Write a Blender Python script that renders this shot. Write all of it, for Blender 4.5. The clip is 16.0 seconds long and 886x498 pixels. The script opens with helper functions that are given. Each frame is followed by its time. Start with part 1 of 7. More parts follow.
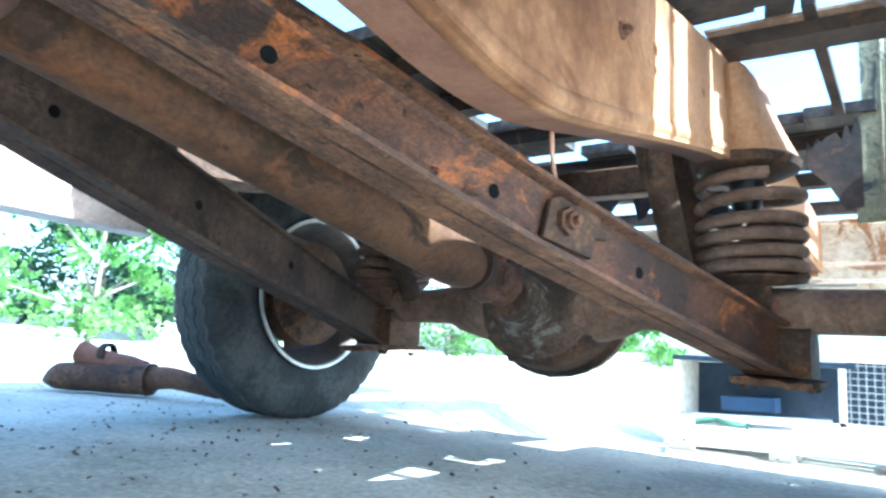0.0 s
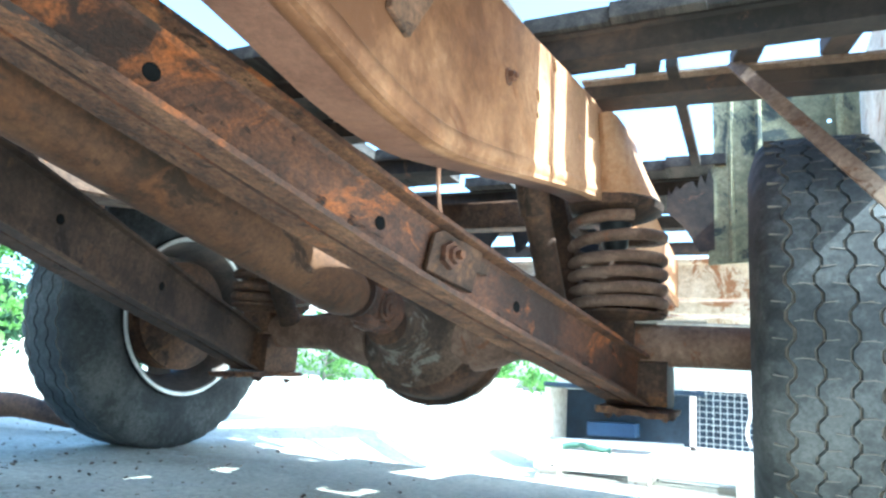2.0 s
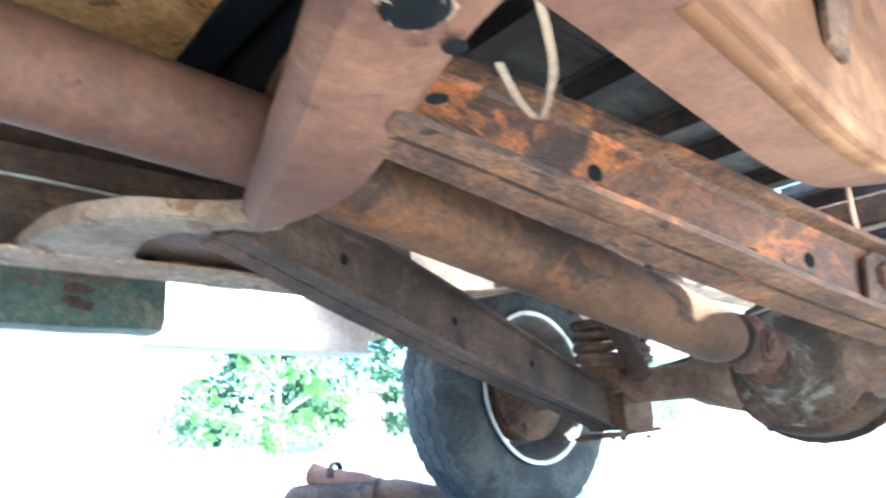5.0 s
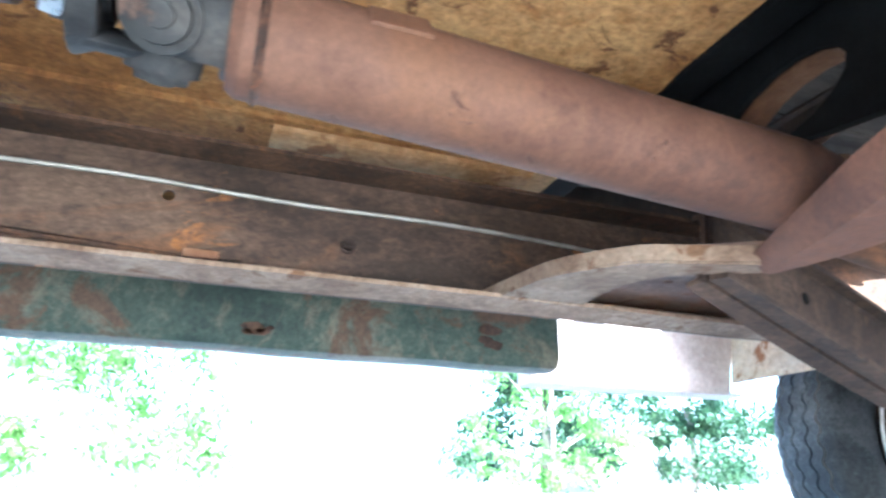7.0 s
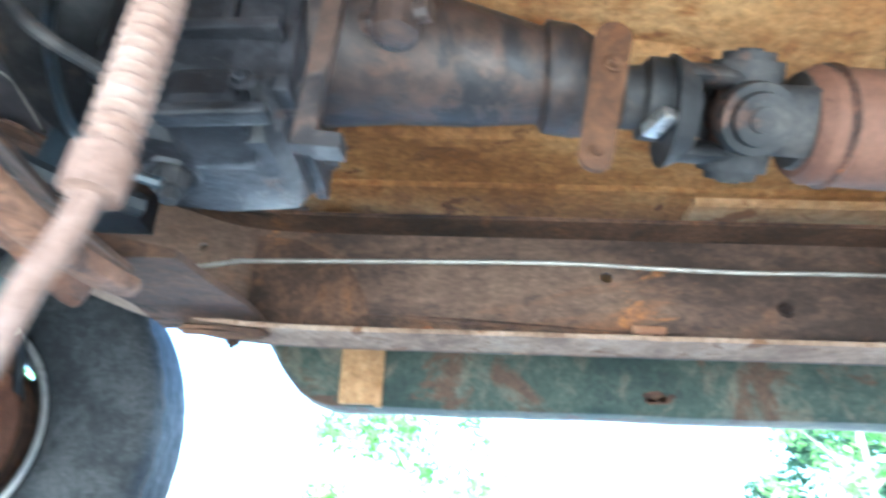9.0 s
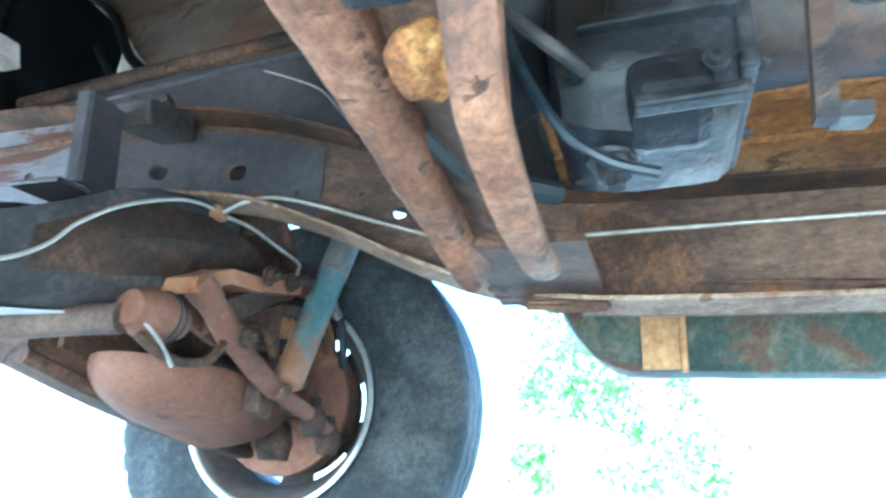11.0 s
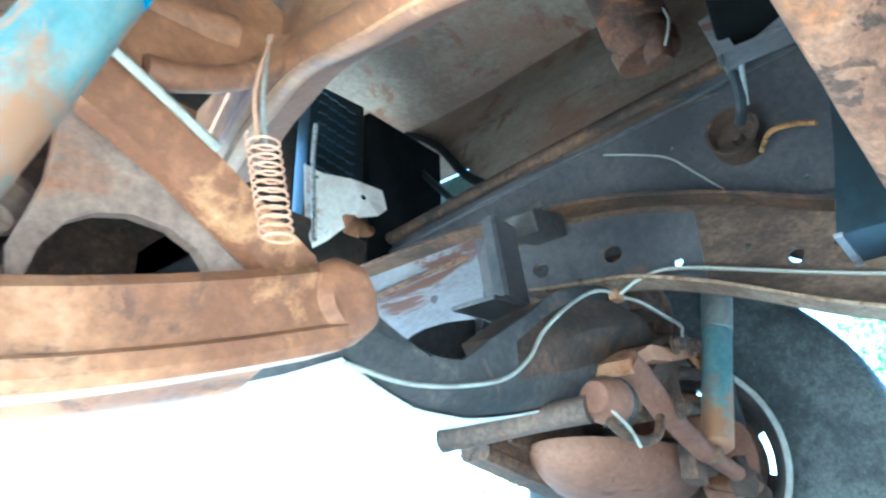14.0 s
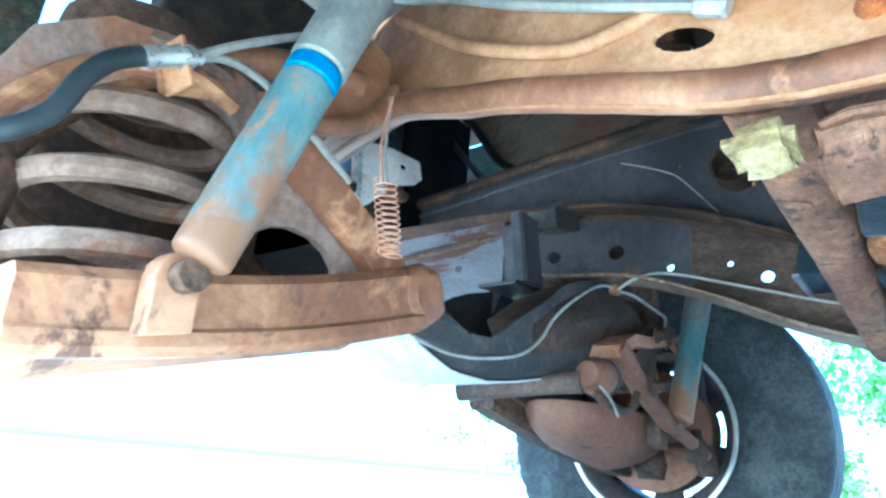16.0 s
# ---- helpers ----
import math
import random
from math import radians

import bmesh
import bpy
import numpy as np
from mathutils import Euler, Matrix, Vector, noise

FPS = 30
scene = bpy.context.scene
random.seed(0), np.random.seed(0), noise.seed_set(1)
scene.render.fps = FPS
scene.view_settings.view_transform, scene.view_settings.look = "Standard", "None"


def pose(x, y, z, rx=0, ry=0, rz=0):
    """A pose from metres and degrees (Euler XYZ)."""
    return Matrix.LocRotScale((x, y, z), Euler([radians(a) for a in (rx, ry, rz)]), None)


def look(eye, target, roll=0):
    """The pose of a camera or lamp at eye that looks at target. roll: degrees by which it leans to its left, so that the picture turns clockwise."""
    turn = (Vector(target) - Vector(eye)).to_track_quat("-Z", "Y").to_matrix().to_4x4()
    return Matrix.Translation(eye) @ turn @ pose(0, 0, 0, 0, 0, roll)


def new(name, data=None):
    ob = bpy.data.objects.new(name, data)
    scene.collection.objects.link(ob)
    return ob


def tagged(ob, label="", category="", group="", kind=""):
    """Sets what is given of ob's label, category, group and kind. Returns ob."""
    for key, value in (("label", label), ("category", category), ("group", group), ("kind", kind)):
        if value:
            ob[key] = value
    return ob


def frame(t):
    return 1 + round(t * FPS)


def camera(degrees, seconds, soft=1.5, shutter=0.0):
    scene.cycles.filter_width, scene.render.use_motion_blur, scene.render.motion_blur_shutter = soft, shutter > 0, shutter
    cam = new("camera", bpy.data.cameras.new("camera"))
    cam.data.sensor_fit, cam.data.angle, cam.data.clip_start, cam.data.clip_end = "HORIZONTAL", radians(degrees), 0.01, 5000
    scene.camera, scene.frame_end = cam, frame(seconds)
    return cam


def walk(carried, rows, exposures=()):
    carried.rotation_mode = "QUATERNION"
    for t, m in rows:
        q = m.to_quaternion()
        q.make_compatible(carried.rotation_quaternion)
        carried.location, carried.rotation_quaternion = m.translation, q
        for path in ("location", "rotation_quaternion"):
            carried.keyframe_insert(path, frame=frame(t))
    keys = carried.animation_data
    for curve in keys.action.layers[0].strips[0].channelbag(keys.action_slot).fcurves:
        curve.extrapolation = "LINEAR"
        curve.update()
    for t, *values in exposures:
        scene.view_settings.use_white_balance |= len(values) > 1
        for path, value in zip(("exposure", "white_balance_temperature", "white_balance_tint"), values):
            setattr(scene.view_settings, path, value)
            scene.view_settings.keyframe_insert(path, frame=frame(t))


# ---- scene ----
import mathutils
cam = camera(67.7, 16.0, soft=2.5, shutter=0.5)
PATH = [
    (0, (0.7, 1.544, 0.212), (-0.458, 3.146, 0.519), 3.7),
    (0.5, (0.695, 1.543, 0.222), (-0.346, 3.224, 0.521), 3.4),
    (1, (0.698, 1.538, 0.221), (-0.202, 3.28, 0.614), 4.9),
    (1.5, (0.712, 1.539, 0.212), (-0.151, 3.288, 0.654), 5.3),
    (2, (0.701, 1.536, 0.22), (-0.148, 3.302, 0.621), 4.2),
    (2.5, (0.701, 1.539, 0.219), (-0.233, 3.26, 0.627), 3.7),
    (3, (0.697, 1.539, 0.223), (-0.367, 3.173, 0.667), 5.1),
    (5.3, (0.551, 1.359, 0.25), (-0.914, 2.585, 0.843), -5.2),
    (5.5, (0.541, 1.324, 0.255), (-0.938, 2.505, 0.901), -6.1),
    (6, (0.483, 1.303, 0.256), (-1.187, 2.195, 0.9), -0.2),
    (6.5, (0.47, 1.259, 0.264), (-1.277, 1.993, 0.903), 1.0),
    (7, (0.448, 1.169, 0.25), (-1.327, 1.81, 0.912), 0.7),
    (7.5, (0.439, 1.1, 0.241), (-1.362, 1.642, 0.922), 0.0),
    (8, (0.435, 1.017, 0.252), (-1.419, 1.36, 0.921), 0.7),
    (8.5, (0.435, 0.952, 0.251), (-1.422, 1.186, 0.956), 0.4),
    (9, (0.447, 0.896, 0.252), (-1.381, 0.835, 1.061), 2.3),
    (9.5, (0.459, 0.821, 0.27), (-1.337, 0.561, 1.11), 1.8),
    (9.7, (0.456, 0.793, 0.275), (-1.327, 0.486, 1.126), 2.0),
    (11.8, (0.547, 0.633, 0.237), (-1.202, -0.104, 0.868), 3.1),
    (12, (0.561, 0.612, 0.239), (-1.159, -0.165, 0.902), 2.8),
    (12.5, (0.6, 0.563, 0.249), (-1.02, -0.334, 1.003), 0.4),
    (13, (0.627, 0.51, 0.259), (-0.912, -0.495, 1.046), -0.7),
    (13.5, (0.647, 0.501, 0.278), (-0.785, -0.56, 1.186), -2.6),
    (14, (0.685, 0.508, 0.264), (-0.718, -0.663, 1.077), -1.6),
    (14.5, (0.745, 0.517, 0.258), (-0.605, -0.698, 1.095), 0.3),
    (15, (0.797, 0.535, 0.269), (-0.656, -0.63, 1.0), 2.2),
    (15.5, (0.86, 0.569, 0.263), (-0.608, -0.587, 0.977), 3.1),
    (16, (0.909, 0.6, 0.261), (-0.555, -0.606, 0.898), 5.0),
]
walk(cam, [(t, look(eye, target, roll)) for t, eye, target, roll in PATH], [(0, 2.98, 4700, -7), (3.2, 3.15, 4900, -12), (5.3, 4.05, 4750, -4), (7.0, 4.08, 4850, 2), (8.5, 4.15, 4800, 1), (9.1, 4.35, 4700, -2), (9.7, 4.42, 4500, -8), (11.8, 4.6, 4350, -11), (12.6, 4.78, 4300, -13), (13.4, 4.78, 4150, -17), (14.5, 4.52, 4200, -16), (16, 3.95, 4000, -14)])

# ---------- world, sun ----------
w = bpy.data.worlds.new("sky_world")
scene.world = w
w.use_nodes = True
wn = w.node_tree
sky = wn.nodes.new("ShaderNodeTexSky")
sky.sky_type = "NISHITA"
sky.sun_disc = False
SUN_EL, SUN_AZ = 48.0, 91.0          # azimuth: degrees from +y towards +x
sky.sun_elevation = radians(SUN_EL)
sky.sun_rotation = radians(SUN_AZ)
sky.dust_density = 3.0              # hazy summer air
bg = wn.nodes["Background"]
bg.inputs["Strength"].default_value = 0.13
wn.links.new(sky.outputs[0], bg.inputs[0])
sl = bpy.data.lights.new("sun", "SUN")
sl.energy, sl.angle, sl.color = 3.5, radians(0.6), (1.0, 0.94, 0.85)
sun = new("sun", sl)
sd = Vector((math.sin(radians(SUN_AZ)) * math.cos(radians(SUN_EL)), math.cos(radians(SUN_AZ)) * math.cos(radians(SUN_EL)), math.sin(radians(SUN_EL))))
sun.matrix_world = look(sd * 30, (0, 0, 0))


# ---------- materials ----------
def mat(name, ramp, scale=6.0, fine=60.0, rough=0.8, metal=0.0, bump=0.25, spots=None, spot_scale=14.0, spot_at=0.58, spec=0.4, stretch=(1, 1, 1), fine_mix=0.35, vary=0.12, rough_var=0.15, grit=0.0, spots2=None, at2=0.60, scale2=5.0):
    """Two-scale noise colour over a ramp, one or two layers of ragged patches of other colours, dark and light grit, and fine relief."""
    m = bpy.data.materials.new(name)
    m.use_nodes = True
    nt = m.node_tree
    N, L = nt.nodes, nt.links
    b = N["Principled BSDF"]
    tc = N.new("ShaderNodeTexCoord")
    mp = N.new("ShaderNodeMapping")
    mp.inputs["Scale"].default_value = stretch
    L.new(tc.outputs["Object"], mp.inputs[0])
    oi = N.new("ShaderNodeObjectInfo")

    def noi(s, detail=6, rgh=0.6, dist=0.3):
        n = N.new("ShaderNodeTexNoise")
        n.inputs["Scale"].default_value, n.inputs["Detail"].default_value = s, detail
        n.inputs["Roughness"].default_value, n.inputs["Distortion"].default_value = rgh, dist
        L.new(mp.outputs[0], n.inputs["Vector"])
        return n
    big, small = noi(scale), noi(fine, 4, 0.7)
    mix = N.new("ShaderNodeMix")
    mix.data_type = "FLOAT"
    mix.inputs[0].default_value = fine_mix
    L.new(big.outputs[0], mix.inputs[2])
    L.new(small.outputs[0], mix.inputs[3])
    cr = N.new("ShaderNodeValToRGB")
    e = cr.color_ramp.elements
    lo, hi = 0.40, 0.60
    e[0].position, e[1].position = lo, hi
    e[0].color, e[1].color = (*ramp[0], 1), (*ramp[-1], 1)
    for i, c in enumerate(ramp[1:-1]):
        k = e.new(lo + (hi - lo) * (i + 1) / (len(ramp) - 1))
        k.color = (*c, 1)
    L.new(mix.outputs[0], cr.inputs[0])
    col = cr.outputs[0]
    height = mix.outputs[0]

    def patch(col, colour, s, at, soft):
        sp = noi(s, 9, 0.70, 0.7)
        sr = N.new("ShaderNodeValToRGB")
        sr.color_ramp.elements[0].position, sr.color_ramp.elements[1].position = at, at + soft
        L.new(sp.outputs[0], sr.inputs[0])
        cm = N.new("ShaderNodeMix")
        cm.data_type = "RGBA"
        L.new(sr.outputs[0], cm.inputs[0])
        L.new(col, cm.inputs[6])
        cm.inputs[7].default_value = (*colour, 1)
        return cm.outputs[2], sr.outputs[0]
    if spots2:
        col, _ = patch(col, spots2, scale2, at2, 0.10)
    if spots:
        col, mask = patch(col, spots, spot_scale, spot_at, 0.05)
        ad = N.new("ShaderNodeMath")
        ad.operation = "MULTIPLY_ADD"
        ad.inputs[1].default_value = -0.22
        L.new(mask, ad.inputs[0])
        L.new(height, ad.inputs[2])
        height = ad.outputs[0]
    hv = N.new("ShaderNodeHueSaturation")
    mr = N.new("ShaderNodeMapRange")
    mr.inputs["To Min"].default_value, mr.inputs["To Max"].default_value = 1 - vary, 1 + vary
    L.new(oi.outputs["Random"], mr.inputs["Value"])
    value = mr.outputs[0]
    if grit:
        gn = noi(fine * 2.2, 6, 0.75, 0.2)
        gr = N.new("ShaderNodeMapRange")
        gr.inputs["From Min"].default_value, gr.inputs["From Max"].default_value = 0.36, 0.64
        gr.inputs["To Min"].default_value, gr.inputs["To Max"].default_value = 1 - grit, 1 + grit * 0.8
        L.new(gn.outputs[0], gr.inputs["Value"])
        mu = N.new("ShaderNodeMath")
        mu.operation = "MULTIPLY"
        L.new(value, mu.inputs[0])
        L.new(gr.outputs[0], mu.inputs[1])
        value = mu.outputs[0]
    L.new(value, hv.inputs["Value"])
    L.new(col, hv.inputs["Color"])
    L.new(hv.outputs[0], b.inputs["Base Color"])
    rr = N.new("ShaderNodeMapRange")
    rr.inputs["To Min"].default_value, rr.inputs["To Max"].default_value = max(0.03, rough - rough_var), min(1, rough + rough_var)
    L.new(small.outputs[0], rr.inputs["Value"])
    L.new(rr.outputs[0], b.inputs["Roughness"])
    b.inputs["Metallic"].default_value = metal
    b.inputs["Specular IOR Level"].default_value = spec
    if bump:
        bp = N.new("ShaderNodeBump")
        bp.inputs["Strength"].default_value, bp.inputs["Distance"].default_value = bump, 0.006
        L.new(height, bp.inputs["Height"])
        L.new(bp.outputs[0], b.inputs["Normal"])
    return m


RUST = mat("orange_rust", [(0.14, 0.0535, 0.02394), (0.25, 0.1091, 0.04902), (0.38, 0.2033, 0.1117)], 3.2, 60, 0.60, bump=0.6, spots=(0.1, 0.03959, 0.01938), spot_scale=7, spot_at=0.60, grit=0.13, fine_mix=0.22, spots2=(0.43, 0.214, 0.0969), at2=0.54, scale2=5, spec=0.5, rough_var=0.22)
RUST_ROUGH = mat("rough_casting_rust", [(0.05535, 0.02281, 0.0117), (0.1205, 0.05322, 0.0271), (0.1954, 0.09821, 0.05544)], 8, 60, 0.70, bump=1.1, spots=(0.04558, 0.02028, 0.01232), spot_scale=18, spot_at=0.58, grit=0.38, spots2=(0.2019, 0.0792, 0.02464), at2=0.56, scale2=6, spec=0.5)
RUST_RED = mat("red_brown_rust", [(0.024, 0.011, 0.007), (0.062, 0.025, 0.013), (0.125, 0.050, 0.024)], 6, 90, 0.72, bump=1.0, spots=(0.024, 0.012, 0.008), spot_scale=26, spot_at=0.60, stretch=(1, 1, 1.3), grit=0.40, spots2=(0.330, 0.100, 0.020), at2=0.55, scale2=7, spec=0.5)
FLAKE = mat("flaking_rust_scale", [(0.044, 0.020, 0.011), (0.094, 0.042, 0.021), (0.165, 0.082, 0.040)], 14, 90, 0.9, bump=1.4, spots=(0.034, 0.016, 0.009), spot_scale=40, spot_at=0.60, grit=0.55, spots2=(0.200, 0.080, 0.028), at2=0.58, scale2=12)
SNOUT = mat("dust_splashed_casting", [(0.040, 0.026, 0.018), (0.090, 0.056, 0.038), (0.16, 0.105, 0.072)], 6, 70, 0.85, bump=0.5, spots=(0.19, 0.165, 0.135), spot_scale=9, spot_at=0.53, grit=0.3)
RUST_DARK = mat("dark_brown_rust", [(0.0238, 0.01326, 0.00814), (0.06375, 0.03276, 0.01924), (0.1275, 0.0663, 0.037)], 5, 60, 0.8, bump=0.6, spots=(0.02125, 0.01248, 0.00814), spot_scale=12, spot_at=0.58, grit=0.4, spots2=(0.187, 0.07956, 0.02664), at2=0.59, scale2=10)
RUST_PINK = mat("dusty_pink_rust", [(0.0792, 0.0324, 0.0198), (0.1332, 0.0576, 0.0342), (0.1935, 0.0936, 0.0576)], 3.5, 60, 0.75, bump=0.45, spots=(0.0765, 0.0306, 0.018), spot_scale=16, spot_at=0.61, grit=0.16, fine_mix=0.24, spots2=(0.2025, 0.0936, 0.0504), at2=0.55, scale2=5)
SHAFTP = mat("dusty_brown_shaft_rust", [(0.06512, 0.02664, 0.01628), (0.1095, 0.04736, 0.02812), (0.1591, 0.07696, 0.04736)], 3.5, 60, 0.75, bump=0.45, spots=(0.0629, 0.02516, 0.0148), spot_scale=16, spot_at=0.61, grit=0.16, fine_mix=0.24, spots2=(0.1665, 0.07696, 0.04144), at2=0.55, scale2=5)
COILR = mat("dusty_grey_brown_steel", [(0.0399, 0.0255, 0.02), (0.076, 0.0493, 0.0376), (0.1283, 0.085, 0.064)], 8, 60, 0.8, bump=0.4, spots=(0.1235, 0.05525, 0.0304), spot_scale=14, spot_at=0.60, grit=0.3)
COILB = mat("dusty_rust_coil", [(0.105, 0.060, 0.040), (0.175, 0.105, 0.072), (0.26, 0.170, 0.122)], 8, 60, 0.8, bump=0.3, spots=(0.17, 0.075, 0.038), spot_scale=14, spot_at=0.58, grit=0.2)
RAIL_OUT = mat("pale_rust_rail", [(0.2534, 0.1139, 0.04803), (0.3425, 0.1717, 0.08086), (0.4317, 0.2477, 0.135)], 2.5, 70, 0.72, bump=0.3, spots=(0.2064, 0.07754, 0.02554), spot_scale=8, spot_at=0.62, grit=0.14, spots2=(0.3191, 0.1329, 0.04256), at2=0.54, scale2=1.6)
SHAFT = mat("dusty_shaft_rust", [(0.03222, 0.01504, 0.005824), (0.08225, 0.03544, 0.01539), (0.1305, 0.06117, 0.02745)], 4, 60, 0.72, bump=0.45, spots=(0.03444, 0.01553, 0.006655), spot_scale=11, spot_at=0.57, grit=0.28, spots2=(0.1388, 0.0534, 0.01747), at2=0.54, scale2=7)
RAIL_IN = mat("dark_frame_steel", [(0.03816, 0.02277, 0.01555), (0.08306, 0.04864, 0.03305), (0.1515, 0.09522, 0.06221)], 5, 70, 0.75, bump=0.45, spots=(0.3367, 0.1397, 0.04082), spot_scale=9, spot_at=0.60, stretch=(1, 0.6, 1.2), grit=0.3, spots2=(0.1796, 0.08487, 0.04082), at2=0.55, scale2=4)
SLATE = mat("slate_painted_steel", [(0.0351, 0.03192, 0.03572), (0.05616, 0.05016, 0.05472), (0.0936, 0.0798, 0.08132)], 4, 60, 0.45, bump=0.15, spots=(0.1014, 0.0494, 0.0342), spot_scale=6, spot_at=0.61, spec=0.5, grit=0.12)
SLATED = mat("dark_slate_steel", [(0.022, 0.020, 0.021), (0.042, 0.037, 0.037), (0.085, 0.070, 0.064)], 4, 60, 0.75, bump=0.25, spots=(0.10, 0.055, 0.040), spot_scale=8, spot_at=0.60, spec=0.3, grit=0.2)
GUSSET = mat("dusty_pale_steel", [(0.1184, 0.07224, 0.05569), (0.185, 0.1204, 0.09282), (0.2516, 0.1716, 0.1326)], 5, 60, 0.75, bump=0.3, spots=(0.1406, 0.0602, 0.03448), spot_scale=10, spot_at=0.59, grit=0.2, spots2=(0.205, 0.0903, 0.04836), at2=0.50, scale2=5)
PANEL = mat("mottled_inner_panel", [(0.104, 0.07308, 0.05474), (0.1588, 0.1184, 0.09044), (0.2081, 0.1688, 0.1333)], 3, 55, 0.7, bump=0.3, spots=(0.1314, 0.06552, 0.03903), spot_scale=6, spot_at=0.55, grit=0.15, spots2=(0.1643, 0.09828, 0.06902), at2=0.52, scale2=2)
FLOOR = mat("tan_cab_floor", [(0.1904, 0.07344, 0.019), (0.3416, 0.1577, 0.047), (0.504, 0.2862, 0.11)], 2.4, 45, 0.8, bump=0.6, spots=(0.1344, 0.04968, 0.015), spot_scale=16, spot_at=0.575, stretch=(1.1, 0.9, 1), grit=0.34, fine_mix=0.24, spots2=(0.2688, 0.1058, 0.026), at2=0.52, scale2=5)
TAN = mat("bare_tan_floor_channel", [(0.2754, 0.1377, 0.05049), (0.3947, 0.2248, 0.101), (0.5049, 0.3305, 0.1744)], 3, 45, 0.8, bump=0.4, spots=(0.2203, 0.09639, 0.03672), spot_scale=8, spot_at=0.58, grit=0.22)
GREEN = mat("worn_green_paint", [(0.022, 0.036, 0.027), (0.052, 0.070, 0.050), (0.115, 0.112, 0.078)], 6, 55, 0.65, bump=0.5, spots=(0.090, 0.048, 0.026), spot_scale=6, spot_at=0.535, grit=0.35, spots2=(0.140, 0.118, 0.078), at2=0.52, scale2=7)
CREAM = mat("rusting_cream_paint", [(0.42, 0.32, 0.22), (0.62, 0.52, 0.40), (0.72, 0.65, 0.55)], 5, 50, 0.7, bump=0.25, spots=(0.32, 0.155, 0.075), spot_scale=8, spot_at=0.56, grit=0.15)
WHITEP = mat("chalky_white_paint", [(0.60, 0.48, 0.43), (0.75, 0.65, 0.60), (0.83, 0.76, 0.72)], 4, 50, 0.6, bump=0.1, spots=(0.46, 0.26, 0.18), spot_scale=6, spot_at=0.60, grit=0.1)
RUBBER = mat("dusty_tyre_rubber", [(0.018, 0.019, 0.021), (0.038, 0.040, 0.042), (0.075, 0.076, 0.076)], 8, 70, 0.75, bump=0.25, spec=0.35, grit=0.35)
RIMM = mat("silver_wheel_rim", [(0.40, 0.39, 0.37), (0.58, 0.57, 0.55), (0.66, 0.65, 0.63)], 8, 60, 0.35, 0.7, bump=0.05, spots=(0.24, 0.14, 0.09), spot_scale=18, spot_at=0.66)
RIMD = mat("dark_rim_inside", [(0.05, 0.042, 0.04), (0.09, 0.075, 0.068), (0.15, 0.11, 0.09)], 8, 60, 0.6, 0.2, bump=0.1)
GREASE = mat("oily_black_casting", [(0.008, 0.008, 0.009), (0.022, 0.021, 0.022), (0.055, 0.048, 0.044)], 9, 60, 0.62, bump=0.5, spec=0.35, spots=(0.09, 0.050, 0.035), spot_scale=12, spot_at=0.62, grit=0.3)
GEAR = mat("greasy_grey_casting", [(0.0045, 0.0045, 0.00585), (0.0135, 0.0135, 0.01638), (0.0435, 0.042, 0.0468)], 6, 60, 0.46, bump=0.8, spec=0.36, spots=(0.05625, 0.0315, 0.02418), spot_scale=8, spot_at=0.59, grit=0.35, rough_var=0.30)
TAILC = mat("oily_brown_casting", [(0.014, 0.010, 0.009), (0.040, 0.026, 0.021), (0.085, 0.052, 0.038)], 5, 60, 0.5, bump=0.5, spots=(0.020, 0.017, 0.018), spot_scale=5, spot_at=0.54, grit=0.2, spots2=(0.135, 0.060, 0.030), at2=0.54, scale2=4, spec=0.5, rough_var=0.28)
DUSTY = mat("dusty_tan_flange", [(0.1482, 0.0888, 0.056), (0.234, 0.1554, 0.105), (0.3042, 0.222, 0.161)], 8, 60, 0.85, bump=0.3, spots=(0.1404, 0.0703, 0.0336), spot_scale=16, spot_at=0.57, grit=0.25)
SLATEL = mat("pale_lavender_steel", [(0.1127, 0.1002, 0.1094), (0.1658, 0.1518, 0.1658), (0.2188, 0.2035, 0.2188)], 3, 60, 0.4, bump=0.12, spots=(0.08619, 0.03876, 0.02652), spot_scale=4, spot_at=0.57, spec=0.5, stretch=(1, 1, 3), grit=0.1)
# Pale tone holds the ground bounce and haze on the crossmember's underside.
BOUNCE_PALE = mat("bounce_lit_underside", [(0.36, 0.35, 0.36), (0.46, 0.45, 0.46), (0.55, 0.53, 0.53)], 4, 60, 0.7, bump=0.2, spots=(0.24, 0.17, 0.13), spot_scale=7, spot_at=0.62, grit=0.15)
OLIVE = mat("flaking_olive_paint", [(0.150, 0.142, 0.080), (0.255, 0.235, 0.135), (0.37, 0.335, 0.205)], 4, 50, 0.75, bump=0.3, spots=(0.045, 0.052, 0.046), spot_scale=7, spot_at=0.53, grit=0.25, spots2=(0.100, 0.095, 0.062), at2=0.52, scale2=4)
NAVY = mat("blue_black_enamel", [(0.0042, 0.007, 0.0098), (0.0084, 0.0154, 0.0224), (0.021, 0.035, 0.0455)], 5, 50, 0.4, bump=0.1, spec=0.5, grit=0.2)
ARMP = mat("dusty_dark_arm", [(0.0248, 0.01426, 0.0099), (0.06076, 0.03534, 0.02376), (0.1054, 0.0651, 0.04488)], 5, 60, 0.8, bump=0.5, spots=(0.0217, 0.0124, 0.00924), spot_scale=12, spot_at=0.59, grit=0.35, spots2=(0.124, 0.06076, 0.0297), at2=0.60, scale2=9)
GROOVE = mat("dusty_tread_groove", [(0.10, 0.085, 0.07), (0.17, 0.15, 0.13)], 20, 90, 0.95, bump=0.2)
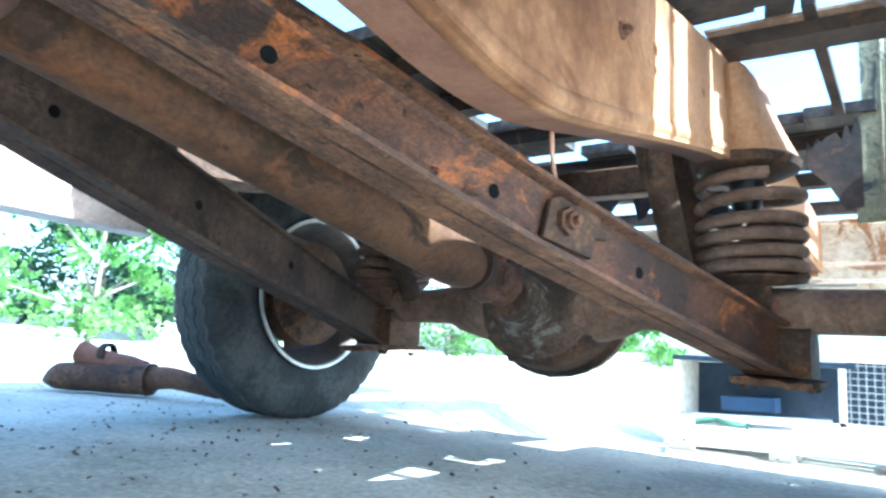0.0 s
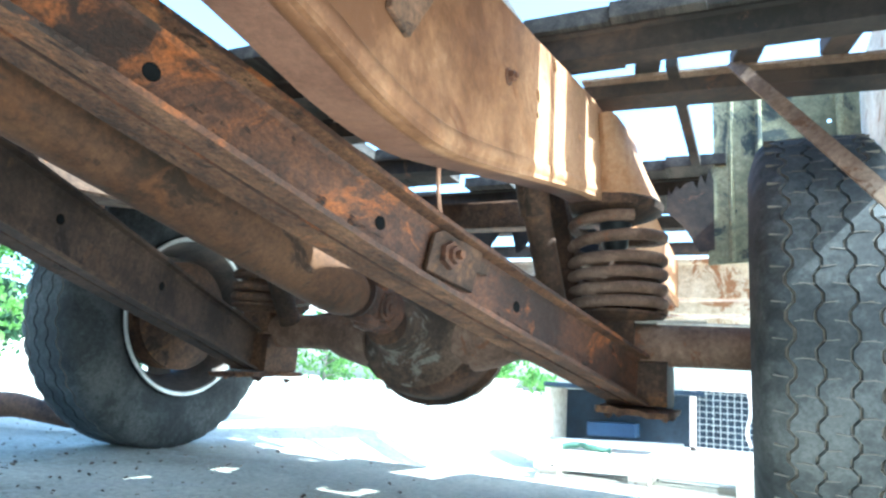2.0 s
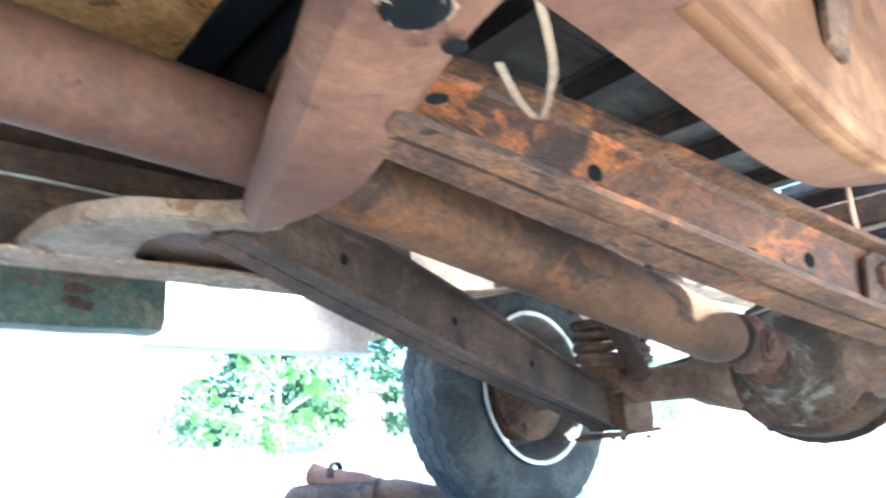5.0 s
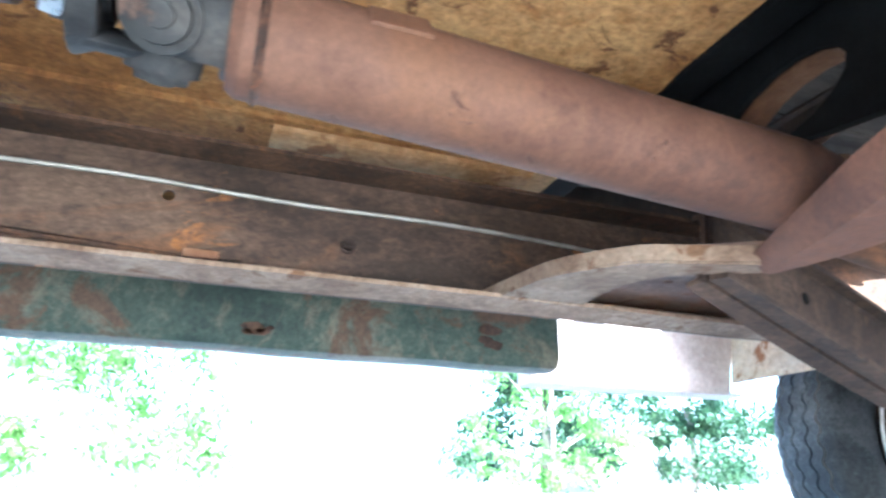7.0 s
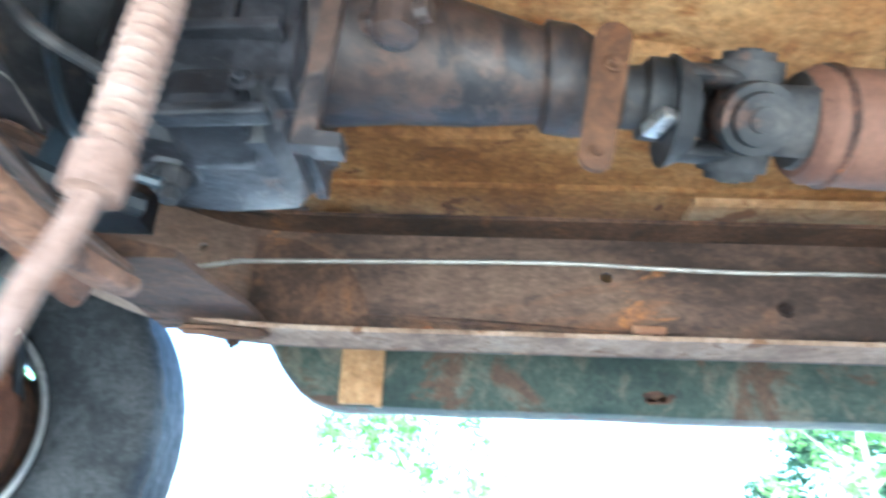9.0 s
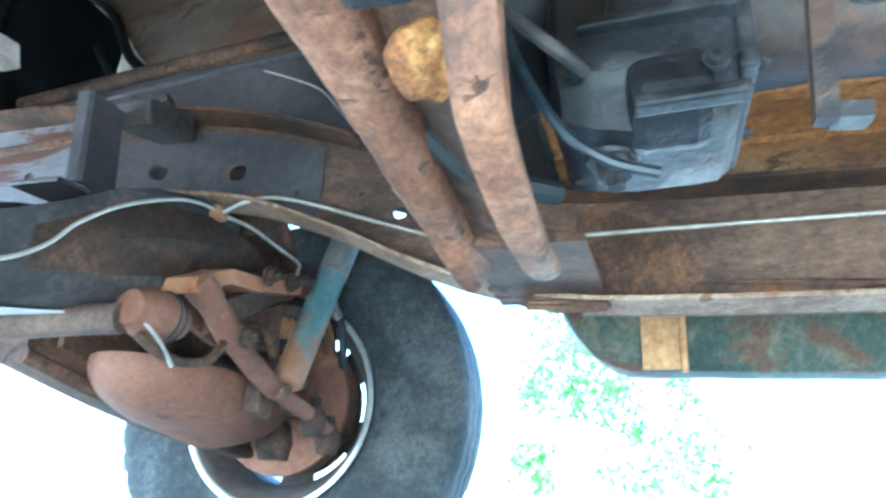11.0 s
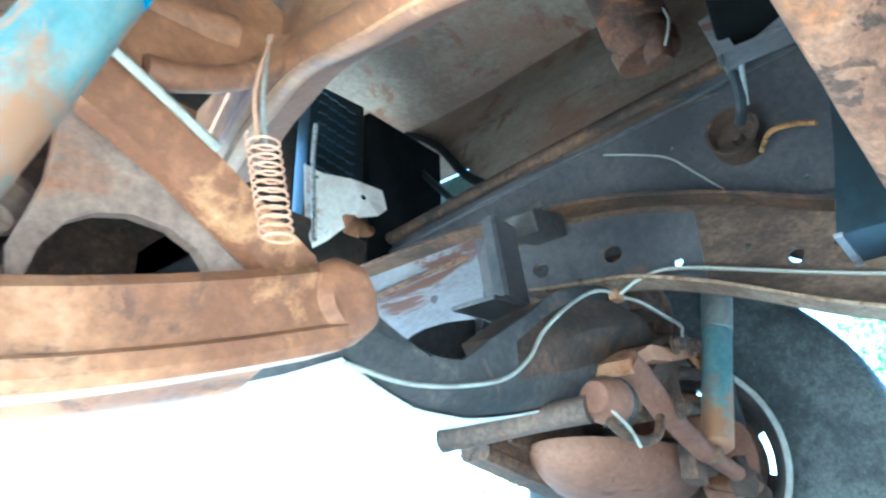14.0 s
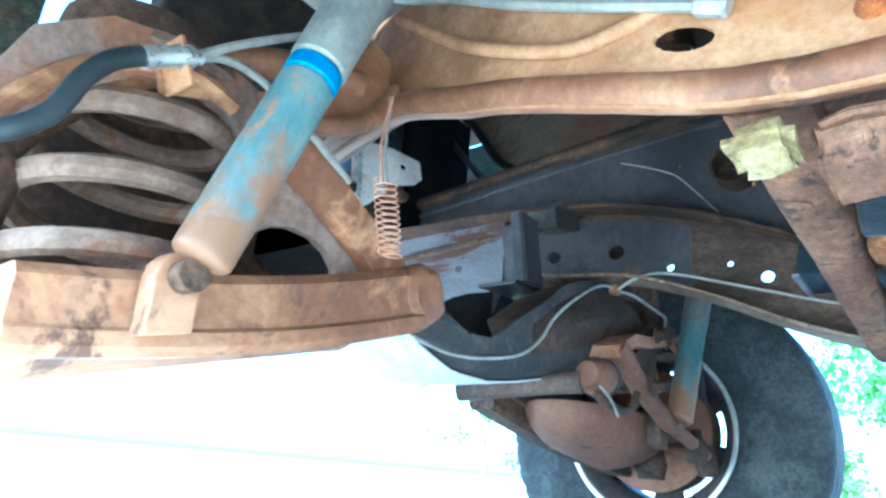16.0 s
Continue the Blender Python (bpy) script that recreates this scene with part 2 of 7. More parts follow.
# Set darker than black paint: the missing light is part of the colour.
BLACK = mat("black_paint_and_shade", [(0.003, 0.003, 0.0035), (0.006, 0.006, 0.0065), (0.01, 0.01, 0.0105)], 6, 60, 0.9, bump=0.1, spec=0.1)
BEDDARK = mat("dark_bed_steel", [(0.0154, 0.0126, 0.0112), (0.035, 0.0266, 0.0224), (0.07, 0.0455, 0.0336)], 6, 50, 0.8, bump=0.3, spots=(0.119, 0.056, 0.0315), spot_scale=10, spot_at=0.63)
COREF = mat("blue_grey_core_fin", [(0.03, 0.045, 0.06), (0.055, 0.075, 0.095)], 20, 80, 0.5, bump=0.05)
LINE = mat("zinc_brake_line", [(0.30, 0.27, 0.235), (0.45, 0.42, 0.37)], 30, 200, 0.45, 0.5, bump=0.05)
WIRE = mat("dusty_copper_wire", [(0.40, 0.20, 0.12), (0.55, 0.32, 0.22)], 30, 200, 0.6, 0.3, bump=0.05)
HOSEB = mat("black_rubber_hose", [(0.015, 0.018, 0.021), (0.03, 0.033, 0.037)], 20, 150, 0.45, bump=0.1)
FITTING = mat("bright_zinc_fitting", [(0.55, 0.53, 0.50), (0.74, 0.72, 0.68)], 30, 120, 0.3, 0.85, bump=0.05)
CORR = mat("dusty_corrugated_hose", [(0.1224, 0.0714, 0.0528), (0.1872, 0.119, 0.0924), (0.2448, 0.1734, 0.1419)], 20, 150, 0.75, bump=0.15, grit=0.2)
FOAM = mat("yellowed_foam_rubber", [(0.14, 0.055, 0.018), (0.26, 0.120, 0.036), (0.38, 0.205, 0.070)], 14, 90, 0.9, bump=1.0, spots=(0.10, 0.052, 0.026), spot_scale=30, spot_at=0.56, grit=0.45)
PADY = mat("perished_cream_rubber", [(0.151, 0.09874, 0.03775), (0.2439, 0.18, 0.08131), (0.3194, 0.2556, 0.1452)], 16, 80, 0.9, bump=1.2, spots=(0.0697, 0.03775, 0.01742), spot_scale=24, spot_at=0.60, grit=0.3)
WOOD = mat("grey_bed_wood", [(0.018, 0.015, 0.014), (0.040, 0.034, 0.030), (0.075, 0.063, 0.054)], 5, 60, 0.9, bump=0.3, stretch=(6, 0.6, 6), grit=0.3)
PALEWOOD = mat("weathered_pale_wood", [(0.48, 0.42, 0.35), (0.62, 0.56, 0.48), (0.70, 0.66, 0.60)], 5, 50, 0.85, bump=0.2, stretch=(0.6, 5, 5))
CONC = mat("dusty_concrete", [(0.30, 0.285, 0.238), (0.42, 0.400, 0.342), (0.53, 0.51, 0.44)], 1.6, 40, 0.95, bump=0.6, spots=(0.16, 0.148, 0.13), spot_scale=36, spot_at=0.63, spec=0.2, grit=0.3, spots2=(0.47, 0.45, 0.41), at2=0.55, scale2=4)
DEBRIS = mat("dry_leaf_litter", [(0.045, 0.03, 0.022), (0.10, 0.06, 0.04), (0.16, 0.11, 0.075)], 20, 90, 0.9, bump=0.2)
BARK = mat("tree_bark", [(0.13, 0.11, 0.09), (0.22, 0.19, 0.16)], 12, 60, 0.9, bump=0.6, stretch=(1, 1, 0.3))
BLUETARP = mat("blue_plastic", [(0.010, 0.018, 0.034), (0.022, 0.038, 0.066)], 6, 50, 0.5, bump=0.1)
RAG = mat("dull_green_cloth", [(0.05, 0.10, 0.07), (0.10, 0.18, 0.13)], 20, 90, 0.95, bump=0.3)
BLUEBOX = mat("mid_blue_enamel", [(0.020, 0.045, 0.11), (0.035, 0.075, 0.16)], 6, 50, 0.5, bump=0.1)
GALV = mat("galvanised_wire", [(0.45, 0.47, 0.48), (0.6, 0.62, 0.63)], 30, 100, 0.4, 0.8, bump=0.02)


def leaf_mat(name, cols):
    m = mat(name, cols, 1.4, 8, 0.6, bump=0, spec=0.3, vary=0.15)
    nt = m.node_tree
    b = nt.nodes["Principled BSDF"]
    tr = nt.nodes.new("ShaderNodeBsdfTranslucent")
    src = b.inputs["Base Color"].links[0].from_socket
    nt.links.new(src, tr.inputs[0])
    mx = nt.nodes.new("ShaderNodeMixShader")
    mx.inputs[0].default_value = 0.45
    nt.links.new(b.outputs[0], mx.inputs[1])
    nt.links.new(tr.outputs[0], mx.inputs[2])
    nt.links.new(mx.outputs[0], nt.nodes["Material Output"].inputs[0])
    return m


LEAF = leaf_mat("spring_foliage", [(0.05906, 0.1417, 0.0297), (0.116, 0.2329, 0.05198), (0.211, 0.3443, 0.09282)])
LEAFD = leaf_mat("far_foliage", [(0.022, 0.055, 0.028), (0.040, 0.085, 0.040), (0.065, 0.12, 0.055)])

# shock absorber: blue paint that gives way to rust with a ragged edge near the lower eye
SHOCKB = mat("bright_blue_band", [(0.008, 0.12, 0.28), (0.015, 0.19, 0.37)], 12, 80, 0.35, bump=0.05, vary=0.03, spots=(0.10, 0.12, 0.13), spot_scale=40, spot_at=0.66)
SHOCK = mat("rusting_blue_shock", [(0.066, 0.1225, 0.135), (0.114, 0.1715, 0.1755), (0.192, 0.196, 0.1755)], 9, 60, 0.45, bump=0.15, spots=(0.24, 0.1421, 0.0945), spot_scale=22, spot_at=0.555, vary=0.03, grit=0.12, stretch=(1, 1, 0.6))
SHOCKG = mat("grey_shock_cover", [(0.115, 0.115, 0.105), (0.17, 0.165, 0.15), (0.23, 0.215, 0.19)], 10, 80, 0.55, bump=0.15, vary=0.03, spots=(0.16, 0.10, 0.07), spot_scale=16, spot_at=0.62, grit=0.12)



def rust_from_below(m, z0, z1, colour):
    """Rust that eats up a painted body from its lower end with a ragged edge."""
    nt = m.node_tree
    N, L = nt.nodes, nt.links
    b = N["Principled BSDF"]
    src = b.inputs["Base Color"].links[0].from_socket
    tc, sx, mr = N.new("ShaderNodeTexCoord"), N.new("ShaderNodeSeparateXYZ"), N.new("ShaderNodeMapRange")
    L.new(tc.outputs["Object"], sx.inputs[0])
    L.new(sx.outputs["Z"], mr.inputs["Value"])
    mr.inputs["From Min"].default_value, mr.inputs["From Max"].default_value = z0, z1
    mr.inputs["To Min"].default_value, mr.inputs["To Max"].default_value = 0.25, -0.28
    no, ad, rp = N.new("ShaderNodeTexNoise"), N.new("ShaderNodeMath"), N.new("ShaderNodeValToRGB")
    no.inputs["Scale"].default_value, no.inputs["Detail"].default_value, no.inputs["Roughness"].default_value = 26, 8, 0.65
    L.new(tc.outputs["Object"], no.inputs["Vector"])
    L.new(no.outputs[0], ad.inputs[0])
    L.new(mr.outputs[0], ad.inputs[1])
    L.new(ad.outputs[0], rp.inputs[0])
    rp.color_ramp.elements[0].position, rp.color_ramp.elements[1].position = 0.44, 0.62
    cm = N.new("ShaderNodeMix")
    cm.data_type = "RGBA"
    L.new(rp.outputs[0], cm.inputs[0])
    L.new(src, cm.inputs[6])
    cm.inputs[7].default_value = (*colour, 1)
    L.new(cm.outputs[2], b.inputs["Base Color"])


rust_from_below(SHOCK, 0.40, 0.60, (0.19, 0.095, 0.050))


def rust_and_shade_along(m, stops, colour):
    """Mottled rust and painted shade over a stretch of a long member; stops are (y, amount)."""
    nt = m.node_tree
    N, L = nt.nodes, nt.links
    b = N["Principled BSDF"]
    src = b.inputs["Base Color"].links[0].from_socket
    tc, sx, mr, cv = N.new("ShaderNodeTexCoord"), N.new("ShaderNodeSeparateXYZ"), N.new("ShaderNodeMapRange"), N.new("ShaderNodeValToRGB")
    L.new(tc.outputs["Object"], sx.inputs[0])
    L.new(sx.outputs["Y"], mr.inputs["Value"])
    y0, y1 = stops[0][0], stops[-1][0]
    mr.inputs["From Min"].default_value, mr.inputs["From Max"].default_value = y0, y1
    L.new(mr.outputs[0], cv.inputs[0])
    e = cv.color_ramp.elements
    e[0].position, e[1].position = 0.0, 1.0
    for k, (y, a) in enumerate(stops):
        q = e[0] if k == 0 else e[len(e) - 1] if k == len(stops) - 1 else e.new((y - y0) / (y1 - y0))
        q.color = (a, a, a, 1)
    no, ad, rp = N.new("ShaderNodeTexNoise"), N.new("ShaderNodeMath"), N.new("ShaderNodeValToRGB")
    no.inputs["Scale"].default_value, no.inputs["Detail"].default_value, no.inputs["Roughness"].default_value = 11, 9, 0.7
    L.new(tc.outputs["Object"], no.inputs["Vector"])
    ad.operation = "MULTIPLY_ADD"
    L.new(cv.outputs[0], ad.inputs[0])
    ad.inputs[1].default_value = 0.55
    L.new(no.outputs[0], ad.inputs[2])
    L.new(ad.outputs[0], rp.inputs[0])
    rp.color_ramp.elements[0].position, rp.color_ramp.elements[1].position = 0.62, 0.98
    cm = N.new("ShaderNodeMix")
    cm.data_type = "RGBA"
    L.new(rp.outputs[0], cm.inputs[0])
    L.new(src, cm.inputs[6])
    cm.inputs[7].default_value = (*colour, 1)
    L.new(cm.outputs[2], b.inputs["Base Color"])


# Darkens the rail where it lies in shade, mixed with its rust mottling.
rust_and_shade_along(RAIL_OUT, ((-0.5, 0.7), (0.05, 0.7), (0.30, 0.25), (0.75, 0.0), (1.3, 0.8), (2.05, 0.8), (2.60, 0.05)), (0.115, 0.045, 0.015))


# ---------- mesh helpers ----------
def part(name, bm, material, parent=None, label="", smooth=False, bevel=0.0):
    if bevel:
        es = [e for e in bm.edges if len(e.link_faces) == 2 and e.calc_face_angle(0) > 0.6]
        bmesh.ops.bevel(bm, geom=es, offset=bevel, segments=2, profile=0.6, affect="EDGES", clamp_overlap=True)
    bmesh.ops.recalc_face_normals(bm, faces=bm.faces)
    me = bpy.data.meshes.new(name)
    bm.to_mesh(me)
    bm.free()
    me.materials.append(material)
    if smooth:
        me.shade_smooth()
        me.set_sharp_from_angle(angle=radians(38))
    ob = new(name, me)
    ob.parent = parent
    if label:
        ob["label"] = label
    return ob


def empty(name, parent=None, at=(0, 0, 0), **tags):
    ob = new(name)
    ob.location = at
    ob.parent = parent
    ob.empty_display_size = 0.1
    return tagged(ob, **tags)


def box(bm, c, s, rot=(0, 0, 0)):
    m = Matrix.Translation(c) @ Euler([radians(a) for a in rot]).to_matrix().to_4x4() @ Matrix.Diagonal((*s, 1))
    bmesh.ops.create_cube(bm, size=1, matrix=m)
    return bm


def frames_along(pts):
    pts = [Vector(p) for p in pts]
    tang = []
    for i in range(len(pts)):
        a, b = pts[max(0, i - 1)], pts[min(len(pts) - 1, i + 1)]
        tang.append((b - a).normalized())
    n = tang[0].orthogonal().normalized()
    out = []
    for p, t in zip(pts, tang):
        n = (n - t * n.dot(t)).normalized()
        out.append((p, t, n, t.cross(n)))
    return out


def tube(bm, pts, r, seg=10, caps=True):
    rs = r if isinstance(r, (list, tuple)) else [r] * len(pts)
    rings = []
    for (p, t, n, b), q in zip(frames_along(pts), rs):
        rings.append([bm.verts.new(p + (n * math.cos(2 * math.pi * k / seg) + b * math.sin(2 * math.pi * k / seg)) * q) for k in range(seg)])
    for a, b in zip(rings, rings[1:]):
        for k in range(seg):
            bm.faces.new((a[k], a[(k + 1) % seg], b[(k + 1) % seg], b[k]))
    if caps:
        bm.faces.new(rings[0])
        bm.faces.new(rings[-1])
    return bm


def smooth_path(pts, n=6):
    """Catmull-Rom through the points."""
    P = [Vector(p) for p in pts]
    P = [P[0] * 2 - P[1]] + P + [P[-1] * 2 - P[-2]]
    out = []
    for i in range(1, len(P) - 2):
        for k in range(n):
            t = k / n
            a, b, c, d = P[i - 1:i + 3]
            out.append(0.5 * ((2 * b) + (c - a) * t + (2 * a - 5 * b + 4 * c - d) * t * t + (3 * b - a - 3 * c + d) * t ** 3))
    out.append(P[-2])
    return out


def loft(bm, rings, caps=True, closed=True):
    R = [[bm.verts.new(p) for p in ring] for ring in rings]
    n = len(R[0])
    for a, b in zip(R, R[1:]):
        for k in range(n if closed else n - 1):
            bm.faces.new((a[k], a[(k + 1) % n], b[(k + 1) % n], b[k]))
    if caps and closed:
        bm.faces.new(R[0])
        bm.faces.new(R[-1])
    return bm


def sheet(bm, outline, holes, place, thick, nrm):
    """A plate: an outline in (u, v) with round or drawn holes, put into space by place(u, v), thick metres along nrm."""
    loops = [list(outline)]
    for h in holes:
        if len(h) == 3 and not isinstance(h[0], tuple):
            u, v, r = h
            loops.append([(u + r * math.cos(2 * math.pi * k / 14), v + r * math.sin(2 * math.pi * k / 14)) for k in range(14)])
        else:
            loops.append(list(h))
    pts = [Vector((u, v)) for lp in loops for u, v in lp]
    edges, start = [], 0
    for lp in loops:
        edges += [(start + i, start + (i + 1) % len(lp)) for i in range(len(lp))]
        start += len(lp)
    co, _, tris, _, _, _ = mathutils.geometry.delaunay_2d_cdt(pts, edges, [], 0, 1e-6)

    def inside(p, lp):
        hit = False
        for (ua, va), (ub, vb) in zip(lp, lp[1:] + lp[:1]):
            if (va > p.y) != (vb > p.y) and p.x < (ub - ua) * (p.y - va) / (vb - va) + ua:
                hit = not hit
        return hit
    vs = [bm.verts.new(place(p.x, p.y)) for p in co]
    faces = []
    for t in tris:
        c = (co[t[0]] + co[t[1]] + co[t[2]]) / 3
        if inside(c, loops[0]) and not any(inside(c, lp) for lp in loops[1:]):
            faces.append(bm.faces.new([vs[i] for i in t]))
    for v in vs:
        if not v.link_faces:
            bm.verts.remove(v)
    ex = bmesh.ops.extrude_face_region(bm, geom=faces)
    bmesh.ops.translate(bm, vec=Vector(nrm) * thick, verts=[g for g in ex["geom"] if isinstance(g, bmesh.types.BMVert)])
    return bm


def lathe(bm, prof, axis="x", at=(0, 0, 0), seg=48, turn=None):
    """prof: (distance along the axis, radius) pairs, closed where the ends meet the axis or each other."""
    rings = []
    for k in range(seg):
        a = 2 * math.pi * k / seg
        ring = []
        for d, r in prof:
            c, s = math.cos(a) * r, math.sin(a) * r
            p = {"x": (d, c, s), "y": (c, d, s), "z": (c, s, d)}[axis]
            p = Vector(p)
            if turn:
                p = turn @ p
            ring.append(bm.verts.new(p + Vector(at)))
        rings.append(ring)
    for k in range(seg):
        a, b = rings[k], rings[(k + 1) % seg]
        for i in range(len(prof) - 1):
            if prof[i][1] < 1e-6 and prof[i + 1][1] < 1e-6:
                continue
            bm.faces.new((a[i], a[i + 1], b[i + 1], b[i]))
    bmesh.ops.remove_doubles(bm, verts=bm.verts, dist=1e-5)
    return bm


def bolt_at(bm, p, d, r=0.011, h=0.009):
    """A hexagon head with a short stud."""
    p, d = Vector(p), Vector(d).normalized()
    q = d.to_track_quat("Z", "Y").to_matrix().to_4x4()
    for rr, hh, o, sg in ((r * 1.45, h * 0.3, 0, 12), (r, h, h * 0.3, 6), (r * 0.5, h * 0.6, h * 1.3, 8)):
        bmesh.ops.create_cone(bm, cap_ends=True, segments=sg, radius1=rr, radius2=rr * 0.95, depth=hh, matrix=Matrix.Translation(p + d * (o + hh / 2)) @ q)
    return bm


def coil(bm, c, r, wire, z0, z1, turns, seg=20, lean=(0, 0), flat=0.75):
    n = int(turns * seg)
    pts = []
    for i in range(n + 1):
        k = i / n
        a = 2 * math.pi * turns * k
        f = min(1, max(0, (turns * k - flat) / (turns - 2 * flat)))
        z = z0 + (z1 - z0) * (0.07 * min(1, turns * k / flat) + 0.86 * f + 0.07 * max(0, (turns * k - turns + flat) / flat))
        pts.append((c[0] + lean[0] * k + r * math.cos(a), c[1] + lean[1] * k + r * math.sin(a), z))
    return tube(bm, pts, wire, 8)


# ---------- ground ----------
def make_ground():
    bm = bmesh.new()
    xs = [-300, -60, -20, -8, -4] + [x * 0.25 for x in range(-12, 13)] + [4, 8, 20, 60, 300]
    ys = [-300, -60, -20, -8, -4] + [y * 0.25 for y in range(-8, 31)] + [8, 14, 30, 80, 300]
    def ease(t):
        t = min(1, max(0, t))
        return t * t * (3 - 2 * t)
    dip = lambda x, y: -0.19 * ease((y - 3.15) / 1.0) * ease((7.2 - y) / 1.0) * ease((x + 1.1) / 0.6) * ease((2.6 - x) / 0.6)
    g = [[bm.verts.new((x, y, dip(x, y) + 0.006 * noise.noise((x * 1.7, y * 1.7, 3.0)) if max(abs(x), abs(y - 2)) < 4.5 else 0)) for x in xs] for y in ys]
    for a, b in zip(g, g[1:]):
        for i in range(len(xs) - 1):
            bm.faces.new((a[i], a[i + 1], b[i + 1], b[i]))
    ob = part("ground", bm, CONC, smooth=True)
    tagged(ob, "dusty grey concrete yard with grit and dark specks", "ground", kind="structure")


make_ground()

truck = empty("pickup_truck", at=(0, 0, 0), label="old rusted pickup truck with green and cream paint, seen from underneath", category="pickup truck")

# ---------- frame ----------
PROFILE = [(-0.95, 0.30, 0.690, 0.830), (-0.30, 0.30, 0.675, 0.830), (-0.05, 0.36, 0.668, 0.838), (0.07, 0.39, 0.664, 0.832), (0.16, 0.405, 0.640, 0.812),
           (0.24, 0.418, 0.611, 0.790), (0.31, 0.426, 0.580, 0.762), (0.38, 0.43, 0.550, 0.735), (0.48, 0.43, 0.517, 0.706), (0.62, 0.43, 0.490, 0.680), (1.00, 0.43, 0.487, 0.678), (1.60, 0.43, 0.487, 0.678)]
BACK = {-1: [(1.85, 0.43, 0.486, 0.678), (2.05, 0.43, 0.485, 0.680), (2.20, 0.43, 0.492, 0.69)], 1: [(1.85, 0.43, 0.462, 0.668), (1.97, 0.43, 0.446, 0.660), (2.08, 0.43, 0.446, 0.664), (2.20, 0.43, 0.468, 0.682)]}
TAIL = [(2.40, 0.43, 0.515, 0.717), (2.65, 0.43, 0.572, 0.765), (2.80, 0.43, 0.60, 0.787), (2.95, 0.43, 0.612, 0.795), (3.30, 0.43, 0.605, 0.787), (4.30, 0.43, 0.585, 0.760)]


def dense(st, n=4):
    P = smooth_path([(a, b, c) for a, b, c, _ in st], n)
    Q = smooth_path([(a, b, d) for a, b, _, d in st], n)
    return [(p.x, p.y, p.z, q.z) for p, q in zip(P, Q)]


def make_rail(s, mats, holes):
    lift = (lambda y: float(np.interp(y, [0.0, 0.20, 0.31, 0.38, 0.48, 0.60, 0.75, 1.25], [0.014, 0.008, 0.022, 0.029, 0.033, 0.050, 0.040, 0.0]))) if s > 0 else (lambda y: 0)
    st = [(y, x, zb + lift(y), zt + lift(y)) for y, x, zb, zt in dense(PROFILE + BACK[s] + TAIL)]
    if s < 0:
        st = [(y, x, zb, zt - 0.014 * min(1, max(0, (y - 0.3) / 0.3)) * min(1, max(0, (2.4 - y) / 0.3))) for y, x, zb, zt in st]
    bm = bmesh.new()
    t, fl = 0.006, 0.066
    low = [(y, zb) for y, x, zb, zt in st]
    top = [(y, zt) for y, x, zb, zt in st]
    ys = [a[0] for a in st]
    xs = [a[1] for a in st]

    def place(u, v):
        return Vector((s * float(np.interp(u, ys, xs)), u, v))
    sheet(bm, low + top[::-1], holes, place, t, (-s, 0, 0))
    web = part("side_rail", bm, mats, truck, "rusted steel frame rail with drilled holes and a kick-up")
    for k in (2, 3):
        bm = bmesh.new()
        rings = []
        for a in st:
            if s < 0 and k == 2 and a[0] < -0.12:
                continue
            y, x, z = a[0], a[1] - t, a[k]
            up = t if k == 2 else -t
            lip = 0.004 if k == 2 else -0.004
            if s > 0 and k == 2:
                lip += 0.045 * min(1, max(0, (0.95 - y) / 0.25))
            rings.append([(s * (x + t), y, z), (s * (x - fl), y, z + lip), (s * (x - fl), y, z + up + lip), (s * (x + t - 0.003), y, z + up)])
        loft(bm, rings)
        part("rail_flange", bm, RUST_PINK if s > 0 else (DUSTY if k == 2 else RUST_DARK), web, ("dusty brown lower flange" if s > 0 else "dusty tan lower flange") if k == 2 else "")
    if s > 0:
        bm = tube(bmesh.new(), [(x - 0.010, y, zb + 0.018) for y, x, zb, zt in st if -0.4 < y < 1.7], [0.0185 if y < 0.7 else 0.0185 - 0.008 * min(1, (y - 0.7) / 0.2) for y, x, zb, zt in st if -0.4 < y < 1.7], 14)
        part("rolled_edge", bm, RUST, web, "orange rusted lower edge of the rail", smooth=True)
        bm = tube(bmesh.new(), [(x - 0.0135, y, zb + 0.0155) for y, x, zb, zt in st if 1.70 < y < 2.82], 0.0165, 16)
        part("rolled_edge", bm, RAIL_OUT, web, "pale rusted rounded lower edge of the rail", smooth=True)
        bm = sheet(bmesh.new(), [(1.955, 0.520), (1.990, 0.512), (2.030, 0.580), (2.060, 0.660), (2.00, 0.665), (1.955, 0.600)], [], lambda u, v: Vector((0.4305 + 0.10 * max(0, v - 0.53), u, v)), 0.006, (1, 0, 0))
        part("web_bracket", bm, RUST_DARK, web, "dark rusted bracket on the rail web", bevel=0.001)
    return web


make_rail(-1, RAIL_IN, [(0.318, 0.668, 0.012), (0.03, 0.742, 0.018), (-0.10, 0.735, 0.015), (-0.03, 0.70, 0.006), (-0.256, 0.706, 0.013), (0.253, 0.700, 0.006), (0.380, 0.672, 0.008), (0.518, 0.631, 0.007), (1.10, 0.60, 0.008), (1.95, 0.56, 0.008), (0.14, 0.70, 0.008)])
make_rail(1, RAIL_OUT, [(2.372, 0.629, 0.010), (2.374, 0.601, 0.005), (2.450, 0.712, 0.010), (2.62, 0.66, 0.008),
                        [(0.447 + 0.026 * math.cos(a * 0.4488), 0.624 - 0.26 * 0.026 * math.cos(a * 0.4488) + 0.014 * math.sin(a * 0.4488)) for a in range(14)]])


